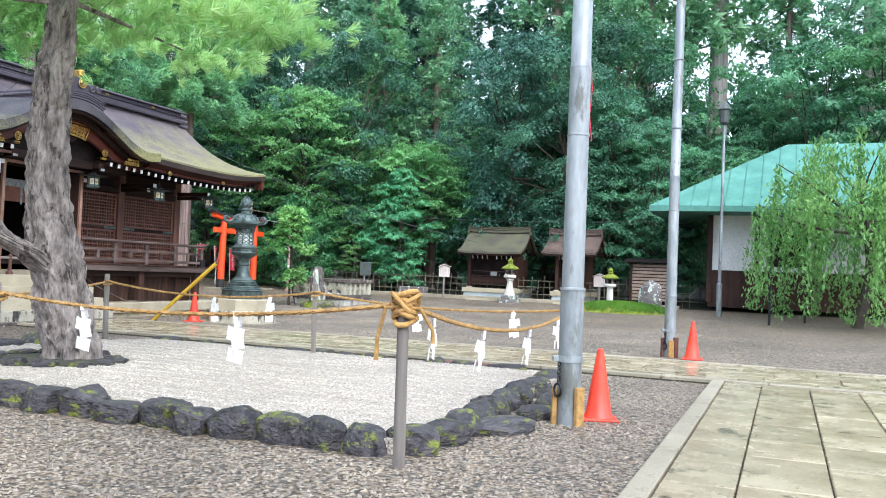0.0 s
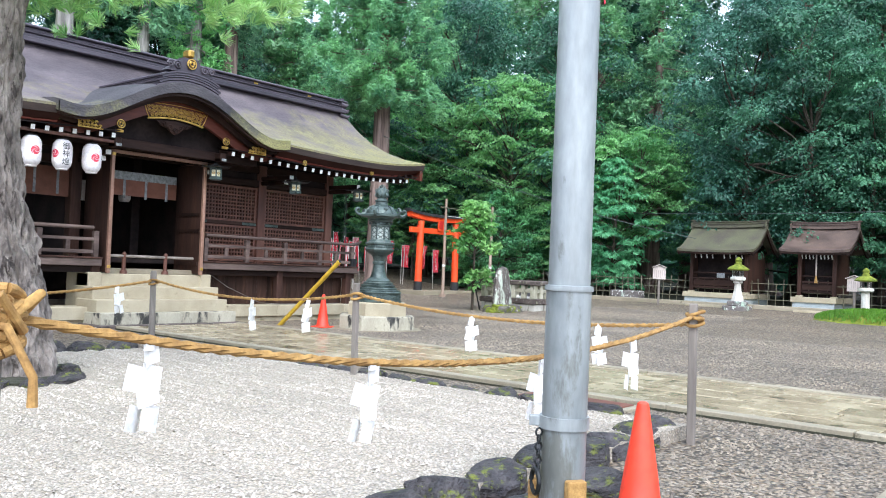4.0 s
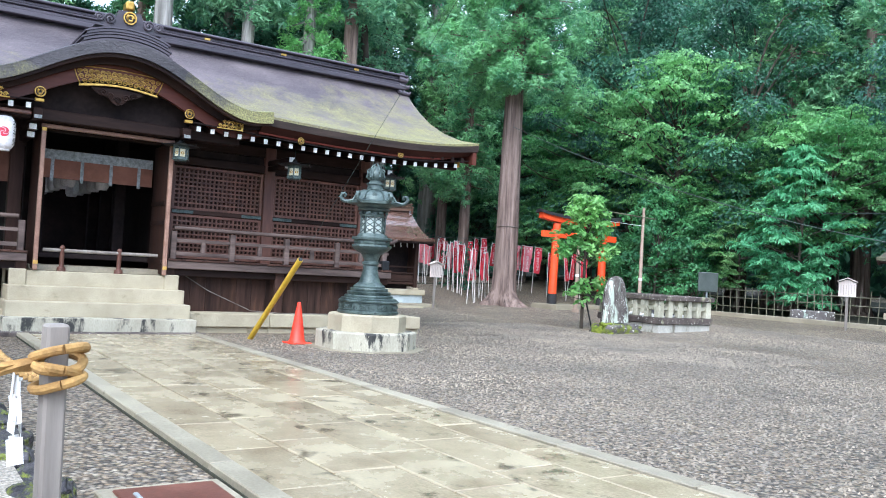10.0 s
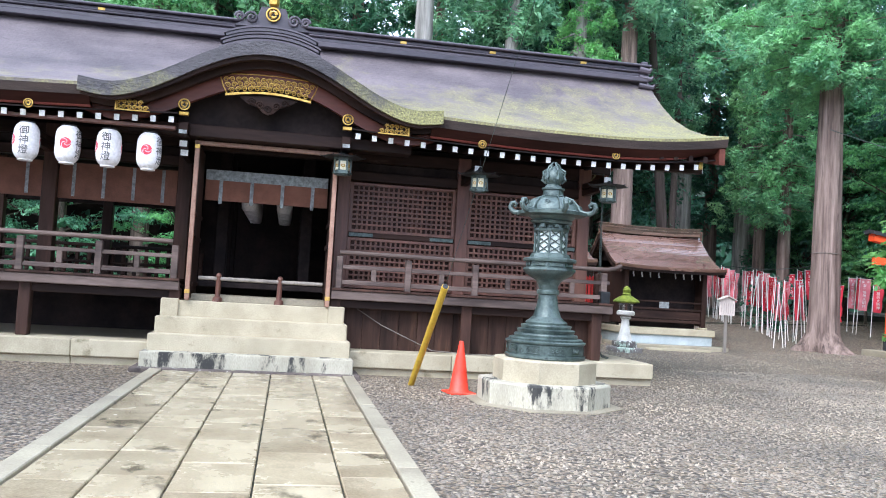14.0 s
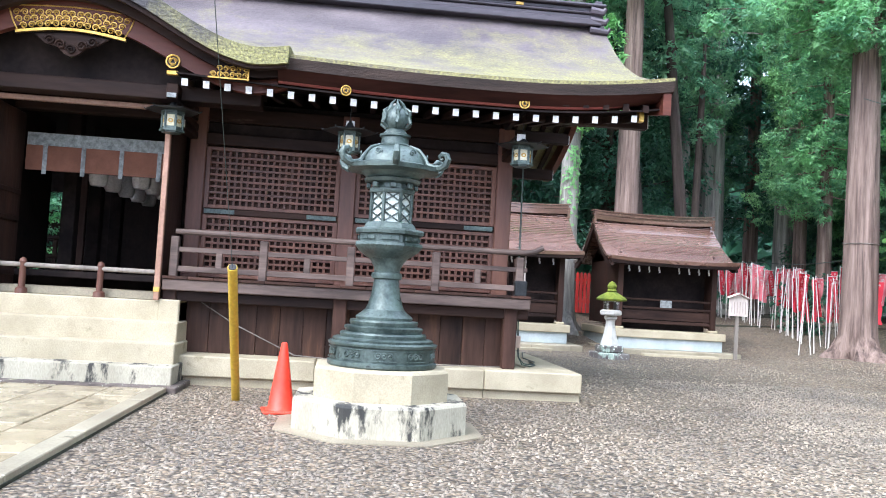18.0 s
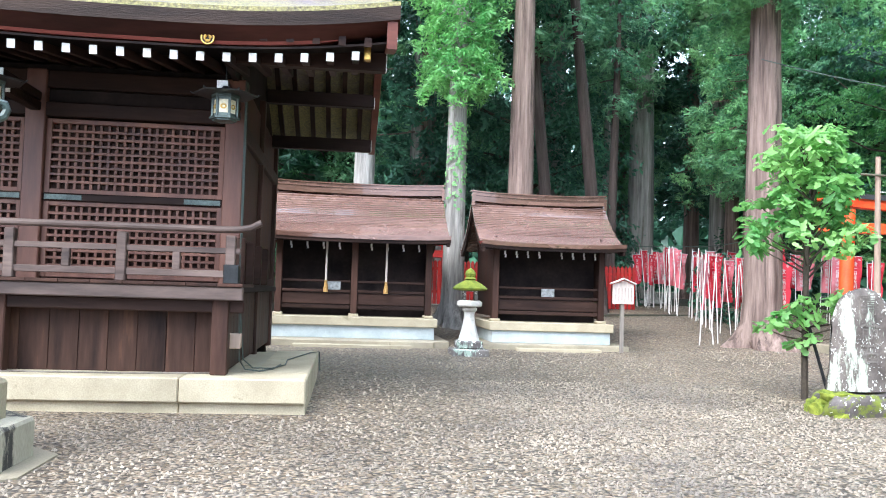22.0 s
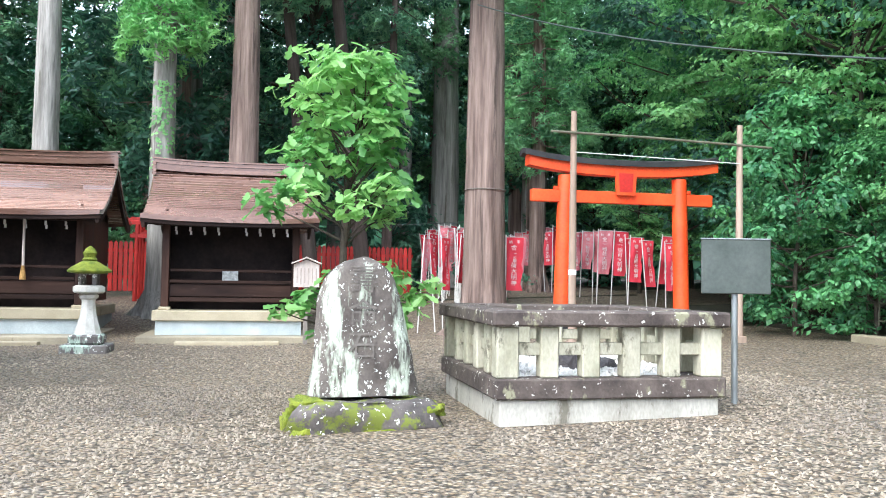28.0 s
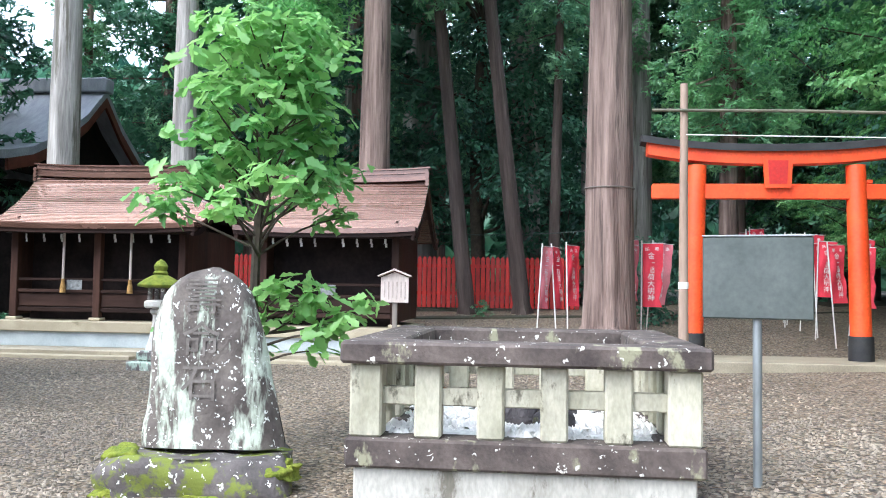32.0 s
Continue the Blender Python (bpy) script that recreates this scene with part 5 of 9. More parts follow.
# eave boards under the bark
for off, z0, z1, under, mat, name in ((-0.03, -0.29, -0.17, 0.15, M_EAVEDARK, "eave_board"), (-0.17, -0.315, -0.285, 0.02, M_EAVERED, "eave_lath")):
    for a, b in ((RY0, 11.2), (16.05, RY1)):
        ey = np.linspace(a, b, 30)
        taper = [1 - 0.45 * max(0.0, (abs(y - CY) - 6.1) / 1.1) ** 2 for y in ey]
        rows = [[(RX + 3.3 + off - w, y, 3.9 + eave_lift(y) + z1 * (f if z1 < -0.2 else 1)) for y, f in zip(ey, taper)] for w in (0, 0.14)]
        s = Shape()
        s.sheet(rows, lambda i, j: (-under, 0, (z0 - z1) * taper[j]))
        part(name, s, mat, hall)
# soffit in the near-black wood, under-eave shade held in its colour
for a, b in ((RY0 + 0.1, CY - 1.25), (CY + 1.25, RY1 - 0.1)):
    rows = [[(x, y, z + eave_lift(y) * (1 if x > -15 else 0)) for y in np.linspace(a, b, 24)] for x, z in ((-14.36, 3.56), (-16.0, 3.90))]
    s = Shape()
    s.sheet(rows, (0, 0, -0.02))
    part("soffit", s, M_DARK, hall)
# rafters with whitened ends
tip = Shape().box(0, 0.012, -0.037, 0.037, -0.043, 0.043, 0.003).mesh("rafter_end", M_WHITE)
raf = Shape().box(-1.6, 0, -0.036, 0.036, -0.042, 0.042, 0.004).mesh("rafter", M_WOODH)
y = CY + 1.34
while y < 20.5:
    for yy in (y, 2 * CY - y):
        r = part("rafter", raf, None, hall, m=pose(-14.44, yy, 3.478 + 0.9 * eave_lift(yy), 0, 9, 0))
        part("rafter_end", tip, None, r, "white painted rafter end")
    y += 0.247
# gilt roundels and corner plates along the eave
def ring_of(r, w, x):
    return Shape().tube([(x, r * math.cos(a), r * math.sin(a)) for a in np.linspace(0, 6.2832, 25)], w, 6)


ROUNDEL_DISC = Shape().tube([(0, 0, 0), (0.012, 0, 0)], 0.078, 20).mesh("roundel_disc", M_INK)
gilt = ring_of(0.072, 0.011, 0.014)
for a in range(3):
    pts = [(0.014, 0.036 * math.cos(a * 2.094 + u * 2.3) * (1 - 0.1 * u) + 0, 0.036 * math.sin(a * 2.094 + u * 2.3)) for u in np.linspace(0, 1, 7)]
    gilt.tube(pts, [0.021, 0.02, 0.018, 0.014, 0.010, 0.007, 0.003], 7)
GILT = gilt.mesh("gilt_roundel", M_GOLD)


def roundel(x, y, z, k=1.0, above=None):
    disc = part("roundel_disc", ROUNDEL_DISC, None, above or hall, "dark roundel with gilt comma crest", pose(x, y, z) @ Matrix.Scale(k, 4))
    if above is None:
        part("gilt_roundel", GILT, None, disc, "gilt comma crest")
    else:
        part("gilt_roundel", GILT, None, above, "gilt comma crest", pose(x + 0.002, y, z) @ Matrix.Scale(k, 4))


for yy, z in ((16.85, 3.66), (19.0, 3.68), (10.4, 3.66), (8.3, 3.68)):
    roundel(-14.345, yy, z - 0.05, 0.8)
for yy in (20.52, 2 * CY - 20.52):
    beam(-14.6, -14.5, yy - 0.035, yy + 0.035, 3.56, 3.74, M_GOLD, "corner_plate", 0.006, "gilt corner plate")
# gable ends
for yy, sgn in ((RY1, 1), (RY0, -1)):
    for sx in (1, -1):
        rows = [[(RX + sx * d, yy - sgn * q, roof_z(d) + eave_lift(yy) * (d / 3.3) ** 2 - 0.2) for d in np.linspace(0.05, 3.25, 14)] for q in (0.02, 0.12)]
        s = Shape()
        s.sheet(rows, (0, 0, -0.27))
        part("gable_board", s, M_BARGE, hall, "curved reddish bargeboard")
    for d, w in ((0, 0.2), (1.5, 0.16), (-1.5, 0.16), (2.6, 0.14), (-2.6, 0.14)):
        z = roof_z(abs(d)) - 0.36
        beam(RX + d - w / 2, RX + d + w / 2, min(yy - sgn * 1.7, yy - sgn * 0.1), max(yy - sgn * 1.7, yy - sgn * 0.1), z - 0.2, z, M_WOODH, "purlin")
        beam(RX + d - w / 2 + 0.01, RX + d + w / 2 - 0.01, *sorted((yy - sgn * 0.1, yy - sgn * 0.09)), z - 0.19, z - 0.01, M_WHITE, "purlin_end", 0.002, "white painted beam end")
    for k in range(6):
        for sx in (1, -1):
            s = Shape()
            a = yy - sgn * (0.3 + 0.25 * k)
            s.sheet([[(RX + sx * d, a + q, roof_z(d) - 0.21) for d in (0.1, 0.6, 1.3, 2.2, 3.15)] for q in (-0.035, 0.035)], (0, 0, -0.09))
            part("gable_rafter", s, M_WOODH, hall)
    poly = [(RX - 3.0, 3.6), (RX + 3.0, 3.6), (RX + 2.2, 4.1), (RX + 1.0, 4.75), (RX, 5.6), (RX - 1.0, 4.75), (RX - 2.2, 4.1)]
    s = Shape()
    s.prism(poly, "y", yy - sgn * 1.72, yy - sgn * 1.78)
    part("gable_wall", s, M_DARK, hall)
# ridge
for w, z0, z1, over in ((0.34, 5.70, 5.80, 0), (0.28, 5.80, 5.88, 0.03), (0.31, 5.885, 5.925, 0.04), (0.26, 5.93, 6.0, 0.03), (0.34, 6.005, 6.05, 0.06), (0.18, 6.055, 6.10, 0.05)):
    beam(RX - w, RX + w, RY0 + 0.1 - over, RY1 - 0.1 + over, z0 - 0.07, z1 - 0.07, M_RIDGE, "ridge_course", 0.015)
for yy, sgn in ((RY1 - 0.13, 1), (RY0 + 0.13, -1)):
    for dz, r, o in ((5.88, 0.10, 0.05), (5.72, 0.09, 0.09), (5.57, 0.08, 0.13)):
        for sx in (-0.28, 0.28):
            s = Shape()
            s.tube([(RX + sx, yy - sgn * 0.15, dz), (RX + sx * 1.1, yy + sgn * o, dz - 0.03), (RX + sx * 1.2, yy + sgn * (o + 0.03), dz + 0.03)], [r * 0.7, r * 0.6, r * 0.35], 8)
            part("ridge_scroll", s, M_RIDGE, hall)
    beam(RX - 0.2, RX + 0.2, yy + sgn * 0.0 - 0.06, yy + sgn * 0.0 + 0.06, 6.0, 6.07, M_RIDGE, "ridge_tip")
for yy in (10.6, 15.9, 17.6, 19.4):
    beam(RX + 0.25, RX + 0.272, yy - 0.06, yy + 0.06, 5.87, 5.92, M_GOLD, "ridge_stud", 0.004, "gilt stud on the ridge")

# ---- curved porch gable ----
ks = list(np.linspace(CY - KW, CY + KW, 45))
rows = [[(x, y, kara(y) + dz) for y in ks] for x, dz in ((-14.06, 0), (-14.3, 0.05), (-14.8, 0.10), (-15.6, 0.14), (-16.9, 0.2))]
s = Shape()
s.sheet(rows, (0, 0, -0.2))
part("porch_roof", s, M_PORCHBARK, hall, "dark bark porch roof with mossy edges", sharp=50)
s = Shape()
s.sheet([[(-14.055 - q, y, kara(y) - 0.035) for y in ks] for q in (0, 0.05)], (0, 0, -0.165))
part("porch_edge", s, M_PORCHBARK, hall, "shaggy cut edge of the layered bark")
for a, b in ((RY0, CY - KW + 0.1), (CY + KW - 0.1, RY1)):
    s = Shape()
    s.sheet([[(RX + 3.306 - q, y, 3.9 + eave_lift(y) - 0.046) for y in np.linspace(a, b, 30)] for q in (0.0, 0.3)], (-0.03, 0, -0.125))
    part("eave_edge", s, M_BARKEDGE, hall, "cut edge of the layered bark")
for off, z0, z1, mat, name in ((0.05, -0.20, -0.26, M_WOODH, "porch_lath"), (0.28, -0.20, -0.34, M_WOODH, "porch_lath"), (0.44, -0.22, -0.56, M_BARGE, "porch_bargeboard")):
    rows = [[(-14.06 - off - w, y, kara(y) + z0) for y in np.linspace(CY - KW + 0.03, CY + KW - 0.03, 45)] for w in (0, 0.1)]
    s = Shape()
    s.sheet(rows, lambda i, j: (0, 0, (z1 - z0) * (0.5 + 0.5 * math.sin(math.pi * j / 44) ** 0.8)))
    part(name, s, mat, hall, "reddish curved bargeboard" if mat is M_BARGE else "")
rows = [[(-14.52, y, kara(y) - 0.36) for y in np.linspace(CY - KW + 0.1, CY + KW - 0.1, 45)], [(-14.505, y, kara(y) - 0.36) for y in np.linspace(CY - KW + 0.1, CY + KW - 0.1, 45)]]
s = Shape()
s.sheet(rows, (0, 0, -0.02))
part("gilt_line", s, M_REDWOOD, hall)
# wall of the gable, near-black for the shade under the arch, and its beams
poly = [(y, kara(y) - 0.3) for y in np.linspace(CY - 1.9, CY + 1.9, 25)] + [(CY + 1.9, 3.5), (CY - 1.9, 3.5)]
s = Shape()
s.prism(poly, "x", -14.95, -14.88)
part("gable_panel", s, M_DARK, hall)
beam(-15.05, -14.75, CY - 2.2, CY + 2.2, 3.42, 3.6, M_WOODH, "porch_beam")
for yy in (CY - 1.18, CY + 1.18):
    beam(-16.0, -14.55, yy - 0.07, yy + 0.07, 3.4, 3.58, M_WOODH, "porch_arm")
    roundel(-14.49, yy, 3.82, 1.05)
    beam(-14.56, -14.49, yy - 0.07, yy + 0.07, 3.665, 3.72, M_GOLD, "gilt_plate", 0.008, "gilt plate under the roundel")
    beam(-14.9, -14.53, yy - 0.07, yy + 0.07, 3.395, 3.47, M_WOODH, "beam_nose", 0.01)
    beam(-14.529, -14.518, yy - 0.055, yy + 0.055, 3.405, 3.46, M_GREYBAND, "beam_end", 0.003, "greyish painted beam end")


def scroll(cy, cz, r, turns, x, sgn=1, w=0.014):
    pts = []
    for i in range(16):
        t = i / 15
        a = turns * 2 * math.pi * t
        q = r * (1 - 0.8 * t)
        pts.append((x, cy + sgn * q * math.cos(a), cz + q * math.sin(a)))
    return pts


# gilt openwork in the middle of the gable
arch = [(CY + q, 4.115 - 0.2 * q * q + 0.04 * max(0.0, abs(q) - 0.45)) for q in np.linspace(-0.62, 0.62, 17)]
top = part("gable_ornament", Shape().prism(arch + [(y, z - 0.032) for y, z in reversed(arch)], "x", -14.54, -14.49), M_GOLD, hall, "gilt openwork gable ornament")
edge = Shape()
edge.tube([(-14.5, CY + q, 4.33 + 0.035 * math.cos(q * 2.2)) for q in np.linspace(-0.72, 0.72, 17)], 0.009, 6)
for sg in (1, -1):
    edge.tube([(-14.5, CY + sg * 0.72, 4.33), (-14.5, CY + sg * 0.66, 4.16), (-14.5, CY + sg * 0.6, 4.045)], 0.010, 6)
part("rim", edge, M_GOLD, top)
for i in range(-7, 8):
    for j in range(3):
        q = i * 0.089 + 0.03 * (j % 2)
        low = 4.125 - 0.2 * q * q
        if abs(q) > 0.58 + 0.05 * j:
            continue
        s = Shape()
        s.tube(scroll(CY + q, low + 0.035 + (4.335 - low - 0.03) / 3 * j, 0.043, 1.5, -14.5, 1 if (i + j) % 2 else -1), 0.009, 5)
        part("scroll", s, M_GOLD, top)
drop = part("pendant", Shape().prism([(CY - 0.42, 4.03), (CY, 4.07), (CY + 0.42, 4.03), (CY + 0.30, 3.95), (CY + 0.16, 3.90), (CY + 0.08, 3.82), (CY, 3.79), (CY - 0.08, 3.82), (CY - 0.16, 3.90), (CY - 0.30, 3.93)], "x", -14.58, -14.54), M_WOODH, hall, "carved wooden pendant")
for i in (-2, -1, 0, 1, 2):
    s = Shape()
    s.tube(scroll(CY + i * 0.12, 3.97 - 0.05 * (2 - abs(i)), 0.06, 1.5, -14.52, 1 if i > 0 else -1), 0.012, 6)
    part("carved_scroll", s, M_WOODH, drop)
# gilt corner pieces of the bargeboard
for sg in (1, -1):
    a = CY + sg * 1.62
    top = part("corner_ornament", Shape().prism([(a, 3.66), (a + sg * 0.46, 3.62), (a + sg * 0.46, 3.80), (a + sg * 0.2, 3.78)], "x", -14.34, -14.315), M_WOODH, hall)
    for i in range(6):
        for j in range(2):
            if i == 0 and j == 1:
                continue
            s = Shape()
            s.tube(scroll(a + sg * (0.06 + 0.073 * i), 3.675 + 0.072 * j, 0.036, 1.4, -14.31, sg if (i + j) % 2 else -sg), 0.009, 5)
            part("scroll", s, M_GOLD, top, "gilt scroll")
    s = Shape()
    s.box(-14.315, -14.30, a + sg * 0.46 - 0.012, a + sg * 0.46 + 0.012, 3.62, 3.8, 0.003)
    s.box(-14.315, -14.30, min(a, a + sg * 0.46), max(a, a + sg * 0.46), 3.625, 3.645, 0.003)
    part("edging", s, M_GOLD, top, "gilt edging")
# layered cap and crest over the gable
for i, (w, dz, th) in enumerate(((0.72, 0.02, 0.06), (0.67, 0.075, 0.045), (0.70, 0.115, 0.03), (0.63, 0.165, 0.045), (0.66, 0.20, 0.03))):
    rows = [[(x, y, 4.77 + dz - 0.16 * (abs(y - CY) / 0.7) ** 2.2) for y in np.linspace(CY - w, CY + w, 21)] for x in (-14.08 + 0.012 * i, -16.8)]
    s = Shape()
    s.sheet(rows, (0, 0, -th * 0.9))
    part("ridge_layer", s, M_RIDGE, hall)
beam(-16.9, -14.3, CY - 0.16, CY + 0.16, 4.93, 5.06, M_RIDGE, "porch_ridge", 0.03)
crest = part("ridge_crest", Shape().prism([(CY - 0.52, 4.95), (CY + 0.52, 4.95), (CY + 0.36, 5.07), (CY + 0.22, 5.11), (CY + 0.17, 5.25), (CY - 0.17, 5.25), (CY - 0.22, 5.11), (CY - 0.36, 5.07)], "x", -14.32, -14.08), M_RIDGE, hall, "dark ridge-end crest with scrolls")
for sg in (1, -1):
    for q, r in ((0.3, 0.09), (0.46, 0.07)):
        s = Shape()
        s.tube(scroll(CY + sg * q, 5.07, r, 1.6, -14.06, sg), 0.02, 6)
        part("scroll", s, M_RIDGE, crest)
roundel(-14.07, CY, 5.14, 1.3, crest)
s = Shape()
s.box(-14.3, -14.06, CY - 0.07, CY + 0.07, 5.27, 5.43, 0.03)
part("gilt_knob", s, M_GOLD, crest, "gilt finial block")

# whitened bracket ends over the posts
for yy in (14.83, 16.92, 19.08, 12.43, 10.34, 8.18):
    for x, z in ((-15.05, 3.20), (-14.86, 3.31)):
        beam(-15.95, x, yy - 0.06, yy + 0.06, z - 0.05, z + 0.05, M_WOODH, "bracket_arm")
        beam(x + 0.001, x + 0.012, yy - 0.055, yy + 0.055, z - 0.045, z + 0.045, M_WHITE, "bracket_end", 0.003, "white painted bracket end")

# ---- hanging lanterns ----
def hung_lantern(x, y, z):
    top = thing("hanging_lantern", "small dark metal lantern with gilt panel hanging under the eave", "lantern", pose(x, y, z + 0.03) @ Matrix.Diagonal((0.92, 0.92, 0.76, 1)), "lanterns under the eave")
    s = Shape()
    s.lathe([(0.33, 0.165), (0.34, 0.18), (0.25, 0.175), (0.15, 0.20), (0.09, 0.24), (0.05, 0.27), (0.03, 0.31), (0.015, 0.35)], 6, turn=math.pi / 6, bulge=lambda a, i: 1 + (0.06 * math.cos(6 * (a - math.pi / 6)) if i < 2 else 0))
    part("roof", s, M_IRON, top)
    for k in range(6):
        a = k * math.pi / 3 + math.pi / 6
        s = Shape()
        s.box(-0.011, 0.011, -0.011, 0.011, -0.13, 0.16, 0.002, pose(0.135 * math.cos(a), 0.135 * math.sin(a), 0))
        part("corner_bar", s, M_BRONZE, top)
        s = Shape()
        s.tube([(0.30, 0, 0.17), (0.35, 0, 0.175), (0.375, 0, 0.20)], [0.012, 0.011, 0.006], 5)
        part("roof_curl", s, M_IRON, top, m=pose(0, 0, 0, 0, 0, math.degrees(a)))
    for z0, z1, w in ((0.13, 0.165, 0.155), (-0.16, -0.13, 0.165), (-0.185, -0.16, 0.13)):
        s = Shape()
        s.lathe([(w, z0), (w, z1)], 6, turn=math.pi / 6)
        part("plate", s, M_BRONZE, top)
    s = Shape()
    s.lathe([(0.118, -0.13), (0.118, 0.13)], 6, turn=math.pi / 6)
    part("panel_box", s, M_BRONZE, top, "dull green metal panels")
    for a in range(0, 360, 60):
        s = Shape()
        s.box(0.1025, 0.108, -0.048, 0.048, -0.085, 0.095, 0.003)
        part("glazed_window", s, M_LAMPGLASS, top, "pale yellow glazed window", pose(0, 0, 0, 0, 0, a))
        part("gilt_crest", ring_of(0.026, 0.009, 0.109), M_GOLD, top, "gilt crest on the window", pose(0, 0, 0, 0, 0, a))
    s = Shape()
    s.tube([(0, 0, 0.33), (0, 0, 0.56)], 0.006, 5)
    part("hanger", s, M_IRON, top)


for x, y, z in ((-14.77, 14.79, 3.13), (-14.71, 16.92, 3.03), (-14.88, 19.11, 3.05)):
    hung_lantern(x, y, z)

# ---- writing ----
def writing(name, text, mat, size, thick=0.001):
    """Characters one under another, as a mesh in the y-z plane that faces +x."""
    s = Shape()
    for i, ch in enumerate(text):
        cu = bpy.data.curves.new("writing", "FONT")
        cu.body, cu.size, cu.align_x, cu.resolution_u = ch, size, "CENTER", 2
        tmp = new("writing", cu)
        bpy.context.view_layer.update()
        me = bpy.data.meshes.new_from_object(tmp.evaluated_get(bpy.context.evaluated_depsgraph_get()))
        vs = [(thick, v.co.x, v.co.y - (i + 0.85) * size * 0.98) for v in me.vertices]
        s.add(vs, [tuple(p.vertices) for p in me.polygons])
        bpy.data.objects.remove(tmp)
        bpy.data.meshes.remove(me)
    return s


# ---- paper lanterns ----
bar = thing("lantern_bar", "reddish wooden bar that carries the paper lanterns", "bar")
s = Shape()
s.box(-14.60, -14.50, 7.2, 12.35, 3.445, 3.50, 0.01)
part("bar", s, M_REDWOOD, bar)


for i in range(9):
    yy = 11.99 - 0.553 * i
    top = thing("paper_lantern", "white paper lantern with red comma crest and black brush writing", "paper lantern", pose(-14.63, yy, 3.12, 0, 0, rnd.uniform(-6, 6) + (48 if i % 2 == 0 else -20)) @ Matrix.Scale(1.2, 4), "row of paper lanterns")
    s = Shape()
    prof = []
    for q in range(29):
        t = q / 28
        r = 0.142 * (1 - abs(2 * t - 1) ** 4.5 * 0.42) + (0.0022 if q % 2 else 0)
        prof.append((r, -0.215 + 0.43 * t))
    s.lathe(prof, 24)
    part("paper_body", s, M_PAPER, top)
    for z in (-0.232, 0.215):
        s = Shape()
        s.lathe([(0.082, z), (0.086, z + 0.004), (0.086, z + 0.014), (0.08, z + 0.018)], 18)
        part("hoop", s, M_PAPER if z < 0 else M_INK, top, "black hoop" if z > 0 else "")
    for sg in (1, -1):
        turn_to = Matrix.Rotation(radians(0 if sg > 0 else 180) + radians(-48), 4, "Z")
        wrap = lambda y, z, lift: turn_to @ Vector((math.sqrt(0.1452 ** 2 - y * y) + lift, y, z))
        s = Shape()
        s.sheet([[wrap(0.064 * q * math.cos(a), 0.064 * q * math.sin(a), 0.0) for a in np.linspace(0, 6.2832, 25)] for q in (0.02, 0.35, 0.7, 1.0)], (0.0005, 0, 0))
        part("comma_crest", s, M_RED, top, "red three-comma crest")
        for k in range(3):
            t0 = k * 2.094
            pts = [wrap(0.064 * (0.15 + 0.8 * u) * math.cos(t0 + 2.2 * u), 0.064 * (0.15 + 0.8 * u) * math.sin(t0 + 2.2 * u), 0.002) for u in np.linspace(0, 1, 8)]
            s = Shape()
            s.tube(pts, 0.0032, 5)
            part("crest_line", s, M_PAPER, top, "white line between the commas")
    s = writing("brush_writing", "御神燈", M_INK, 0.115)
    m = Matrix.Rotation(radians(20), 4, "Z")
    s.v = [tuple(m @ Vector((math.sqrt(max(0, 0.1452 ** 2 - p[1] ** 2)), p[1], p[2] + 0.165))) for p in s.v]
    part("brush_writing", s, M_INK, top, "black brush writing")
    s = Shape()
    s.tube([(0, 0, 0.22), (0, 0, 0.32)], 0.004, 5)
    part("hook", s, M_IRON, top)


# cables down the corner of the hall and along the plinth
for dx, pts in ((0.05, [(-15.45, 19.24, 3.5), (-15.42, 19.26, 1.4), (-15.38, 19.3, 0.5), (-15.42, 19.36, 0.40), (-15.55, 19.5, 0.372), (-15.8, 19.62, 0.372), (-16.4, 19.66, 0.372)]),
                (0.06, [(-15.5, 19.25, 3.5), (-15.5, 19.26, 1.2), (-15.52, 19.32, 0.5), (-15.6, 19.42, 0.40), (-15.85, 19.6, 0.375), (-16.3, 19.72, 0.375), (-17.0, 19.7, 0.375), (-18.3, 19.95, 0.375), (-18.6, 20.05, 0.36), (-18.62, 20.06, 0.08)]),
                (0.0, [(-15.3, 19.2, 0.37), (-15.12, 18.2, 0.37), (-15.1, 17.0, 0.37), (-15.15, 16.4, 0.40), (-15.3, 15.6, 0.75), (-15.34, 15.1, 1.05)])):
    s = Shape()
    s.tube(pts, 0.008, 6)
    solo("loose_cable", s, M_WIRE if dx else M_POST, "thin cable running down the hall corner onto the plinth", "cable", group="cables at the hall")
s = Shape()
s.box(-0.07, 0.07, -0.09, 0.09, 0.0, 0.16, 0.01, pose(-15.4, 19.22, 0.62))
solo("junction_box", s, M_POLEWOOD, "small brown junction box on the hall corner post", "junction box")
jar = thing("stone_jar", "dark grey water jar standing at the corner of the plinth", "jar", pose(-25.2, 18.2, rise(-25.2, 18.2)) @ Matrix.Scale(1.25, 4))
s = Shape()
s.lathe([(0.13, 0.0), (0.15, 0.03), (0.16, 0.30), (0.17, 0.33), (0.15, 0.335), (0.14, 0.29)], 18)
part("body", s, M_IRON, jar)


# ---- bronze lantern on its stone base ----
LX, LY = -12.39, 17.39
top = thing("bronze_lantern", "tall blue-green bronze lantern with curled roof on a two-tier stone base", "lantern", pose(LX, LY, 0))
s = Shape()
s.lathe([(0.85, -0.1), (0.85, 0.27), (0.835, 0.295)], 8, turn=math.pi / 8)
part("lower_base", s, M_STONEDIRTY, top, "black-stained pale granite", sharp=20)
s = Shape()
s.lathe([(0.66, 0.29), (0.66, 0.55), (0.64, 0.575)], 8, turn=math.pi / 8)
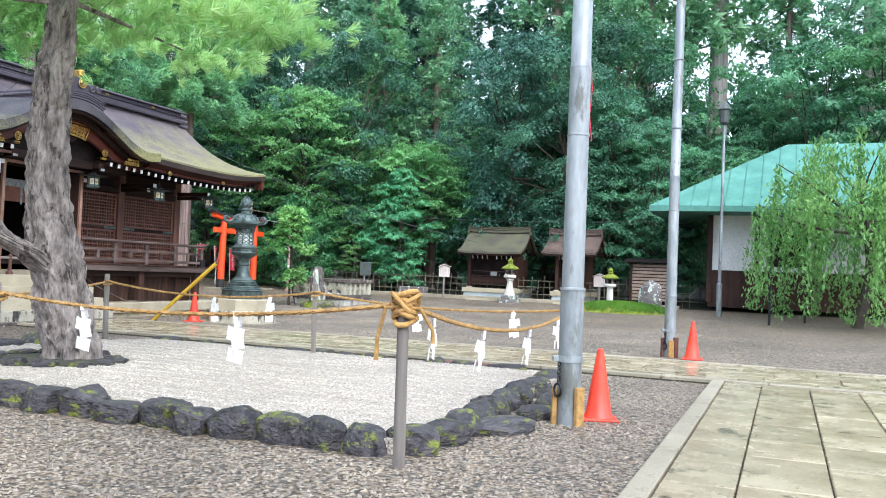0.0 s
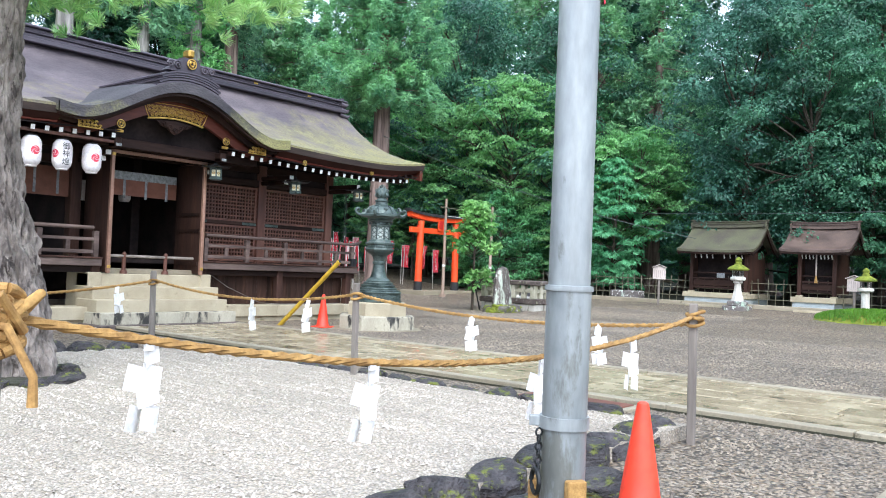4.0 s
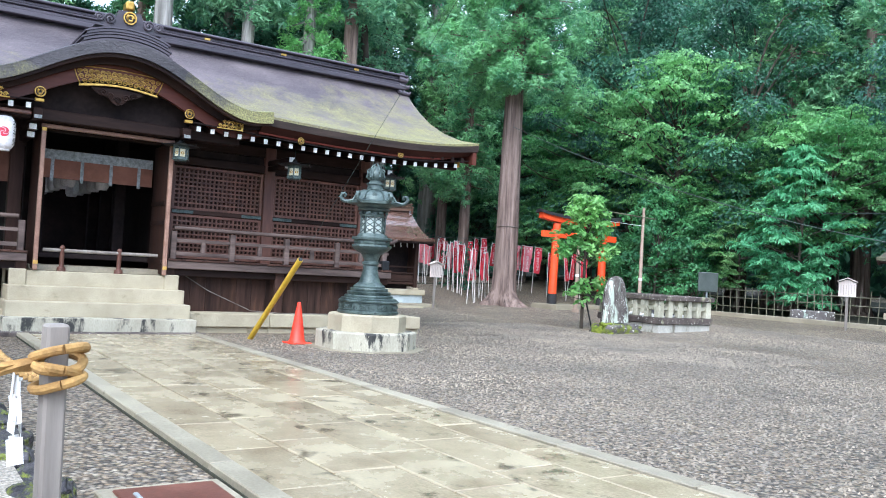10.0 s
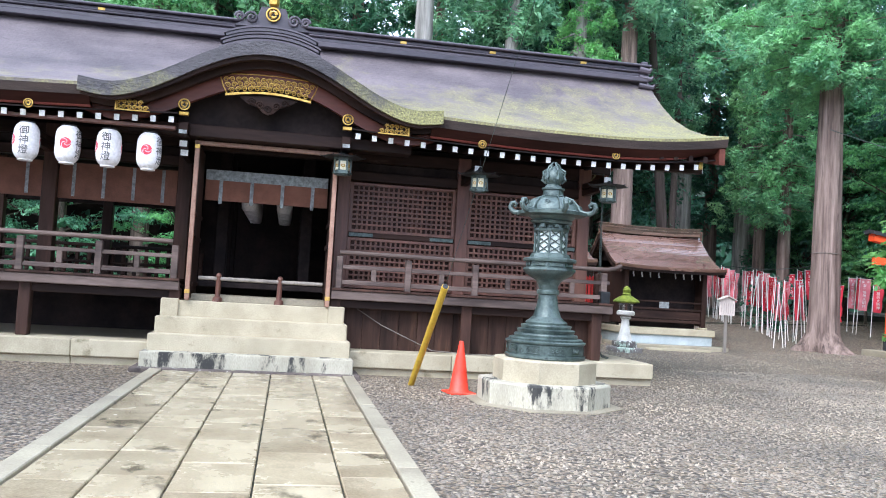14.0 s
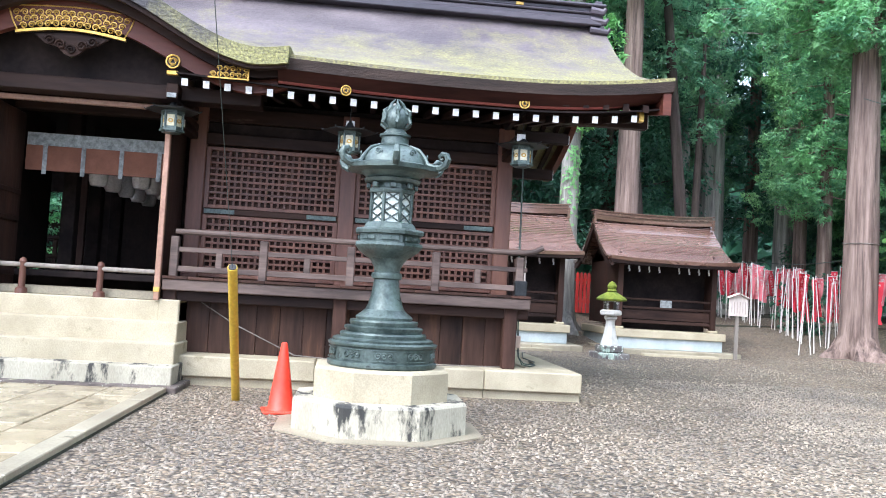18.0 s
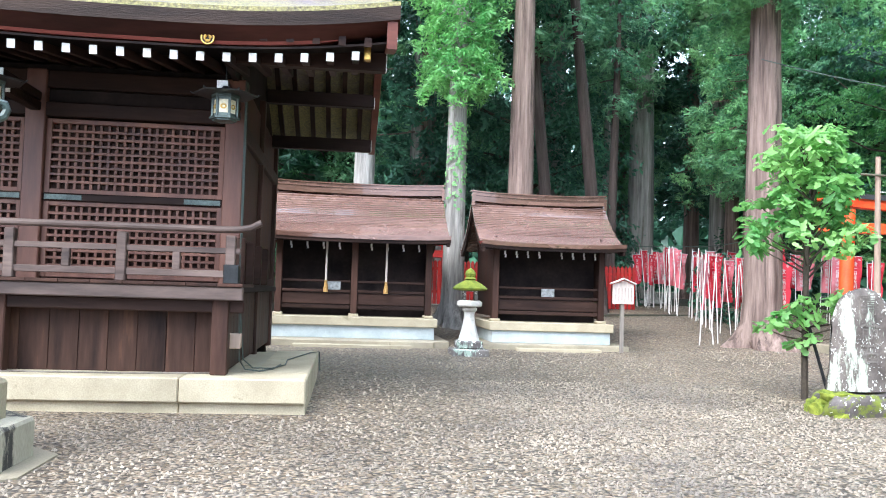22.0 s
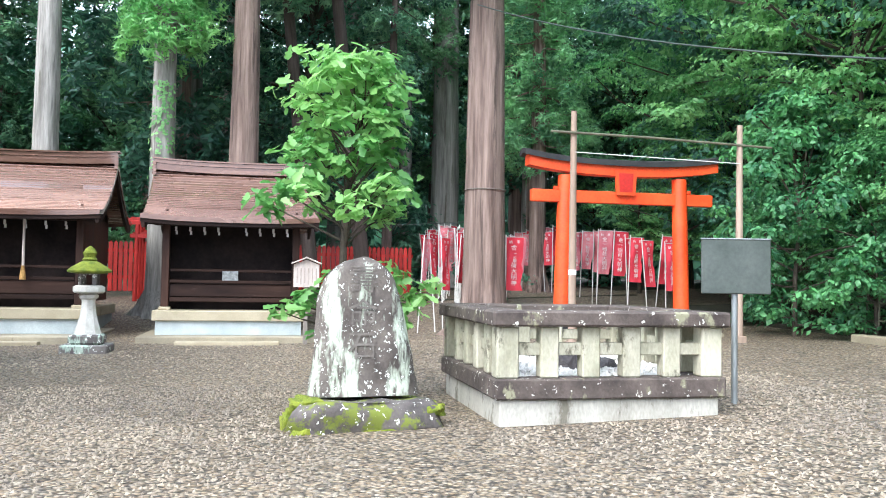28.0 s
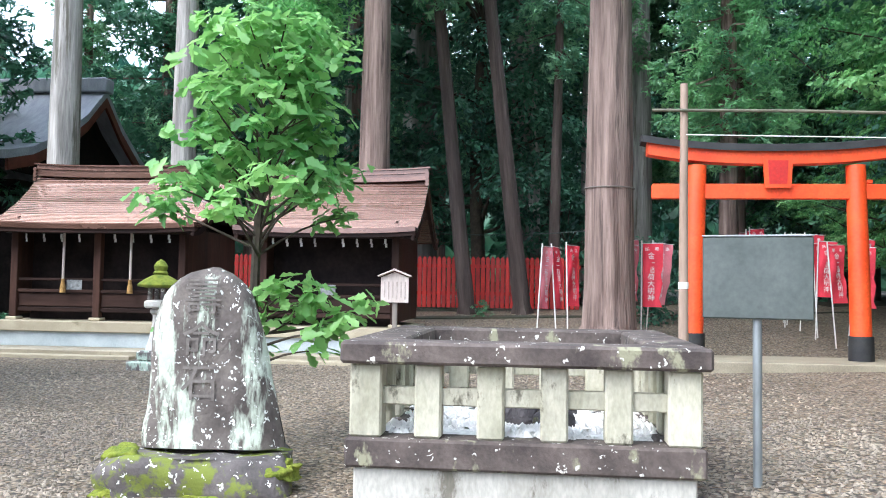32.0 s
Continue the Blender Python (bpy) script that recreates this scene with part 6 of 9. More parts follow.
part("upper_base", s, M_STONE, top, "pale granite", sharp=20)
s = Shape()
s.lathe([(1.02, -0.2), (1.02, 0.012), (0.9, 0.014)], 8, turn=math.pi / 8)
part("ground_slab", s, M_KERB, top, "flat stone rim at ground level")
RINGS = [(0.47, 0.80), (0.475, 0.825), (0.46, 0.835), (0.405, 0.84), (0.41, 0.87), (0.40, 0.885), (0.36, 0.89), (0.37, 0.92), (0.375, 0.935), (0.355, 0.945), (0.315, 0.95), (0.325, 0.985), (0.32, 1.0), (0.265, 1.005), (0.27, 1.03), (0.255, 1.045), (0.215, 1.075), (0.19, 1.10)]
for name, prof, n in (
        ("foot_ring", [(0.50, 0.575), (0.515, 0.59), (0.515, 0.62), (0.485, 0.635), (0.485, 0.755), (0.51, 0.77), (0.515, 0.79), (0.49, 0.805)], 28),
        ("tiered_foot", RINGS, 28),
        ("shaft", [(0.188, 1.095), (0.165, 1.15), (0.142, 1.23), (0.128, 1.31), (0.120, 1.385), (0.142, 1.395), (0.147, 1.42), (0.142, 1.445), (0.12, 1.455), (0.13, 1.50), (0.155, 1.55), (0.19, 1.59)], 20),
        ("bowl", [(0.19, 1.58), (0.25, 1.615), (0.30, 1.65), (0.33, 1.685), (0.34, 1.70), (0.335, 1.725), (0.30, 1.735), (0.30, 1.80), (0.34, 1.81), (0.345, 1.84), (0.33, 1.855), (0.265, 1.865), (0.25, 1.895), (0.225, 1.92)], 8),
        ("upper_frame", [(0.222, 2.195), (0.228, 2.205), (0.228, 2.235), (0.20, 2.245), (0.195, 2.29)], 8),
        ("collar", [(0.195, 2.285), (0.26, 2.30), (0.275, 2.33), (0.25, 2.345), (0.29, 2.375), (0.32, 2.405)], 12)):
    s = Shape()
    s.lathe(prof, n, turn=math.pi / 8)
    part(name, s, M_BRONZE, top, sharp=30)
s = Shape()
s.lathe([(0.188, 1.915), (0.188, 2.21)], 8, turn=math.pi / 8)
part("fire_box", s, M_PALEMESH, top, "pale lining behind the lattice")
for k in range(8):
    s = Shape()
    s.box(0.192, 0.217, -0.014, 0.014, 1.915, 2.21, 0.004)
    part("mullion", s, M_BRONZE, top, m=pose(0, 0, 0, 0, 0, 45 * k + 22.5))
lat = Shape()
for k in range(8):
    m = pose(0, 0, 0, 0, 0, 45 * k)
    for z in (1.925, 2.02, 2.115):
        for d in (1, -1):
            lat.tube([m @ Vector((0.184, d * u * 0.075, z + 0.0475 + u * 0.0475)) for u in (-1, 1)], 0.0075, 5)
part("lattice", lat, M_BRONZE, top, "diamond lattice of bronze")
for k in range(10):
    s = Shape()
    for dy in (-0.055, 0.0, 0.055):
        s.tube(scroll(dy, 0.695, 0.034, 1.4, 0.488, 1 if dy < 0 else -1), 0.008, 5)
    s.box(0.483, 0.494, -0.115, 0.115, 0.645, 0.652, 0.002)
    s.box(0.483, 0.494, -0.115, 0.115, 0.740, 0.747, 0.002)
    part("relief_scroll", s, M_BRONZE, top, m=pose(0, 0, 0, 0, 0, 36 * k))
for k in range(8):
    s = Shape()
    s.box(0.278, 0.292, -0.085, 0.085, 1.747, 1.79, 0.006)
    s.tube(scroll(0.0, 1.768, 0.018, 1.3, 0.294), 0.005, 5)
    part("relief_panel", s, M_BRONZE, top, m=pose(0, 0, 0, 0, 0, 45 * k))
    s = Shape()
    s.box(0.205, 0.245, -0.03, 0.03, 2.24, 2.29, 0.008)
    part("bracket", s, M_BRONZE, top, m=pose(0, 0, 0, 0, 0, 45 * k))
s = Shape()
s.lathe([(0.31, 2.395), (0.43, 2.41), (0.435, 2.45), (0.40, 2.455), (0.34, 2.475), (0.325, 2.52), (0.295, 2.57), (0.24, 2.615), (0.17, 2.645), (0.13, 2.655)], 30, bulge=lambda a, i: 1 + (0.09 * max(0, math.cos(6 * a)) ** 3 if 0 < i < 4 else 0.035 * abs(math.sin(3 * a)) - 0.02 if 3 < i < 8 else 0))
part("roof", s, M_BRONZE, top, sharp=28)
for k in range(6):
    a = k * math.pi / 3
    s = Shape()
    pts = [(0.16, 0, 2.655), (0.26, 0, 2.615), (0.325, 0, 2.54), (0.36, 0, 2.475), (0.43, 0, 2.445), (0.495, 0, 2.445), (0.54, 0, 2.47), (0.565, 0, 2.52), (0.545, 0, 2.565), (0.505, 0, 2.575), (0.48, 0, 2.55), (0.49, 0, 2.52), (0.515, 0, 2.525)]
    s.tube(pts, [0.012, 0.016, 0.018, 0.022, 0.03, 0.034, 0.034, 0.032, 0.03, 0.026, 0.022, 0.017, 0.012], 8)
    part("roof_curl", s, M_BRONZE, top, m=pose(0, 0, 0, 0, 0, math.degrees(a)))
    s = Shape()
    s.tube(scroll(0.0, 2.56, 0.035, 1.3, 0.315), 0.008, 5)
    part("roof_crest", s, M_BRONZE, top, m=pose(0, 0, 0, 0, 0, math.degrees(a) + 30))
s = Shape()
s.lathe([(0.145, 2.645), (0.15, 2.66), (0.135, 2.675), (0.13, 2.735), (0.15, 2.745), (0.15, 2.765), (0.115, 2.775), (0.10, 2.80), (0.085, 2.815), (0.105, 2.84), (0.125, 2.885), (0.12, 2.94), (0.10, 2.985), (0.06, 3.03), (0.02, 3.06)], 18)
part("finial", s, M_BRONZE, top)
for k in range(6):
    s = Shape()
    s.tube([(0.10, 0, 2.83), (0.15, 0, 2.87), (0.13, 0.015, 2.93), (0.145, 0, 2.985), (0.10, 0, 3.02)], [0.016, 0.021, 0.018, 0.014, 0.006], 6)
    s.tube([(0.115, 0, 2.95), (0.075, 0.02, 3.02), (0.065, 0, 3.06), (0.02, 0, 3.11)], [0.02, 0.018, 0.012, 0.004], 6)
    part("flame", s, M_BRONZE, top, m=pose(0, 0, 0, 0, 0, k * 60))

# ---- small shrines ----
def small_shrine(name, label, m, w, d_front, ridge_h, eave_h, roof_mat, bays, base_h, z_floor, cords, notice, stripes=True, body_d=1.5, inset=0.42):
    """A little shrine, its front towards local +x, w wide along y, the ridge at x = 0."""
    top = thing(name, label, "small shrine", m)
    hw = w / 2
    bw = hw - inset
    # stone base
    s = Shape()
    s.box(-body_d, d_front - 0.10, -bw - 0.18, bw + 0.18, base_h - 0.19, base_h, 0.012)
    part("base_coping", s, M_STONE, top)
    s = Shape()
    s.box(-body_d + 0.05, d_front - 0.16, -bw - 0.12, bw + 0.12, base_h - 0.46, base_h - 0.192, 0.006)
    part("base_course", s, M_BLUESTONE, top, "bluish base stone")
    s = Shape()
    s.box(-body_d - 0.1, d_front + 0.32, -bw - 0.4, bw + 0.4, -0.35, base_h - 0.462, 0.012)
    part("lower_step", s, M_KERB, top)
    s = Shape()
    s.box(d_front + 0.33, d_front + 0.62, -bw * 0.75, bw * 0.75, -0.35, 0.05, 0.012)
    part("front_step", s, M_STONE, top)
    fx = d_front - 0.55
    # posts and walls
    for k in range(bays + 1):
        yy = -bw + 2 * bw * k / bays
        s = Shape()
        s.box(fx - 0.07, fx + 0.07, yy - 0.07, yy + 0.07, base_h + 0.06, eave_h + 0.05, 0.01)
        part("post", s, M_WOOD, top)
        s = Shape()
        s.box(fx - 0.11, fx + 0.11, yy - 0.11, yy + 0.11, base_h, base_h + 0.06, 0.012)
        part("post_stone", s, M_STONE, top)
    for sg in (1, -1):
        s = Shape()
        s.box(-body_d + 0.2, fx, sg * bw - 0.02, sg * bw + 0.02, base_h + 0.1, eave_h + 0.3)
        part("side_wall", s, M_WOOD, top)
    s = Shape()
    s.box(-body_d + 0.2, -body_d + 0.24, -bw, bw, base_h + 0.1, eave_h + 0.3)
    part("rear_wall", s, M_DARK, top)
    # near-black panel behind the bays stands for the shade inside
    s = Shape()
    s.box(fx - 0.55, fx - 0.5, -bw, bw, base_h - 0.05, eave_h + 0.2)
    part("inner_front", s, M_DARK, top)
    for k in range(bays):
        a, b = -bw + 2 * bw * k / bays + 0.08, -bw + 2 * bw * (k + 1) / bays - 0.08
        for z0, z1, off, mat, nm in ((0.16, 0.24, 0.0, M_WOODH, "sill"), (0.26, 0.50, -0.02, M_WOODH, "lower_board"), (0.52, 0.58, 0.02, M_WOODH, "rail"), (0.74, 0.79, 0.0, M_WOODH, "upper_rail")):
            s = Shape()
            s.box(fx - 0.03 + off, fx + 0.03 + off, a, b, base_h + z0, base_h + z1, 0.008)
            part(nm, s, mat, top)
    s = Shape()
    s.box(fx - 0.08, fx + 0.08, -hw + 0.2, hw - 0.2, eave_h - 0.02, eave_h + 0.14, 0.01)
    part("front_beam", s, M_WOODH, top)
    # roof
    prof = [(0, ridge_h), (0.12, ridge_h - 0.10), (0.35, ridge_h - 0.33), (0.7, ridge_h - 0.62), (1.1, ridge_h - 0.88), (1.5, ridge_h - 1.08), (d_front, eave_h + 0.12)]
    if d_front < 1.6:
        prof = [(d_front * t, eave_h + 0.12 + (ridge_h - eave_h - 0.12) * (1 - t) ** 1.5) for t in (0, 0.08, 0.2, 0.4, 0.6, 0.8, 1)]

    def rz(d):
        for (a, za), (b, zb) in zip(prof, prof[1:]):
            if d <= b + 1e-6:
                return za + (zb - za) * (d - a) / (b - a)
        return prof[-1][1]

    n = 30 if stripes else 12
    yy = np.linspace(-hw, hw, 15)
    lift = lambda y, d: 0.05 * (abs(y) / hw) ** 3 * (d / d_front)
    for sg, nm in ((1, "front_roof"), (-1, "rear_roof")):
        rows = []
        for i in range(n + 1):
            d = d_front * i / n
            rows.append([(sg * d, y, rz(d) + lift(y, d)) for y in yy])
            if stripes and 0 < i < n:
                rows.append([(sg * (d + 0.002), y, rz(d) + lift(y, d) - 0.012) for y in yy])
        s = Shape()
        s.sheet(rows, (0, 0, -0.09))
        part(nm, s, roof_mat, top, sharp=25)
    s = Shape()
    s.sheet([[(d_front - 0.03 - q, y, rz(d_front) + lift(y, d_front) - 0.09) for y in yy] for q in (0, 0.12)], (0, 0, -0.07))
    part("eave_board", s, M_WOODH, top)
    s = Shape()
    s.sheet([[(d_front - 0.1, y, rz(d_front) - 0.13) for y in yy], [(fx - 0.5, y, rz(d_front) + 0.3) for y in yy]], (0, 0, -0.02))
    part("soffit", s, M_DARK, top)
    for sg in (1, -1):
        for sx in (1, -1):
            rows = [[(sx * d, sg * (hw - 0.02) - sg * q, rz(d) + lift(hw, d) - 0.09) for d in np.linspace(0.02, d_front - 0.05, 10)] for q in (0, 0.06)]
            s = Shape()
            s.sheet(rows, (0, 0, -0.16))
            part("bargeboard", s, M_WOODH, top)
        s = Shape()
        s.prism([(-1.2, eave_h + 0.1), (1.0, eave_h + 0.1), (0.4, ridge_h - 0.45), (0, ridge_h - 0.15), (-0.4, ridge_h - 0.45)], "y", sg * (bw + 0.02), sg * (bw - 0.02))
        part("gable_wall", s, M_DARK, top)
    for ww, z0, z1, o in ((0.15, -0.05, 0.03, 0.0), (0.12, 0.034, 0.085, 0.0), (0.15, 0.09, 0.115, 0.03), (0.10, 0.12, 0.17, 0.02), (0.14, 0.175, 0.205, 0.06)):
        s = Shape()
        rows = [[(q, y, ridge_h + z1 + 0.05 * (abs(y) / hw) ** 3) for y in np.linspace(-hw + 0.03 - o, hw - 0.03 + o, 13)] for q in (-ww, ww)]
        s.sheet(rows, (0, 0, z0 - z1))
        part("ridge_course", s, roof_mat, top)
    for sg in (1, -1):
        s = Shape()
        for q in range(4):
            s.tube([(0.16, sg * (hw - 0.02), ridge_h + 0.12 - 0.07 * q), (0.2, sg * (hw - 0.02), ridge_h + 0.12 - 0.07 * q)], 0.04, 8)
        part("ridge_scroll", s, roof_mat, top)
    # streamers, bell cords, notices
    for i in range(9):
        yy0 = -bw * 0.85 + 1.7 * bw * i / 8
        if i in (4,):
            continue
        s = Shape()
        s.box(-0.002, 0.002, -0.02, 0.02, -0.09, 0, 0)
        s.box(-0.002, 0.002, -0.005, 0.035, -0.15, -0.08, 0)
        part("streamer", s, M_WHITE, top, "small white paper streamer", pose(fx + 0.1, yy0, eave_h - 0.04, 0, 0, 15 * (i % 3 - 1)))
    for yy0 in cords:
        s = Shape()
        s.tube([(fx + 0.14, yy0, eave_h + 0.05), (fx + 0.14, yy0, base_h + 0.78)], 0.024, 8)
        part("bell_cord", s, M_SIGNWOOD, top, "pale twisted bell cord")
        s = Shape()
        s.lathe([(0.055, base_h + 0.52), (0.05, base_h + 0.62), (0.03, base_h + 0.74), (0.035, base_h + 0.78)], 10, fx + 0.14, yy0)
        part("tassel", s, M_ROPE, top, "straw-coloured tassel")
    for yy0 in notice:
        s = Shape()
        s.box(fx + 0.03, fx + 0.045, yy0 - 0.15, yy0 + 0.15, base_h + 0.55, base_h + 0.76, 0.003)
        part("notice", s, M_GREYBAND, top, "grey framed notice")
    return top


small_shrine("small_shrine", "small wooden shrine with brown copper roof on a stone base", pose(-26.35, 25.0, rise(-25, 25)), 3.3, 1.8, 3.42, 2.22, M_COPPER, 1, 0.58, 0, (), (-0.02,))
small_shrine("twin_shrine", "wide two-bay shrine with brown copper roof and bell cords", pose(-26.35, 20.58, rise(-25, 20.6)), 4.15, 1.85, 3.5, 2.26, M_COPPER, 2, 0.60, 0, (-0.62, 0.70), (-0.45,))
small_shrine("small_shrine", "old small shrine with greenish bark roof beside the woods", pose(-12.35, 37.2, rise(-12.3, 36), 0, 0, -90), 3.0, 1.5, 3.13, 2.02, M_MOSSROOF, 1, 0.5, 0, (), (0.1,), False, 1.2)
small_shrine("small_shrine", "narrow old shrine with brown bark roof beside the woods", pose(-8.75, 37.2, rise(-9, 36), 0, 0, -90), 2.4, 1.4, 3.08, 2.08, M_BROWNROOF, 1, 0.5, 0, (0.0,), (), False, 1.2, 0.6)

# stone kerb before the small shrines
s = Shape()
s.box(-24.35, -24.1, 17.4, 22.3, -0.2, 0.20, 0.015)
solo("yard_kerb", s, M_KERB, "mossy stone kerb before the small shrines", "kerb", kind="structure")

# ---- stone lanterns ----
def stone_lantern(x, y, h, label, moss=True, slim=False):
    z = rise(x, y)
    top = thing("stone_lantern", label, "stone lantern", pose(x, y, z))
    k = h / 1.75
    s = Shape()
    s.box(-0.36 * k, 0.36 * k, -0.36 * k, 0.36 * k, -0.15, 0.13 * k, 0.02)
    part("ground_stone", s, M_LICHEN, top)
    if not slim:
        s = Shape()
        s.box(-0.255 * k, 0.255 * k, -0.255 * k, 0.255 * k, 0.13 * k, 0.29 * k, 0.03)
        part("plinth_stone", s, M_LICHEN, top)
    s = Shape()
    if slim:
        s.lathe([(0.14 * k, 0.1 * k), (0.125 * k, 0.95 * k)], 10)
    else:
        s.lathe([(0.215 * k, 0.285 * k), (0.205 * k, 0.33 * k), (0.165 * k, 0.45 * k), (0.125 * k, 0.62 * k), (0.105 * k, 0.80 * k), (0.112 * k, 0.85 * k), (0.15 * k, 0.88 * k), (0.155 * k, 0.925 * k), (0.11 * k, 0.95 * k)], 8)
    part("shaft", s, M_PALE, top)
    s = Shape()
    s.lathe([(0.22 * k, 0.95 * k), (0.25 * k, 0.98 * k), (0.25 * k, 1.05 * k), (0.2 * k, 1.08 * k)], 8)
    part("platform", s, M_PALE, top)
    s = Shape()
    for a in range(4):
        s.box(0.09 * k, 0.14 * k, 0.07 * k, 0.14 * k, 1.08 * k, 1.26 * k, 0.006, pose(0, 0, 0, 0, 0, a * 90))
    s.box(-0.14 * k, 0.14 * k, -0.14 * k, 0.14 * k, 1.255 * k, 1.30 * k, 0.004)
    part("fire_box", s, M_LICHEN, top)
    s = Shape()
    s.lathe([(0.20 * k, 1.27 * k), (0.34 * k, 1.29 * k), (0.35 * k, 1.32 * k), (0.28 * k, 1.38 * k), (0.16 * k, 1.45 * k), (0.10 * k, 1.48 * k)], 12)
    part("cap", s, M_MOSS if moss else M_FOOTING, top, "cap grown with yellow-green moss" if moss else "")
    s = Shape()
    s.lathe([(0.09 * k, 1.47 * k), (0.12 * k, 1.50 * k), (0.09 * k, 1.54 * k), (0.10 * k, 1.57 * k), (0.11 * k, 1.61 * k), (0.07 * k, 1.68 * k), (0.01, 1.72 * k)], 12)
    part("jewel", s, M_MOSS if moss else M_FOOTING, top)


stone_lantern(-22.8, 22.85, 1.75, "pale stone lantern with mossy cap in the gravel")
stone_lantern(-10.9, 34.4, 1.95, "pale stone lantern with mossy cap before an old shrine")
stone_lantern(-6.35, 33.0, 1.70, "slim stone lantern with mossy cap on the grass mound", True, True)

# grass mound
mound = Shape()
rows = []
for i in range(25):
    u = -1 + i / 12
    rows.append([(-5.9 + 1.9 * u, 32.9 + 1.3 * v, rise(-5.9, 32.9) - 0.05 + 0.36 * max(0, 1 - u * u - v * v) ** 0.5) for v in np.linspace(-1, 1, 17)])
mound.sheet(rows, (0, 0, -0.1))
solo("grass_mound", mound, M_MOSS, "low green grass mound round a stone lantern", "mound", kind="structure", sharp=60)

# ---- notice posts ----
def notice_post(x, y, label, h=1.62, turn=0, dark=False):
    z = rise(x, y)
    top = thing("notice_post", label, "sign", pose(x, y, z, 0, 0, turn))
    s = Shape()
    s.box(-0.035, 0.035, -0.04, 0.04, -0.1, h - 0.3, 0.006)
    part("post", s, M_POST, top)
    s = Shape()
    s.prism([(-0.235, h - 0.55), (0.235, h - 0.55), (0.235, h - 0.13), (0, h - 0.04), (-0.235, h - 0.13)], "x", 0.036, 0.065)
    part("board", s, M_SIGNWOOD, top)
    for sg in (1, -1):
        s = Shape()
        s.box(-0.04, 0.14, -0.02, 0.30, -0.012, 0.012, 0.004)
        part("roof_board", s, M_SIGNWOOD, top, m=pose(0, 0, h, 0, 0, 0 if sg > 0 else 0) @ (Matrix.Rotation(radians(-22), 4, "X") if sg > 0 else Matrix.Scale(-1, 4, (0, 1, 0)) @ Matrix.Rotation(radians(-22), 4, "X")))
    for k in range(6):
        s = Shape()
        s.box(0.066, 0.068, 0.17 - 0.07 * k, 0.19 - 0.07 * k, h - 0.5 + 0.03 * (k % 2), h - 0.2, 0)
        part("ink_column", s, M_FADED, top, "faint column of ink writing")
    return top


notice_post(-24.07, 26.4, "pale wooden notice board with a little roof on a post")
notice_post(-13.9, 34.3, "pale wooden notice board near the old shrines", 1.55, -60)
notice_post(-7.3, 35.6, "small grey notice board beside the old shrine", 1.35, -90)
notice_post(-23.9, 17.9, "grey wooden notice board by the corner of the hall", 1.75)

# ---- torii ----
TX, TY, TZ = -23.4, 32.4, rise(-23.4, 32.4) + 0.06
top = thing("torii", "vermilion wooden torii gate with black top and feet", "torii gate", pose(TX, TY, TZ))
for sg in (1, -1):
    s = Shape()
    s.tube([(0, sg * 1.235, 0.42), (0, sg * 1.21, 1.6), (0, sg * 1.175, 3.02)], [0.155, 0.15, 0.142], 20)
    part("pillar", s, M_VERMILION, top)
    s = Shape()
    s.tube([(0, sg * 1.24, -0.1), (0, sg * 1.236, 0.43)], [0.185, 0.178], 20)
    part("foot_sleeve", s, M_INK, top, "black painted foot")
    s = Shape()
    s.box(-0.045, 0.045, sg * 1.34 - 0.07, sg * 1.34 + 0.07, 2.74, 2.80, 0.008)
    part("wedge", s, M_VERMILION, top)
s = Shape()
s.box(-0.075, 0.075, -1.86, 1.86, 2.50, 2.73, 0.01)
part("tie_beam", s, M_VERMILION, top)
n = 24
curve = lambda t: 0.15 * abs(t) ** 2.4
rows = [[(q, 1.94 * t, 3.25 + curve(t)) for t in np.linspace(-1, 1, n)] for q in (-0.14, 0.14)]
part("lintel", Shape().sheet(rows, (0, 0, -0.22)), M_VERMILION, top)
rows = [[(q, 2.03 * t, 3.36 + curve(t) - 0.04 * abs(q) / 0.2) for t in np.linspace(-1, 1, n)] for q in (-0.2, 0, 0.2)]
part("cap_beam", Shape().sheet(rows, (0, 0, -0.105)), M_INK, top, "black cap beam")
s = Shape()
s.prism([(-0.19, 2.66), (0.19, 2.66), (0.22, 3.14), (-0.22, 3.14)], "x", 0.10, 0.15)
part("plaque", s, M_VERMILION, top)
s = Shape()
s.prism([(-0.13, 2.72), (0.13, 2.72), (0.15, 3.08), (-0.15, 3.08)], "x", 0.15, 0.155)
s.box(0.155, 0.16, -0.02, 0.02, 2.78, 3.02, 0)
part("plaque_panel", s, M_REDFENCE, top, "darker red plaque panel")
s = Shape()
s.box(TX - 0.6, TX + 0.8, TY - 1.7, TY + 1.7, TZ - 0.3, TZ + 0.06, 0.012)
solo("torii_threshold", s, M_KERB, "flat pale stone threshold under the torii", "paving", kind="structure")

# tall poles with a cross bar before the torii
top = thing("banner_pole_stand", "two tall brown poles joined by a bamboo cross bar", "pole stand")
for x, y, h in ((-21.65, 30.73, 4.2), (-21.55, 33.77, 4.1)):
    z = rise(x, y)
    s = Shape()
    s.tube([(x, y, z - 0.2), (x, y, 2.0), (x + 0.01, y, h)], [0.07, 0.063, 0.05], 14)
    part("pole", s, M_POLEWOOD, top)
    s = Shape()
    s.lathe([(0.068, 1.42), (0.07, 1.43), (0.07, 1.5), (0.068, 1.51)], 14, x, y)
    part("white_band", s, M_WHITE, top, "white tape band")
    s = Shape()
    s.box(x - 0.09, x + 0.09, y - 0.1, y + 0.1, z - 0.1, z + 0.12, 0.012)
    part("pole_shoe", s, M_POLEWOOD, top)
s = Shape()
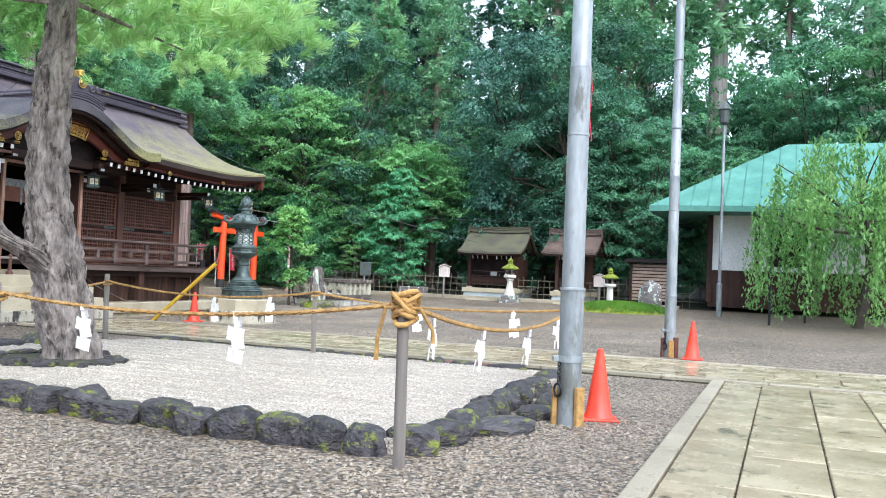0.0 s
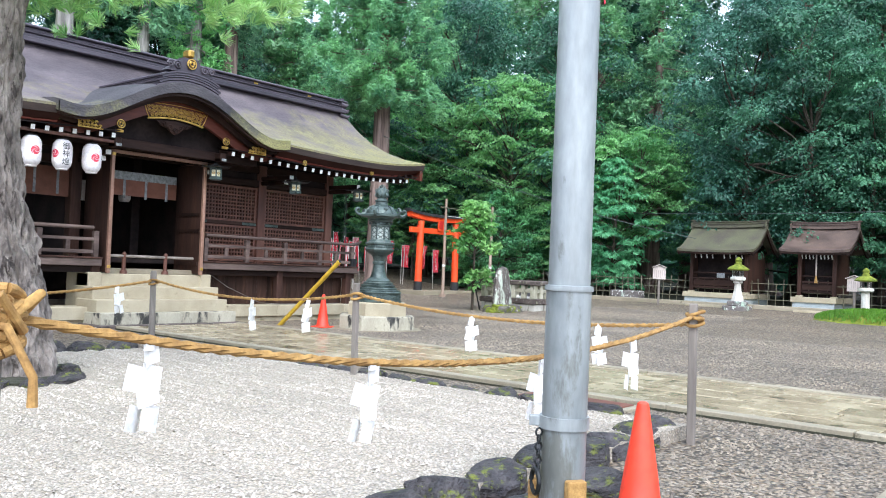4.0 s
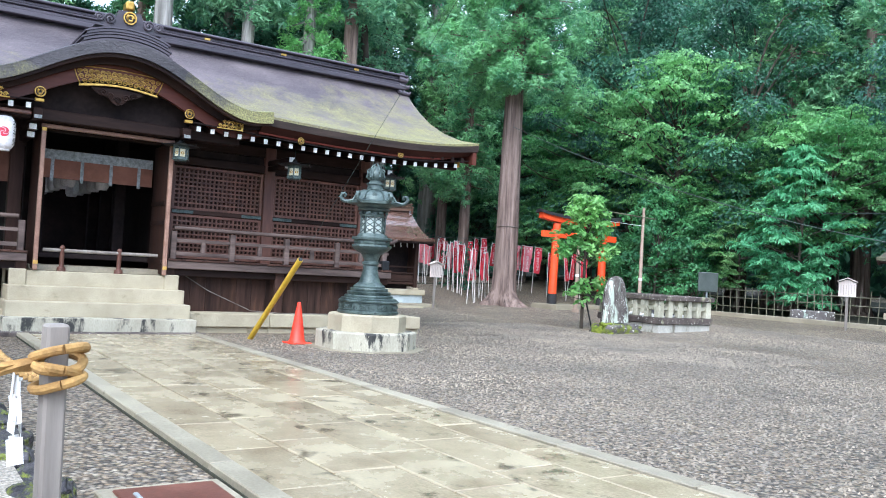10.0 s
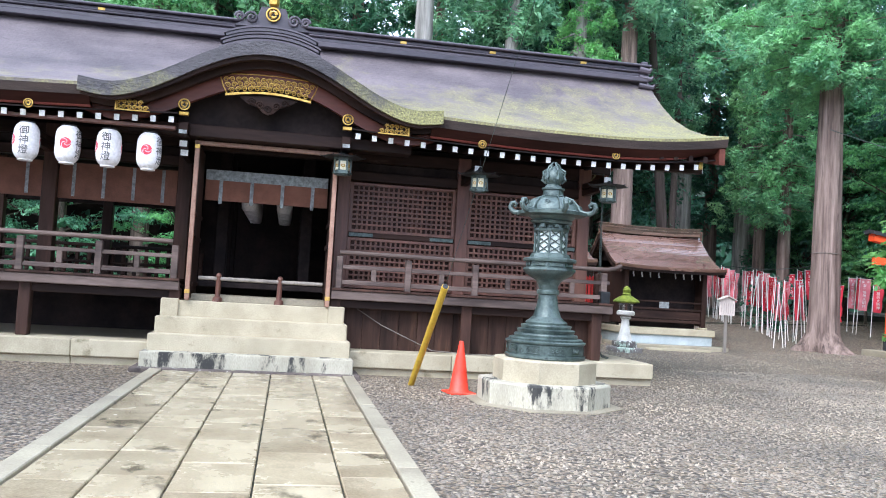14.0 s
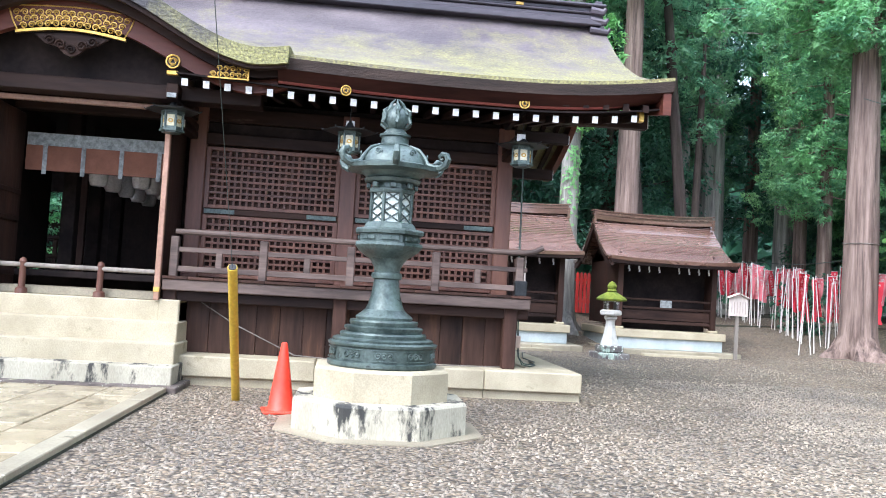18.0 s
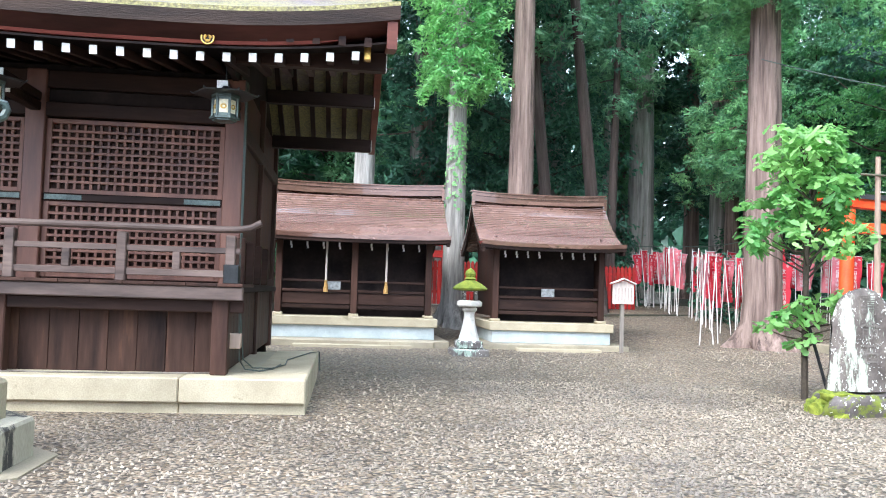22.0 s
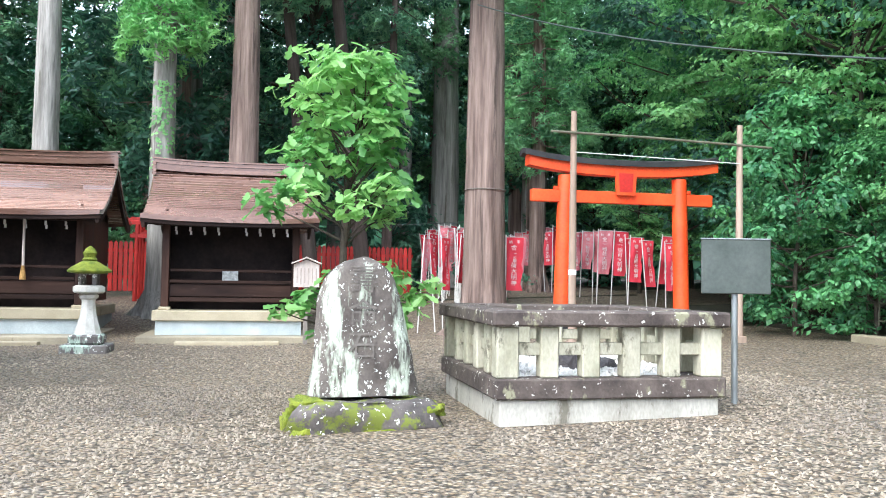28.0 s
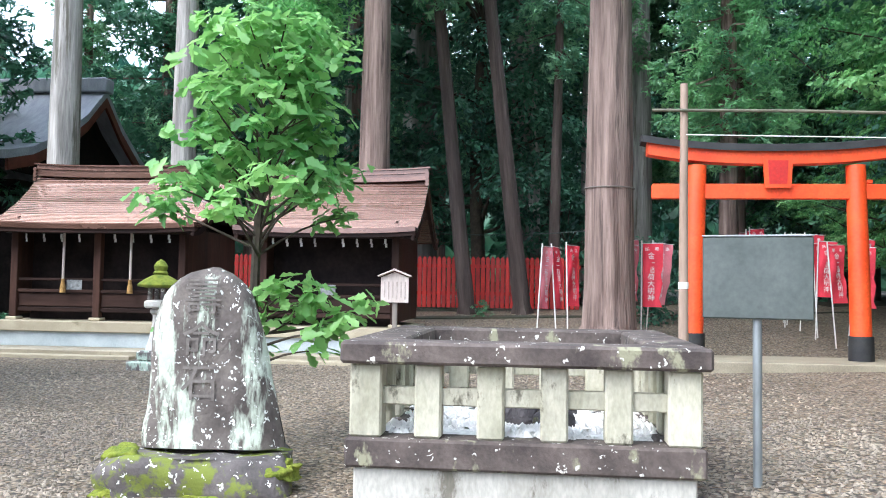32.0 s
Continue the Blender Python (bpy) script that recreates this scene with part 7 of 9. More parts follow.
s.tube([(-21.57, 30.3, 3.83), (-21.55, 32.2, 3.80), (-21.48, 34.35, 3.72)], 0.022, 8)
part("cross_bar", s, M_BAMBOO, top)
s = Shape()
s.tube([(-21.6, 30.73, 3.5), (-21.5, 33.77, 3.42)], 0.008, 5)
part("cord", s, M_WHITE, top, "thin white cord")

# ---- banners ----
def banner_meshes(seed, faded):
    rr = random.Random(seed)
    s = Shape()
    rows = []
    for i in range(9):
        z = -1.15 * i / 8
        rows.append([(0.03 * math.sin(i * 0.9 + seed + j) + 0.02 * math.sin(seed * 3 + j * 2.1), 0.02 + 0.36 * j / 4 * (1 - 0.25 * (i / 8) * rr.random()), z) for j in range(5)])
    s.sheet(rows, (0.004, 0, 0))
    cloth = s.mesh("cloth", M_BANNERPALE if faded else M_BANNER, 60)
    marks = []
    for k, ch in enumerate("金一稲荷大明神"):
        s = Shape()
        w = writing("character", ch, M_WHITE, 0.13)
        s.add([(0.045 + 0.02 * math.sin((q[2] - k * 0.1274) * 6), q[1] + 0.17, q[2] - k * 0.1274 - 0.16) for q in w.v], w.f)
        marks.append(s.mesh("character", M_WHITE, 0))
    heads = []
    for ch, yy in (("奉", 0.27), ("納", 0.10)):
        s = Shape()
        w = writing("votive_mark", ch, M_WHITE, 0.08)
        s.add([(0.045, q[1] + yy, q[2] - 0.06) for q in w.v], w.f)
        heads.append(s.mesh("votive_mark", M_WHITE, 0))
    pole = Shape().tube([(0, 0, 0), (0, 0, 2.15)], 0.014, 6).tube([(0, 0, 2.1), (0, 0.4, 2.1)], 0.008, 5).mesh("pole", M_BPOLE)
    return cloth, marks, heads, pole


BANNERS = [banner_meshes(i, i % 3 == 2) for i in range(6)]
rnd = random.Random(12)


def banner(x, y, turn, h=1.0, faded=None):
    k = rnd.randrange(6)
    cloth, marks, heads, pole = BANNERS[k]
    top = thing("banner", "red votive banner with white characters on a white pole" if k % 3 != 2 else "faded pink votive banner on a white pole", "banner", pose(x, y, rise(x, y) - 0.05, rnd.uniform(-5, 5), rnd.uniform(-6, 6), turn) @ Matrix.Scale(h, 4), "votive banners")
    part("pole", pole, None, top)
    c = part("cloth", cloth, None, top, m=pose(0, 0, 2.09))
    for mark in marks:
        part("character", mark, None, c, "white character")
    for head in heads:
        part("votive_mark", head, None, c, "small white character")


for i in range(54):
    x = -25.7 - 11.0 * i / 53 + rnd.uniform(-0.15, 0.15)
    banner(x, 30.15 + 0.085 * (-25.7 - x) + rnd.uniform(-0.3, 0.3), rnd.uniform(15, 70), rnd.uniform(0.9, 1.02))
for i in range(24):
    banner(-25.2 - 0.55 * i + rnd.uniform(-0.3, 0.3), 34.2 + rnd.uniform(-0.3, 0.3), rnd.uniform(-25, 25), rnd.uniform(0.88, 1.0))
for x, y, a in ((-25.4, 28.75, 62), (-25.5, 29.15, 60), (-25.7, 29.35, 55), (-25.35, 30.62, -8), (-25.9, 30.75, 5)):
    banner(x, y, a, 0.98)

# ---- red board fence and little torii row behind the shrines ----
fence = thing("red_fence", "dark red painted board fence behind the shrines", "fence")
bd = Shape().box(-0.012, 0.012, -0.055, 0.055, 0, 1.35, 0.006).prism([(-0.055, 1.35), (0.055, 1.35), (0, 1.42)], "x", -0.012, 0.012).mesh("board", M_REDFENCE)
y = 20.0
while y < 29.9:
    part("board", bd, None, fence, m=pose(-33.2, y, rise(-33.2, 25) + 0.1))
    y += 0.135
for z in (0.45, 1.2):
    s = Shape()
    s.box(-33.28, -33.215, 19.9, 29.95, z + rise(-33.2, 25), z + 0.09 + rise(-33.2, 25), 0.008)
    part("rail", s, M_REDFENCE, fence)


def little_torii(x, y, h):
    top = thing("little_torii", "small dark red torii in a row behind the shrines", "torii gate", pose(x, y, rise(x, y)), "row of small torii")
    for sg in (1, -1):
        s = Shape()
        s.tube([(0, sg * 0.55, 0), (0, sg * 0.52, h)], 0.06, 10)
        part("pillar", s, M_REDFENCE, top)
    for z, w in ((h - 0.35, 0.7), (h, 0.85)):
        s = Shape()
        s.box(-0.05, 0.05, -w, w, z, z + 0.11, 0.01)
        part("lintel", s, M_REDFENCE, top)


for k in range(3):
    little_torii(-31.3 - 0.5 * k, 22.85, 2.0 + 0.03 * k)

# ---- stele ----
top = thing("inscribed_stele", "grey rounded stele with white lichen on a mossy base stone", "stone monument", pose(-15.68, 26.56, rise(-15.7, 26.5), 0, 0, 4))
bm = bmesh.new()
bmesh.ops.create_grid(bm, x_segments=22, y_segments=30, size=0.5)
out = []
for v in bm.verts:
    u, w = v.co.x * 2, v.co.y + 0.5
    ws = (0, 0.2, 0.35, 0.68, 0.85, 0.92, 0.97, 1)
    half = np.interp(w, ws, (0.51, 0.46, 0.42, 0.335, 0.26, 0.19, 0.11, 0.02)) if u > 0 else np.interp(w, ws, (0.49, 0.46, 0.445, 0.425, 0.36, 0.28, 0.17, 0.02))
    half *= 1 + 0.04 * noise.noise(Vector((w * 5, u, 3)))
    y = u * half
    x = 0.17 * max(0, 1 - abs(u) ** 6) ** 0.6 * (1 - 0.25 * w) * (1 if w < 0.9 else max(0.1, 1 - ((w - 0.9) / 0.1) ** 2) ** 0.5) + 0.022 * noise.noise(Vector((y * 4, w * 5, 1))) + 0.012 * noise.noise(Vector((y * 13, w * 15, 5)))
    v.co = (x, y, 0.27 + 1.22 * w)
geo = bmesh.ops.duplicate(bm, geom=bm.verts[:] + bm.edges[:] + bm.faces[:])
for g in geo["geom"]:
    if isinstance(g, bmesh.types.BMVert):
        g.co.x = -0.8 * g.co.x
bmesh.ops.remove_doubles(bm, verts=bm.verts, dist=0.004)
bmesh.ops.recalc_face_normals(bm, faces=bm.faces)
me = bpy.data.meshes.new("slab")
bm.to_mesh(me)
bm.free()
me.materials.append(M_STELE)
me.polygons.foreach_set("use_smooth", [True] * len(me.polygons))
part("slab", me, None, top)
ins = Shape()
for ch, zz in (("壽", 1.28), ("命", 0.98), ("石", 0.70)):
    w = writing("inscription", ch, None, 0.27)
    ins.add([(0.186 - 0.036 * (zz - 0.3), q[1] - 0.04, q[2] + zz + 0.14) for q in w.v], w.f)
part("inscription", ins, M_CARVE, top, "carved characters")
base = rock(21, 0.92, 1.42, 0.46, 4, 0.35, 6)
for v in base.vertices:
    v.co.z = min(v.co.z, 0.275 + 0.03 * noise.noise(v.co * 5) + 0.05 * v.co.x) - 0.04
base.materials.append(M_BASEMOSS)
part("base_stone", base, None, top, "rough flat base stone")
for k, (dx, dy, dz, sx, sy, sz) in enumerate(((0.18, -0.50, 0.14, 0.36, 0.30, 0.13), (0.34, -0.50, -0.03, 0.16, 0.36, 0.10), (0.28, 0.56, 0.12, 0.22, 0.22, 0.11), (0.40, 0.2, -0.03, 0.12, 0.5, 0.06), (0.02, -0.62, -0.03, 0.36, 0.2, 0.2))):
    mo = rock(31 + k, sx, sy, sz, 4, 0.9)
    mo.materials.append(M_MOSS)
    part("moss_patch", mo, None, top, "yellow-green moss", pose(dx, dy, dz))

# ---- stone fence round a well of white pebbles ----
FX0, FX1, FY0, FY1 = -17.4, -15.1, 27.62, 29.77
FZ = rise(-15.8, 28.6) - 0.03
top = thing("stone_balustrade", "square weathered stone balustrade with dark cap enclosing white pebbles", "stone fence", pose(0, 0, FZ))
def ring(name, inset, w, z0, z1, mat, b=0.015, label=""):
    a0, a1, b0, b1 = FX0 + inset, FX1 - inset, FY0 + inset, FY1 - inset
    for x0, x1, y0, y1 in ((a1 - w, a1, b0, b1), (a0, a0 + w, b0, b1), (a0 + w + 0.003, a1 - w - 0.003, b0, b0 + w), (a0 + w + 0.003, a1 - w - 0.003, b1 - w, b1)):
        s = Shape()
        s.box(x0, x1, y0, y1, z0, z1, b)
        part(name, s, mat, top, label)


ring("footing", 0.05, 0.2, -0.3, 0.23, M_FOOTING, 0.012, "pale footing stone")
ring("sill_beam", 0.0, 0.26, 0.232, 0.41, M_FENCECAP, 0.015, "dark lichened sill beam")
ring("cap_beam", -0.03, 0.34, 0.86, 0.995, M_FENCECAP, 0.018, "dark cap beam spotted with lichen")
ring("mid_rail", 0.09, 0.08, 0.605, 0.715, M_FENCESTONE, 0.008)
for side in range(4):
    for k in range(6):
        t = k / 5
        if side < 2:
            x, y = (FX1 - 0.13, FX0 + 0.13)[side], FY0 + 0.12 + (FY1 - FY0 - 0.24) * t
        else:
            if k in (0, 5):
                continue
            x, y = FX0 + 0.12 + (FX1 - FX0 - 0.24) * t, (FY0 + 0.13, FY1 - 0.13)[side - 2]
        s = Shape()
        w = 0.1 if k in (0, 5) else 0.083
        s.box(x - w * 0.9, x + w * 0.9, y - w, y + w, 0.41, 0.86, 0.014)
        part("baluster", s, M_FENCESTONE, top)
s = Shape()
s.box(FX0 + 0.2, FX1 - 0.2, FY0 + 0.2, FY1 - 0.2, -0.2, 0.39)
part("pebble_bed", s, M_BRIGHTPEB, top)
rr = np.random.RandomState(5)
def pebbles(n, x0, x1, y0, y1, zf, size, name, mat, keep=None):
    """Many small stones as one mesh."""
    x, y = rr.uniform(x0, x1, n), rr.uniform(y0, y1, n)
    if keep is not None:
        k = keep(x, y)
        x, y = x[k], y[k]
        n = len(x)
    z = zf(x, y)
    sz = rr.uniform(0.6, 1.3, n) * size
    base = np.array([(1, 0, -0.25), (0, 1, -0.25), (-1, 0, -0.25), (0, -1, -0.25), (0, 0, 0.6)], np.float32)
    faces = np.array([(0, 1, 4), (1, 2, 4), (2, 3, 4), (3, 0, 4)])
    a = rr.uniform(0, 6.283, n)
    st = rr.uniform(0.65, 1.25, (n, 5, 1))
    tilt = rr.uniform(-0.5, 0.5, (n, 2))
    p = base[None] * st * sz[:, None, None]
    c, s_ = np.cos(a)[:, None], np.sin(a)[:, None]
    px = p[:, :, 0] * c - p[:, :, 1] * s_ * 0.8
    py = p[:, :, 0] * s_ + p[:, :, 1] * c * 0.8
    pz = p[:, :, 2] + px * tilt[:, :1] + py * tilt[:, 1:]
    vs = np.stack([px + x[:, None], py + y[:, None], pz + z[:, None]], 2).reshape(-1, 3)
    fs = (faces[None] + (np.arange(n) * 5)[:, None, None]).reshape(-1, 3)
    return raw_mesh(name, vs, fs, mat)


ob = part("white_gravel", pebbles(2600, FX0 + 0.22, FX1 - 0.22, FY0 + 0.22, FY1 - 0.22, lambda x, y: 0.40 + 0.05 * np.sin(x * 7) * np.cos(y * 6), 0.045, "white_pebbles", M_BRIGHTPEB), None, top)
ob["kind"] = "stuff"
for x, y, sc in ((-16.1, 28.6, 0.3), (-16.4, 28.9, 0.26), (-15.9, 28.9, 0.22)):
    rk = rock(int(x * -10), sc * 1.3, sc * 1.5, sc, 2, 0.25)
    rk.materials.append(M_BOULDER)
    part("inner_stone", rk, None, top, "dark stone among the pebbles", pose(x, y, 0.30))

# ---- information board ----
top = thing("information_board", "plain grey-green board on a single steel post", "sign board", pose(-15.68, 30.19, rise(-15.7, 30.2), 0, 0, -14))
s = Shape()
s.tube([(0, 0, -0.2), (0, 0, 1.1)], 0.03, 12)
part("post", s, M_STEEL, top)
s = Shape()
s.box(0.03, 0.055, -0.335, 0.335, 1.07, 1.60, 0.008)
part("board", s, M_GREYBOARD, top)
s = Shape()
s.box(0.028, 0.06, -0.34, 0.34, 1.60, 1.612, 0.003)
part("trim", s, M_STEEL, top)
s = Shape()
s.box(-0.0, 0.03, -0.3, 0.3, 1.15, 1.19, 0.004)
part("bracket", s, M_STEEL, top)

# ---- far right: house, lamp, wood store, bamboo fence ----
house = thing("side_house", "white-walled house with a green hipped copper roof", "house", pose(1.9, 39.2, rise(2, 36) + 0.38))
s = Shape()
s.box(-4.8, 6.0, -3.2, 3.4, 1.3, 4.0)
part("upper_wall", s, M_WALL, house)
s = Shape()
s.box(-4.83, 6.03, -3.23, 3.43, -0.2, 1.3)
part("lower_wall", s, M_WOOD, house, "dark lower boarding")
for x in (-4.8, -3.0, -0.8, 1.6, 3.8, 6.0):
    s = Shape()
    s.box(x - 0.1, x + 0.1, -3.3, -3.1, 0, 4.0, 0.01)
    part("post", s, M_WOOD, house)
hip = [(-7.0, -5.2, 3.75), (8.2, -5.2, 3.75), (8.2, 5.4, 3.75), (-7.0, 5.4, 3.75), (-2.0, 0, 6.9), (3.4, 0, 6.9)]
s = Shape()
s.add(hip + [(p[0], p[1], p[2] - 0.22) for p in hip[:4]], [(0, 1, 5, 4), (1, 2, 5), (2, 3, 4, 5), (3, 0, 4), (0, 6, 7, 1), (1, 7, 8, 2), (2, 8, 9, 3), (3, 9, 6, 0), (6, 9, 8, 7)])
part("roof", s, M_GREENROOF, house, sharp=10)
for k in range(24):
    t = (k + 0.5) / 24
    p0 = Vector(hip[0]).lerp(Vector(hip[1]), t)
    q0 = Vector(hip[4]).lerp(Vector(hip[5]), min(1, max(0, (t * 15.2 - 5.0) / 5.4)))
    h = min(1, t * 15.2 / 5.0, (1 - t) * 15.2 / 4.8)
    q = p0 + (Vector((p0.x, 0, 6.9)) - p0) * h
    s = Shape()
    s.tube([p0 + Vector((0, 0, 0.01)), q + Vector((0, 0, 0.01))], 0.025, 5)
    part("roof_batten", s, M_GREENROOF, house)
win = part("window", Shape().box(-2.6, -1.2, -3.26, -3.2, 1.5, 3.2, 0.01), M_DARK, house)
part("window_frame", Shape().box(-1.93, -1.87, -3.3, -3.26, 1.5, 3.2, 0.005).box(-2.6, -1.2, -3.3, -3.26, 2.3, 2.36, 0.005), M_WOOD, win)

lamp = thing("street_lamp", "grey steel lamp post with a small lantern head", "street lamp", pose(-2.3, 33.2, rise(-3, 33)))
s = Shape()
s.lathe([(0.10, -0.2), (0.10, 1.2), (0.06, 1.25), (0.05, 7.2)], 12)
part("post", s, M_STEEL, lamp)
s = Shape()
s.lathe([(0.07, 7.2), (0.16, 7.3), (0.2, 7.75), (0.26, 7.8), (0.1, 8.05), (0.02, 8.1)], 8)
part("lantern_head", s, M_GREYBOARD, lamp)

store = thing("slatted_store", "small slatted brown wooden store with a dark roof", "wood store", pose(-5.2, 36.2, rise(-5, 36)))
for z in np.arange(0.3, 1.75, 0.14):
    s = Shape()
    s.box(-0.8, 0.8, -0.52, -0.48, z, z + 0.1, 0.006)
    part("slat", s, M_POLEWOOD, store)
for x in (-0.8, 0.8):
    for y in (-0.5, 0.5):
        s = Shape()
        s.box(x - 0.05, x + 0.05, y - 0.05, y + 0.05, -0.1, 1.9, 0.008)
        part("post", s, M_WOOD, store)
s = Shape()
s.sheet([[(x, y, 2.05 - 0.12 * abs(y)) for x in (-1.05, 1.05)] for y in (-0.9, 0, 0.8)], (0, 0, -0.07))
part("roof", s, M_DARK, store)
# solid near-black fill in place of the shade behind the slats
s = Shape()
s.box(-0.78, 0.78, -0.3, 0.5, 0.1, 1.8)
part("inner_dark", s, M_DARK, store)
rk = rock(77, 0.5, 0.9, 1.15, 3, 0.2)
rk.materials.append(M_LICHEN)
solo("standing_stone", rk, None, "grey rough standing stone near the mound", "stone", pose(-4.9, 33.8, rise(-5, 34), 0, 0, 80))
s = Shape()
s.box(-16.9, -15.6, 36.0, 36.6, 0, 0.75, 0.04)
solo("stone_block", s, M_LICHEN, "low grey stone block at the edge of the woods", "stone")

fence = thing("bamboo_fence", "low bamboo fence along the edge of the woods", "fence")
stick = Shape().tube([(0, 0, -0.1), (0, 0, 1.05)], 0.018, 6).mesh("upright", M_BAMBOO)
for x in np.arange(-22.0, -3.5, 0.30):
    y = 36.6 + 0.02 * (x + 12)
    part("upright", stick, None, fence, m=pose(x, y, rise(x, y), rnd.uniform(-3, 3), rnd.uniform(-4, 4), 0) @ Matrix.Diagonal((1, 1, rnd.uniform(0.85, 1.1), 1)))
for z in (0.3, 0.62, 0.9):
    s = Shape()
    s.tube([(-22, 36.4, z + rise(-22, 36.4)), (-12, 36.6, z + rise(-12, 36.6)), (-3.5, 36.77, z + rise(-3.5, 36.8))], 0.016, 6)
    part("rail", s, M_BAMBOO, fence)
s = Shape()
s.box(-21, -4, 35.55, 35.8, -0.1, 0.48, 0.02)
solo("woods_kerb", s, M_KERB, "dark stone kerb at the edge of the woods", "kerb", kind="structure")

# rear building glimpsed beyond the hall
rear = thing("rear_hall", "grey-roofed rear hall beyond the cedars", "shrine building", pose(-37.5, 8.6, 0.0))
s = Shape()
s.box(-4, 3, -6, 4.0, 0, 4.6)
part("body", s, M_DARK, rear)
prof = ((0.0, 8.2), (1.2, 7.1), (2.6, 6.2), (4.2, 5.5), (5.4, 5.2))
for sg in (1, -1):
    s = Shape()
    s.sheet([[(sg * d - 0.5, y, z) for y in np.linspace(-8, 5.0, 14)] for d, z in prof], (0, 0, -0.25))
    part("roof", s, M_GREYROOF, rear)
    s = Shape()
    s.sheet([[(sg * d - 0.5, 5.0 - q, z - 0.25) for d, z in prof] for q in (0, 0.1)], (0, 0, -0.35))
    part("bargeboard", s, M_BARGE, rear)
s = Shape()
s.box(-0.8, -0.2, -8, 5.1, 8.1, 8.6, 0.04)
part("ridge", s, M_GREYROOF, rear)
s = Shape()
s.prism([(-4.5, 4.8), (3.5, 4.8), (1.5, 6.6), (-0.5, 7.8), (-2.5, 6.6)], "y", 4.2, 4.1)
part("gable", s, M_DARK, rear)


# ---- trees ----
tr = np.random.RandomState(11)


def unit(v):
    return v / np.maximum(np.linalg.norm(v, axis=1, keepdims=True), 1e-6)


def blades(name, c, n, size, mat, aspect, along):
    """Needle sprays: one slim triangle each."""
    n = unit(n)
    u = along + 0.45 * tr.normal(size=c.shape)
    u = unit(u - n * (u * n).sum(1, keepdims=True))
    w = np.cross(n, u) * size[:, None] * aspect * 0.5
    p = c - u * size[:, None] * 0.4
    vs = np.stack([p + w, p - w, c + u * size[:, None] * 0.6], 1).reshape(-1, 3)
    return raw_mesh(name, vs, (np.arange(len(c)) * 3)[:, None] + np.array([[0, 1, 2]]), mat)


def leaves(name, c, n, size, mat, aspect=0.55, along=None, fold=0.25):
    """Pointed, lightly folded leaves: centres, facing ways, lengths."""
    N = len(c)
    n = unit(n)
    u = tr.normal(size=(N, 3)) if along is None else along + 0.45 * tr.normal(size=(N, 3))
    u = unit(u - n * (u * n).sum(1, keepdims=True))
    v = np.cross(n, u)
    s = size[:, None]
    p0, p2 = c - u * s * 0.5, c + u * s * 0.5
    w = v * s * aspect * 0.5
    lift = n * s * fold * 0.25
    vs = np.stack([p0, c + w - lift * 0 + lift, p2 - lift, c - w + lift], 1).reshape(-1, 3)
    i = (np.arange(N) * 4)[:, None]
    return raw_mesh(name, vs, i + np.array([[0, 1, 2, 3]]), mat)


def pad_cloud(pads, per, shell=0.55, up=0.8, droop=0.0):
    """Leaf places over flattened pads (x, y, z, radius, height): centres, ways they face, ways they point."""
    C, Nn, A = [], [], []
    for x, y, z, r, h in pads:
        k = max(6, int(per * r * r))
        d = unit(tr.normal(size=(k, 3)))
        q = shell + (1 - shell) * tr.uniform(size=(k, 1)) ** 0.5
        th = np.arctan2(d[:, 1:2], d[:, :1])
        f1, f2 = tr.uniform(0, 6.283, 2)
        p = d * q * np.array([r, r, h]) * (1 + 0.3 * np.sin(3 * th + f1) + 0.2 * np.sin(5 * th + f2))
        p[:, 2] += 0.12 * r * np.sin(4 * th[:, 0] + f2)
        p[:, 2] -= droop * (p[:, :2] ** 2).sum(1) / max(r, 0.1)
        C.append(p + np.array([x, y, z]))
        Nn.append(d * np.array([1, 1, 0.8]) + np.array([0, 0, up]) + 0.55 * tr.normal(size=(k, 3)))
        A.append(d * np.array([1, 1, 0.1]) - np.array([0, 0, 0.25 + droop]))
    return np.concatenate(C), np.concatenate(Nn), np.concatenate(A)


def plumes(pads, per):
    """Feathery cedar sprays: each bough carries rounded tufts, close-set with blades that stand out from them, dark gaps between."""
    C, Nn, A = [], [], []
    for x, y, z, r, h in pads:
        m = 7
        k = max(5, int(per * r * r / m))
        mid = unit(tr.normal(size=(m, 3)) + np.array([0, 0, 0.2])) * np.array([r, r, h]) * tr.uniform(0.45, 0.95, (m, 1))
        mid[:, 2] -= 0.3 * (mid[:, :2] ** 2).sum(1) / r
        for c0, q in zip(mid, tr.uniform(0.30, 0.52, m) * r):
            d = unit(tr.normal(size=(k, 3)) + np.array([0, 0, 0.35]))
            p = d * q * (0.55 + 0.45 * tr.uniform(size=(k, 1)) ** 0.5) * np.array([1, 1, 0.85])
            C.append(p + c0 + np.array([x, y, z]))
            a = unit(d * np.array([1, 1, 0.6]) + np.array([0, 0, 0.05]) + 0.3 * tr.normal(size=(k, 3)))
            A.append(a * 4)
            Nn.append(np.cross(a, tr.normal(size=(k, 3))) * 0.7 + 0.9 * d + np.array([0, 0, 0.45]))
    return np.concatenate(C), np.concatenate(Nn), np.concatenate(A)


def limb(s, p, q, r0, r1, bend=0.1, n=6, sides=7):
    p, q = Vector(p), Vector(q)
    l = (q - p).length
    o = Vector(tr.normal(size=3)) * bend * l
    s.tube([p.lerp(q, i / n) + o * math.sin(math.pi * i / n) for i in range(n + 1)], [r0 + (r1 - r0) * i / n for i in range(n + 1)], sides, False)


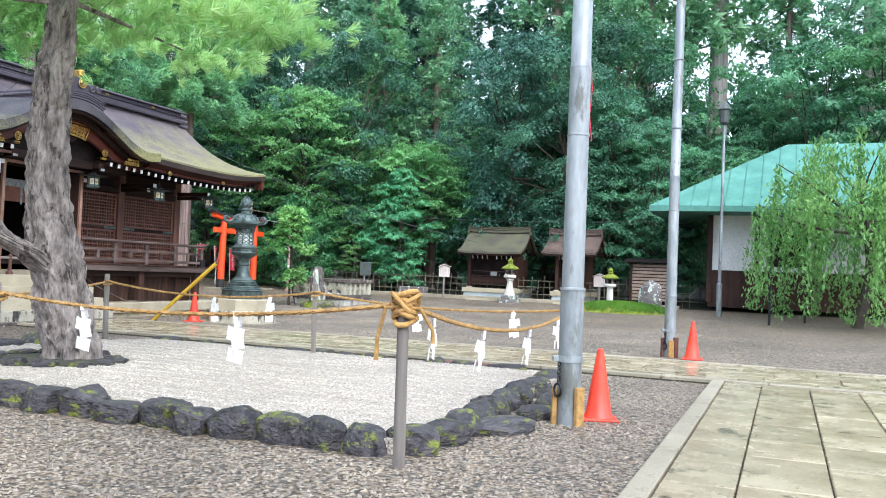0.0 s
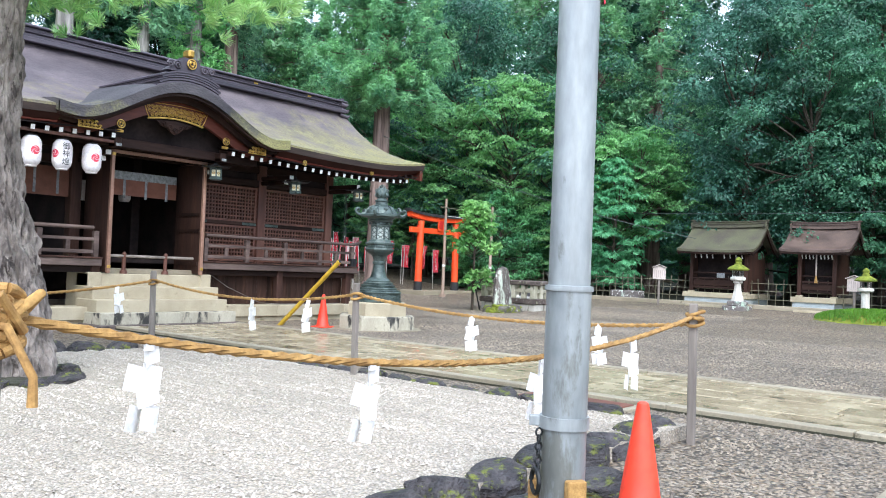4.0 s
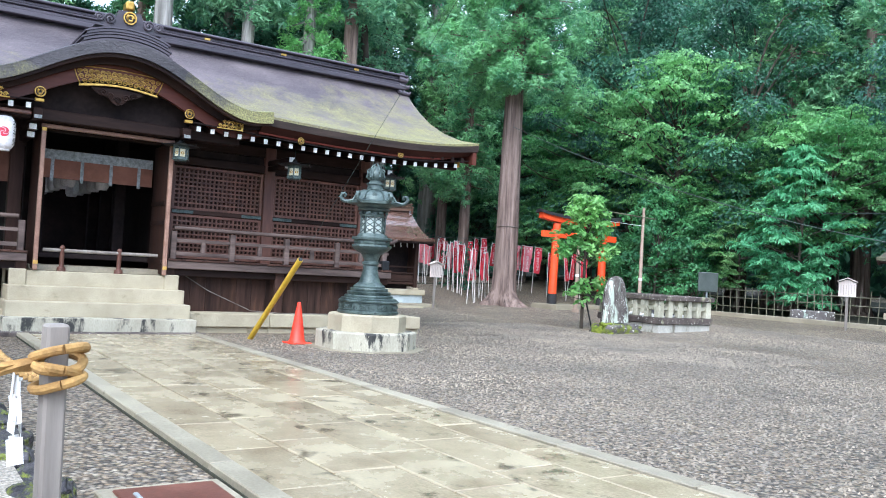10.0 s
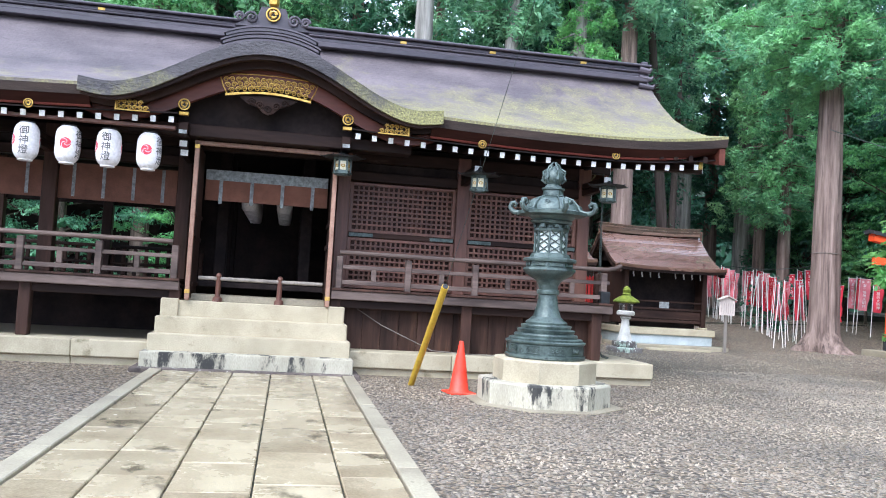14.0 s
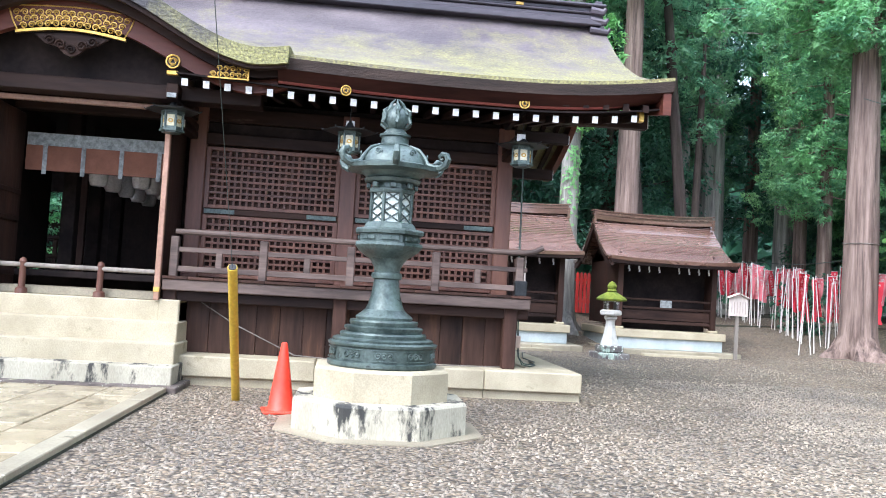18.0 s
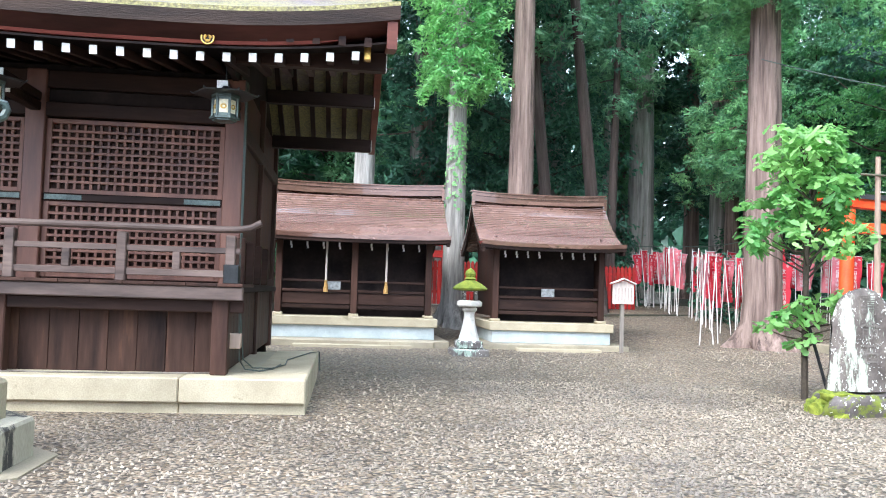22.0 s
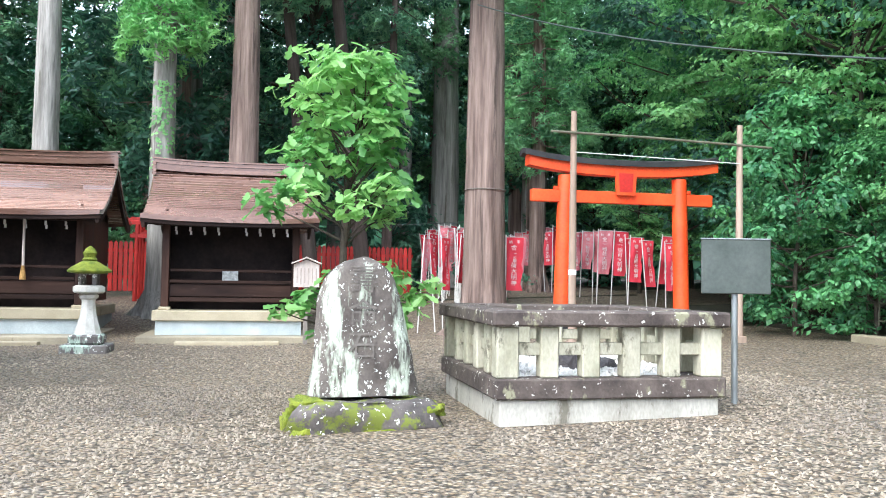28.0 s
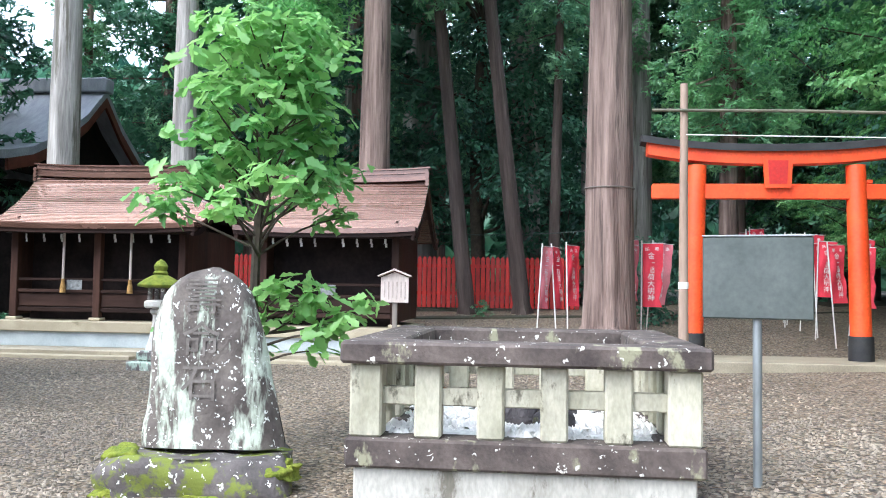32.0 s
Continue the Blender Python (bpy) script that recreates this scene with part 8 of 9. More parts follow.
def cedar(label, h, c0, rmax, r_trunk, leaf, bark, per=230, size=0.24, pads_n=64, conic=0.75, flare=1.7, name="cedar_tree", lean=0.0, puff=0.55, boughs_out=()):
    top = thing(name, label, "tree")
    s = Shape()
    hs = [-0.3, 0.0, 0.25, 0.6, 1.2, 3, 6, 10, h * 0.7, h]
    rs = [flare * 1.1, flare, flare * 0.82, 1.12, 1.03, 0.97, 0.86, 0.7, 0.4, 0.06]
    n = 22
    vs, fs = [], []
    for z, q in zip(hs, rs):
        for k in range(n):
            a = 2 * math.pi * k / n
            fl = max(0, q - 1) / max(0.01, flare - 1)
            w = r_trunk * (min(q, 1.03) + (q - min(q, 1.03)) * (1 + 0.9 * math.sin(3 * a + 1.3) * fl + 0.5 * math.sin(7 * a) * fl)) * (1 + 0.035 * math.sin(9 * a) + 0.02 * math.sin(5 * a + z))
            vs.append((w * math.cos(a) + lean * z, w * math.sin(a), z))
    for i in range(len(hs) - 1):
        for k in range(n):
            fs.append((i * n + k, i * n + (k + 1) % n, (i + 1) * n + (k + 1) % n, (i + 1) * n + k))
    s.add(vs, fs)
    pads = []
    boughs = pads_n // 3
    for k in range(boughs):
        t = ((k + tr.uniform()) / boughs) ** 1.15
        z = c0 + (h - c0) * t
        R = rmax * max(0.14, (1 - t) ** conic) * (0.7 + 0.3 * min(1, t * 6)) * tr.uniform(0.7, 1.1)
        a = k * 2.4 + tr.uniform(-0.4, 0.4)
        limb(s, (lean * z, 0, z + 0.35), (0.85 * R * math.cos(a) + lean * z, 0.85 * R * math.sin(a), z), 0.045, 0.012, 0.04, 3, 4)
        for f in (0.35, 0.68, 1.0):
            b = a + tr.uniform(-0.35, 0.35)
            r = puff * tr.uniform(0.65, 1.15) * (0.75 + 0.25 * R / rmax)
            pads.append((f * R * math.cos(b) + lean * z, f * R * math.sin(b), z + 0.3 * (1 - f) + tr.uniform(-0.35, 0.35), r, r * tr.uniform(0.8, 1.2)))
    for x, y, z, r in boughs_out:
        limb(s, (0, 0, z + 0.5), (x, y, z), 0.05, 0.012, 0.05, 5, 5)
        pads += [(x, y, z, r, r * 0.9), (x * 0.8 + 0.15, y * 0.8, z + 0.1, r * 0.75, r * 0.6), (x * 0.95, y * 0.95 - 0.2, z - 0.35, r * 0.6, r * 0.5)]
    part("trunk", s, bark, top, sharp=60)
    c, nn, al = plumes(pads, per)
    part("crown", blades("crown", c, nn, tr.uniform(0.6, 1.3, len(c)) * size, leaf, 0.36, al), None, top)
    return top


def broad(label, h, c0, rmax, r_trunk, leaf, bark, per=230, size=0.22, pads_n=44, flat=0.26, name="broadleaf_tree", shape=0.5, aspect=0.6):
    top = thing(name, label, "tree")
    s = Shape()
    limb(s, (0, 0, -0.3), (0.1, 0.05, c0 + (h - c0) * 0.5), r_trunk, r_trunk * 0.45, 0.02, 8)
    pads = []
    for k in range(pads_n):
        t = (k + tr.uniform()) / pads_n
        z = c0 + (h - c0) * t
        R = rmax * (math.sin(math.pi * min(1, 0.16 + 0.84 * t)) ** shape)
        a = k * 2.4 + tr.uniform(-0.5, 0.5)
        q = R * tr.uniform(0.25, 1.0)
        r = tr.uniform(0.5, 1.0) * rmax * 0.36
        x, y = q * math.cos(a), q * math.sin(a)
        pads.append((x, y, z, r, r * flat * tr.uniform(0.7, 1.3)))
        if k % 2 == 0:
            zz = min(z * 0.8, c0 + (h - c0) * 0.5)
            limb(s, (0.1 * zz / h, 0.05 * zz / h, zz), (x, y, z), r_trunk * 0.3, 0.015, 0.08, 4, 5)
    part("trunk", s, bark, top, sharp=60)
    c, nn, al = pad_cloud(pads, per, 0.3, 0.9, 0.15)
    part("crown", leaves("crown", c, nn, tr.uniform(0.6, 1.3, len(c)) * size, leaf, aspect, al), None, top)
    return top


def place(protos, spots, k0=0):
    """The first spot moves the model itself; the rest are copies."""
    used = set()
    for i, (x, y, sc, kind) in enumerate(spots):
        m = pose(x, y, rise(x, y) - 0.05, 0, 0, (i * 77 + k0) % 360) @ Matrix.Scale(sc, 4)
        if kind in used:
            copy_thing(protos[kind], m)
        else:
            used.add(kind)
            protos[kind].matrix_basis = m


# woods behind the yard
WOODS = {
    "ca": cedar("tall cedar with dark hanging sprays", 21, 4.5, 3.0, 0.34, F_CEDAR, M_CEDARBARK, 330, 0.29, 150, puff=0.8),
    "cb": cedar("tall cedar with a bare lower trunk", 22, 8.0, 2.8, 0.36, F_CEDAR, M_GREYBARK, 330, 0.29, 120, puff=0.8),
    "cl": cedar("cedar with bright fresh sprays", 14, 4.0, 2.2, 0.26, F_LIGHT, M_CEDARBARK, 620, 0.20, 190, 0.45, puff=0.55),
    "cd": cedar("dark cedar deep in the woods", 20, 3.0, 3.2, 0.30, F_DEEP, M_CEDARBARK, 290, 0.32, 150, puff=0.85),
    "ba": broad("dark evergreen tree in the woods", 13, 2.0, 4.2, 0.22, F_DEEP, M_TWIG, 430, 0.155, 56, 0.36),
    "bb": broad("green broadleaf tree at the edge of the woods", 11, 1.5, 3.8, 0.18, F_BROAD, M_TWIG, 420, 0.155, 50, 0.16),
    "bc": broad("layered maple with fresh green leaves", 9, 2.5, 3.6, 0.15, F_MAPLE, M_TWIG, 520, 0.12, 40, 0.09),
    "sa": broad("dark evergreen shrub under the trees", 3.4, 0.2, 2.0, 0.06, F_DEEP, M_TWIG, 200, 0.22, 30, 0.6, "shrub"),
    "sc": broad("fresh green leafy bush beside the torii", 4.6, 0.3, 1.7, 0.06, F_FRESH, M_TWIG, 760, 0.125, 50, 0.40, "shrub", 0.4, 0.7),
    "sb": broad("green leafy shrub at the edge of the woods", 3.0, 0.15, 1.7, 0.05, F_BROAD, M_TWIG, 260, 0.18, 28, 0.6, "shrub"),
}
spots = []
wr = random.Random(8)
# north side, in rows
for row, (y, kinds, gap) in enumerate(((39.5, "bb ba sb bb", 2.6), (43, "bb ba bb ca", 3.6), (47, "cd ca bb cl", 3.6), (52, "ca cd cb", 3.8))):
    ks = kinds.split()
    x = -40 + row
    while x < 12 + row * 2:
        yy = y + wr.uniform(-1.2, 1.2) + (0.10 * (x + 10) if x > -10 else 0)
        if not (row < 2 and -5.5 < x < 9.5) and not (row == 0 and (-20.3 < x < -15.0 or -29 < x < -21)):
            spots.append((x, yy, wr.uniform(0.8, 1.15) * (1.22 if row > 1 else 1), wr.choice(ks)))
        x += gap * wr.uniform(0.75, 1.25)
# west side
# first row takes the darkened leaf kinds, deep shade being in their colour
for row, (x, kinds, gap) in enumerate(((-36.0, "ba sa cd sa", 3.4), (-39.5, "ca ba cb cd", 3.4), (-44, "cd ca ba", 3.6))):
    ks = kinds.split()
    y = -1
    while y < 39:
        xx = x + wr.uniform(-1.0, 1.0)
        clear = 6 < y < 22 and xx > -44
        lane = 30.2 < y < 35 and row < 1
        if not clear and not lane:
            spots.append((xx, y, wr.uniform(0.85, 1.15) * (1.15 if row > 0 else 1), wr.choice(ks)))
        y += gap * wr.uniform(0.75, 1.25)
# behind the main hall
for x, y, sc, kd in ((-27.5, 9.8, 0.95, "cl"), (-29.5, 7.0, 1.05, "cl"), (-26.5, 4.0, 0.95, "cl"), (-28.5, 13.6, 0.9, "cl"), (-30.5, 11.0, 1.1, "ca"), (-31, 3.0, 1.0, "ca"), (-28, 0.0, 1.1, "cl"), (-36.5, 34.8, 1.0, "cl"), (-30.5, 39.5, 1.1, "cl"), (-33.0, 33.8, 0.95, "cl"), (-20.5, 41.0, 1.1, "cl"), (-27, -3.5, 0.95, "bb"), (-29, 13.0, 0.9, "cb"), (-26, 8.0, 0.6, "bb"), (-26, 11.2, 0.5, "bc"), (-25.5, 5.5, 0.55, "bb"), (-33, 10.5, 1.0, "cd"), (-34, 3, 1.1, "cd"), (-34, -3, 1.1, "ca"), (-44.0, 15.0, 1.0, "ca"), (-45.0, 19.5, 1.0, "bb"), (-36.5, 23.0, 1.0, "cb"), (-24.2, 9.6, 0.42, "sb"), (-24.0, 11.6, 0.45, "sb"), (-24.0, 8.0, 0.5, "sb"), (-24.2, 13.0, 0.5, "sa")):
    spots.append((x, y, sc, kd))
# maples and light trees that stand out
for x, y, sc, kd in ((-22.5, 37.8, 1.05, "bc"), (-25.5, 36.9, 0.6, "bc"), (-28.3, 36.2, 1.05, "bc"), (-21.4, 36.4, 0.8, "sc"), (-22.25, 35.35, 1.25, "sc"), (-24.6, 36.3, 0.8, "sc"), (-26.8, 38.9, 1.0, "ba"), (-19.6, 36.9, 0.85, "bc"), (-21.4, 39.2, 0.9, "ba"), (-6.0, 40.5, 0.8, "bb"), (-9.5, 41.0, 0.9, "bc"), (-2.5, 41.5, 0.7, "bb"), (-31.5, 36.5, 0.9, "bc"), (-29.8, 31.4, 0.5, "sa"), (-31.2, 27.4, 0.4, "sb"), (-27.6, 17.0, 0.5, "sb")):
    spots.append((x, y, sc, kd))
place(WOODS, spots)

# single trees near the yard
big = cedar("great cedar with reddish bark and a high light-green crown", 19, 7.9, 2.75, 0.42, F_LIGHT, M_CEDARBARK, 1250, 0.16, 300, 0.3, 1.75, puff=0.66, boughs_out=((0.6, -3.2, 8.7, 0.62), (0.9, -4.5, 8.4, 0.62), (0.3, -2.3, 9.2, 0.6), (1.2, 2.6, 8.2, 0.6), (1.6, 1.6, 7.9, 0.5), (1.5, -1.6, 8.3, 0.6), (-0.5, -3.6, 9.8, 0.6)))
big.matrix_basis = pose(-24.8, 30.0, rise(-24.8, 30))
s = Shape()
s.tube([(0.425 * math.cos(a), 0.425 * math.sin(a), 2.95) for a in np.linspace(0, 6.283, 25)], 0.012, 5)
part("rope_band", s, M_POST, big, "thin rope tied round the trunk")
c2 = cedar("tall cedar trunk with reddish peeling bark", 22, 10.5, 2.6, 0.37, F_CEDAR, M_CEDARBARK, 420, 0.26, 120, puff=0.8)
c2.matrix_basis = pose(-28.83, 25.06, rise(-28.8, 25))
low = [(q * math.cos(2.4 * k), q * math.sin(2.4 * k), 6.2 + 0.11 * k, 0.46) for k, q in enumerate(tr.uniform(0.55, 1.15, 26))]
c3 = cedar("grey cedar trunk grown with ivy under a bushy bright green crown", 20, 9.0, 1.4, 0.29, F_SPRIG, M_GREYBARK, 900, 0.17, 90, 0.3, 1.9, lean=-0.004, puff=0.44, boughs_out=low)
c3.matrix_basis = pose(-28.56, 23.23, rise(-28.5, 23))
cc = np.stack([0.32 * np.cos(q := 0.5 * np.sin(np.arange(190) * 0.05) + 0.45 * tr.normal(size=190)), 0.32 * np.sin(q), 3.0 + 2.4 * tr.uniform(0, 1, 190) ** 0.6], 1)
part("ivy", leaves("ivy", cc, np.stack([np.cos(q), np.sin(q), 0.3 + 0 * q], 1), tr.uniform(0.06, 0.13, 190), F_MAPLE, 0.8), None, c3, "light green ivy")
c4 = cedar("straight grey cedar trunk", 22, 9.5, 2.4, 0.29, F_CEDAR, M_GREYBARK, 420, 0.26, 100, puff=0.75)
c4.matrix_basis = pose(-28.26, 20.77, rise(-28, 21))
copy_thing(c4, pose(-28.3, 17.85, 0.05, 0, 0, 120) @ Matrix.Scale(1.25, 4))
copy_thing(c4, pose(-37.86, 30.4, 0.3, 0, 0, 200) @ Matrix.Scale(0.9, 4))
slim = cedar("leaning dark cedar trunk before the red fence", 18, 8.5, 1.8, 0.20, F_CEDAR, M_DARKBARK, 420, 0.24, 60, flare=1.3, puff=0.6)
slim.matrix_basis = pose(-32.2, 26.95, rise(-32.2, 26.9), 6, 0, 0)
copy_thing(slim, pose(-32.0, 28.4, rise(-32, 28.4), 6.5, 1, 0) @ Matrix.Scale(1.05, 4))
copy_thing(slim, pose(-33.8, 29.2, rise(-33.8, 29), -1, 0, 0) @ Matrix.Scale(0.8, 4))

maple = broad("spreading maple with layered fans of fresh green leaves", 10.2, 4.1, 4.6, 0.17, F_MAPLE, M_TWIG, 270, 0.145, 74, 0.06, "maple_tree", 0.45)
maple.matrix_basis = pose(-23.3, 37.3, rise(-23.3, 37.3))
copy_thing(maple, pose(-17.6, 39.4, rise(-17.6, 39.4) - 0.6, 0, 0, 140) @ Matrix.Scale(0.8, 4))
copy_thing(maple, pose(-29.5, 38.6, rise(-29.5, 38.6), 0, 0, 250) @ Matrix.Scale(0.9, 4))
jade = broad("conical tree with blue-green leaves at the edge of the woods", 5.4, 0.5, 1.75, 0.07, F_JADE, M_TWIG, 620, 0.20, 80, 0.10, "young_tree", 1.0, 0.34)
jade.matrix_basis = pose(-17.6, 37.4, rise(-17.6, 38)) @ Matrix.Scale(1.12, 4)

# young oak with large lobed leaves
oak = thing("young_oak", "young oak with large fresh green leaves tied to a dark stake", "tree", pose(-16.83, 26.48, rise(-16.8, 26.5)))
s = Shape()
limb(s, (0, 0, -0.2), (0.02, 0.0, 2.2), 0.05, 0.035, 0.01, 8)
limb(s, (0.02, 0, 2.1), (0.0, 0.25, 3.3), 0.033, 0.01, 0.05)
pads, twigs = [], []
for k in range(52):
    t = k / 51
    z = 1.95 + 1.65 * t
    R = 0.86 * (1 - 0.6 * t ** 1.6)
    a = k * 2.4
    q = R * tr.uniform(0.45, 1.0)
    x, y = q * math.cos(a), q * math.sin(a) + 0.1 * t
    pads.append((x, y, z, 0.2, 0.07))
    for e in range(2):
        pads.append((x + tr.uniform(-0.2, 0.2), y + tr.uniform(-0.2, 0.2), z + tr.uniform(-0.12, 0.12), 0.17, 0.06))
    twigs.append(((0.02, 0.08 * t, min(z - 0.1, 1.6 + 1.5 * t)), (x, y, z)))
for x, y, z in ((0.1, -0.32, 1.15), (-0.1, -0.1, 1.2), (0.05, -0.15, 1.02), (0.2, 0.25, 1.3), (0.1, 0.45, 1.22), (0.0, 0.3, 1.1), (0.1, -0.45, 1.02), (0.05, -0.1, 0.72), (0.1, -0.62, 0.95), (0.1, 0.62, 1.0), (0.0, 0.72, 1.12), (0.1, 0.5, 0.85)):
    pads.append((x, y, z, 0.2, 0.09))
    pads.append((x + 0.05, y + 0.14, z + 0.1, 0.18, 0.08))
    twigs.append(((0.01, 0, z - 0.15), (x, y, z)))
part("trunk", s, M_TWIG, oak)
for p, q in twigs:
    s = Shape()
    limb(s, p, q, 0.014, 0.005, 0.06, 4, 5)
    part("branch", s, M_TWIG, oak)
c, nn, al = pad_cloud(pads, 360, 0.35, 1.3, 0.0)
al[:, 2] += 0.35


def lobed(name, c, n, size, mat, along):
    """Oak leaves: a midrib with wavy, lobed sides."""
    N = len(c)
    n = unit(n)
    u = along + 0.5 * tr.normal(size=(N, 3))
    u = unit(u - n * (u * n).sum(1, keepdims=True))
    v = np.cross(n, u)
    prof = ((-0.5, 0.03), (-0.25, 0.13), (-0.14, 0.09), (0.05, 0.24), (0.15, 0.17), (0.3, 0.25), (0.42, 0.12), (0.5, 0.0))
    pts = []
    for t, w in prof:
        mid = c + u * size[:, None] * t - n * size[:, None] * 0.14 * t * abs(t)
        side = v * size[:, None] * w
        up = n * size[:, None] * w * 0.3
        pts += [mid + side + up, mid, mid - side + up]
    vs = np.stack(pts, 1).reshape(-1, 3)
    k = len(prof)
    f = []
    for i in range(k - 1):
        a = 3 * i
        f += [(a, a + 1, a + 4, a + 3), (a + 1, a + 2, a + 5, a + 4)]
    fs = (np.array(f)[None] + (np.arange(N) * 3 * k)[:, None, None]).reshape(-1, 4)
    return raw_mesh(name, vs, fs, mat, True)


part("crown", lobed("crown", c, nn, tr.uniform(0.13, 0.21, len(c)), F_YOUNG, al), None, oak)
s = Shape()
s.tube([(0.12, 0.32, -0.1), (0.02, 0.03, 1.0)], 0.022, 8)
part("stake", s, M_IRON, oak, "dark leaning stake")

# pine with two stems over the gravel bed
pine = thing("pine_tree", "old pine with rough grey bark and a low second stem", "tree", pose(-8.38, 7.95, 0))


def rough_tube(s, pts, radii, n=26, amp=0.13):
    vs, fs = [], []
    for i, (p, r) in enumerate(zip(pts, radii)):
        for k in range(n):
            a = 2 * math.pi * k / n
            q = r * (1 + amp * noise.noise(Vector((math.cos(a) * 2.2, math.sin(a) * 2.2, p[2] * 3))) + amp * 0.7 * noise.noise(Vector((math.cos(a) * 6, math.sin(a) * 6, p[2] * 7))))
            near, at = noise.voronoi(Vector((r * math.cos(a) * 15 + 0.5 * noise.noise((p[2] * 4, a * 3, 1)), r * math.sin(a) * 15, p[2] * 5.5 + 40 * r)))
            q += 0.032 * min(1, (near[1] - near[0]) * 2.2) - 0.02
            vs.append((p[0] + q * math.cos(a), p[1] + q * math.sin(a), p[2]))
    for i in range(len(pts) - 1):
        for k in range(n):
            fs.append((i * n + k, i * n + (k + 1) % n, (i + 1) * n + (k + 1) % n, (i + 1) * n + k))
    s.add(vs, fs)


s = Shape()
def dense(ctrl, m=24):
    out = []
    for (p, r), (q, t) in zip(ctrl, ctrl[1:]):
        for i in range(m):
            f = i / m
            out.append((tuple(Vector(p).lerp(Vector(q), f)), r + (t - r) * f))
    out.append(ctrl[-1])
    return out


ctrl = dense([((0.14, 0.13, -0.1), 0.31), ((0.12, 0.11, 0.25), 0.275), ((0.04, 0.05, 0.8), 0.275), ((-0.08, -0.02, 1.4), 0.26), ((-0.16, -0.08, 1.9), 0.23), ((-0.19, -0.12, 2.5), 0.205), ((-0.19, -0.12, 3.2), 0.19), ((-0.14, -0.1, 4.0), 0.17), ((-0.1, -0.1, 5.5), 0.09)])
rough_tube(s, [p for p, r in ctrl], [1.16 * r for p, r in ctrl], 120, 0.2)
part("trunk", s, M_PINEBARK, pine)
s = Shape()
ctrl = dense([((0.0, 0.0, 1.15), 0.22), ((-0.16, -0.33, 1.42), 0.205), ((-0.33, -0.70, 1.62), 0.19), ((-0.46, -0.97, 1.95), 0.175), ((-0.53, -1.09, 2.5), 0.155), ((-0.55, -1.16, 3.2), 0.145), ((-0.55, -1.12, 4.9), 0.09)])
rough_tube(s, [p for p, r in ctrl], [1.06 * r for p, r in ctrl], 90, 0.2)
part("second_stem", s, M_PINEBARK, pine)
s = Shape()
tufts = []
for k in range(230):
    a, q = tr.uniform(0, 6.283), 2.85 * tr.uniform(0.05, 1) ** 0.6
    x, y = q * math.cos(a), q * math.sin(a)
    z = 4.78 - 0.05 * q * q + tr.uniform(-0.08, 0.34)
    tufts.append((x, y, z))
    if k % 38 == 0:
        s = Shape()
        limb(s, (-0.15, -0.15, min(z, 5.2) + 0.1), (x, y, z + 0.08), 0.04, 0.01, 0.05, 5)
        part("branch", s, M_PINEBARK, pine)
T = np.array(tufts)
C, D = [], []
for t in T:
    out = unit(np.array([[t[0], t[1], 0.9]]))[0]
    for b in range(6):
        o = t + tr.normal(size=3) * np.array([0.30, 0.30, 0.10])
        axis = unit((out + 0.7 * tr.normal(size=3) + np.array([0, 0, 0.35]))[None])[0]
        d = unit(axis * 1.1 + 0.75 * unit(tr.normal(size=(44, 3))))
        C.append(o + d * 0.09 - axis * tr.uniform(0, 0.14, (44, 1)))
        D.append(d)
C, D = np.concatenate(C), np.concatenate(D)
side = np.cross(D, unit(tr.normal(size=D.shape)))
part("needles", leaves("needles", C, side, tr.uniform(0.15, 0.22, len(C)), F_PINE, 0.075, D * 12, 0), None, pine)

# weeping tree with props
will = thing("weeping_tree", "weeping tree with hanging light-green twigs on dark props", "tree", pose(2.15, 31.0, rise(2.15, 31)) @ Matrix.Scale(1.25, 4))
s = Shape()
limb(s, (0, 0, -0.2), (0.2, 0, 2.6), 0.16, 0.1, 0.05)
C, A = [], []
for k in range(120):
    a = tr.uniform(0, 6.283)
    q = 2.6 * tr.uniform(0.15, 1) ** 0.7
    z0 = 4.9 - 0.36 * q * q * 0.6 + tr.uniform(-0.9, 0.5)
    x, y = q * math.cos(a), q * math.sin(a)
    if k % 10 == 0:
        limb(s, (0.2, 0, 2.5), (x, y, z0), 0.05, 0.012, 0.12)
    L = min(z0 - 0.15, tr.uniform(1.2, 4.2))
    n = int(110 * L / 2)
    t = tr.uniform(0, 1, n)
    C.append(np.stack([x + 0.25 * t * math.cos(a) + tr.normal(size=n) * 0.09, y + 0.25 * t * math.sin(a) + tr.normal(size=n) * 0.09, z0 - L * t], 1))
part("trunk", s, M_TWIG, will)
C = np.concatenate(C)
part("crown", leaves("crown", C, tr.normal(size=C.shape), tr.uniform(0.10, 0.2, len(C)), F_WILLOW, 0.4, np.tile([0, 0, -2.0], (len(C), 1))), None, will)
for x, y in ((-2.1, -0.6), (-1.2, 0.8), (1.2, -0.9), (2.2, 0.4)):
    s = Shape()
    s.tube([(x, y, -0.1), (x, y, 2.9)], 0.035, 8)
    part("prop", s, M_IRON, will, "dark steel prop")

# grass on the mound, one mass
N = 6000
u, v = tr.uniform(-1, 1, N), tr.uniform(-1, 1, N)
k = u * u + v * v < 1
u, v = u[k], v[k]
g = np.stack([-5.9 + 1.9 * u, 32.9 + 1.3 * v, rise(-5.9, 32.9) - 0.02 + 0.36 * np.sqrt(np.maximum(0, 1 - u * u - v * v)) + 0.03], 1)
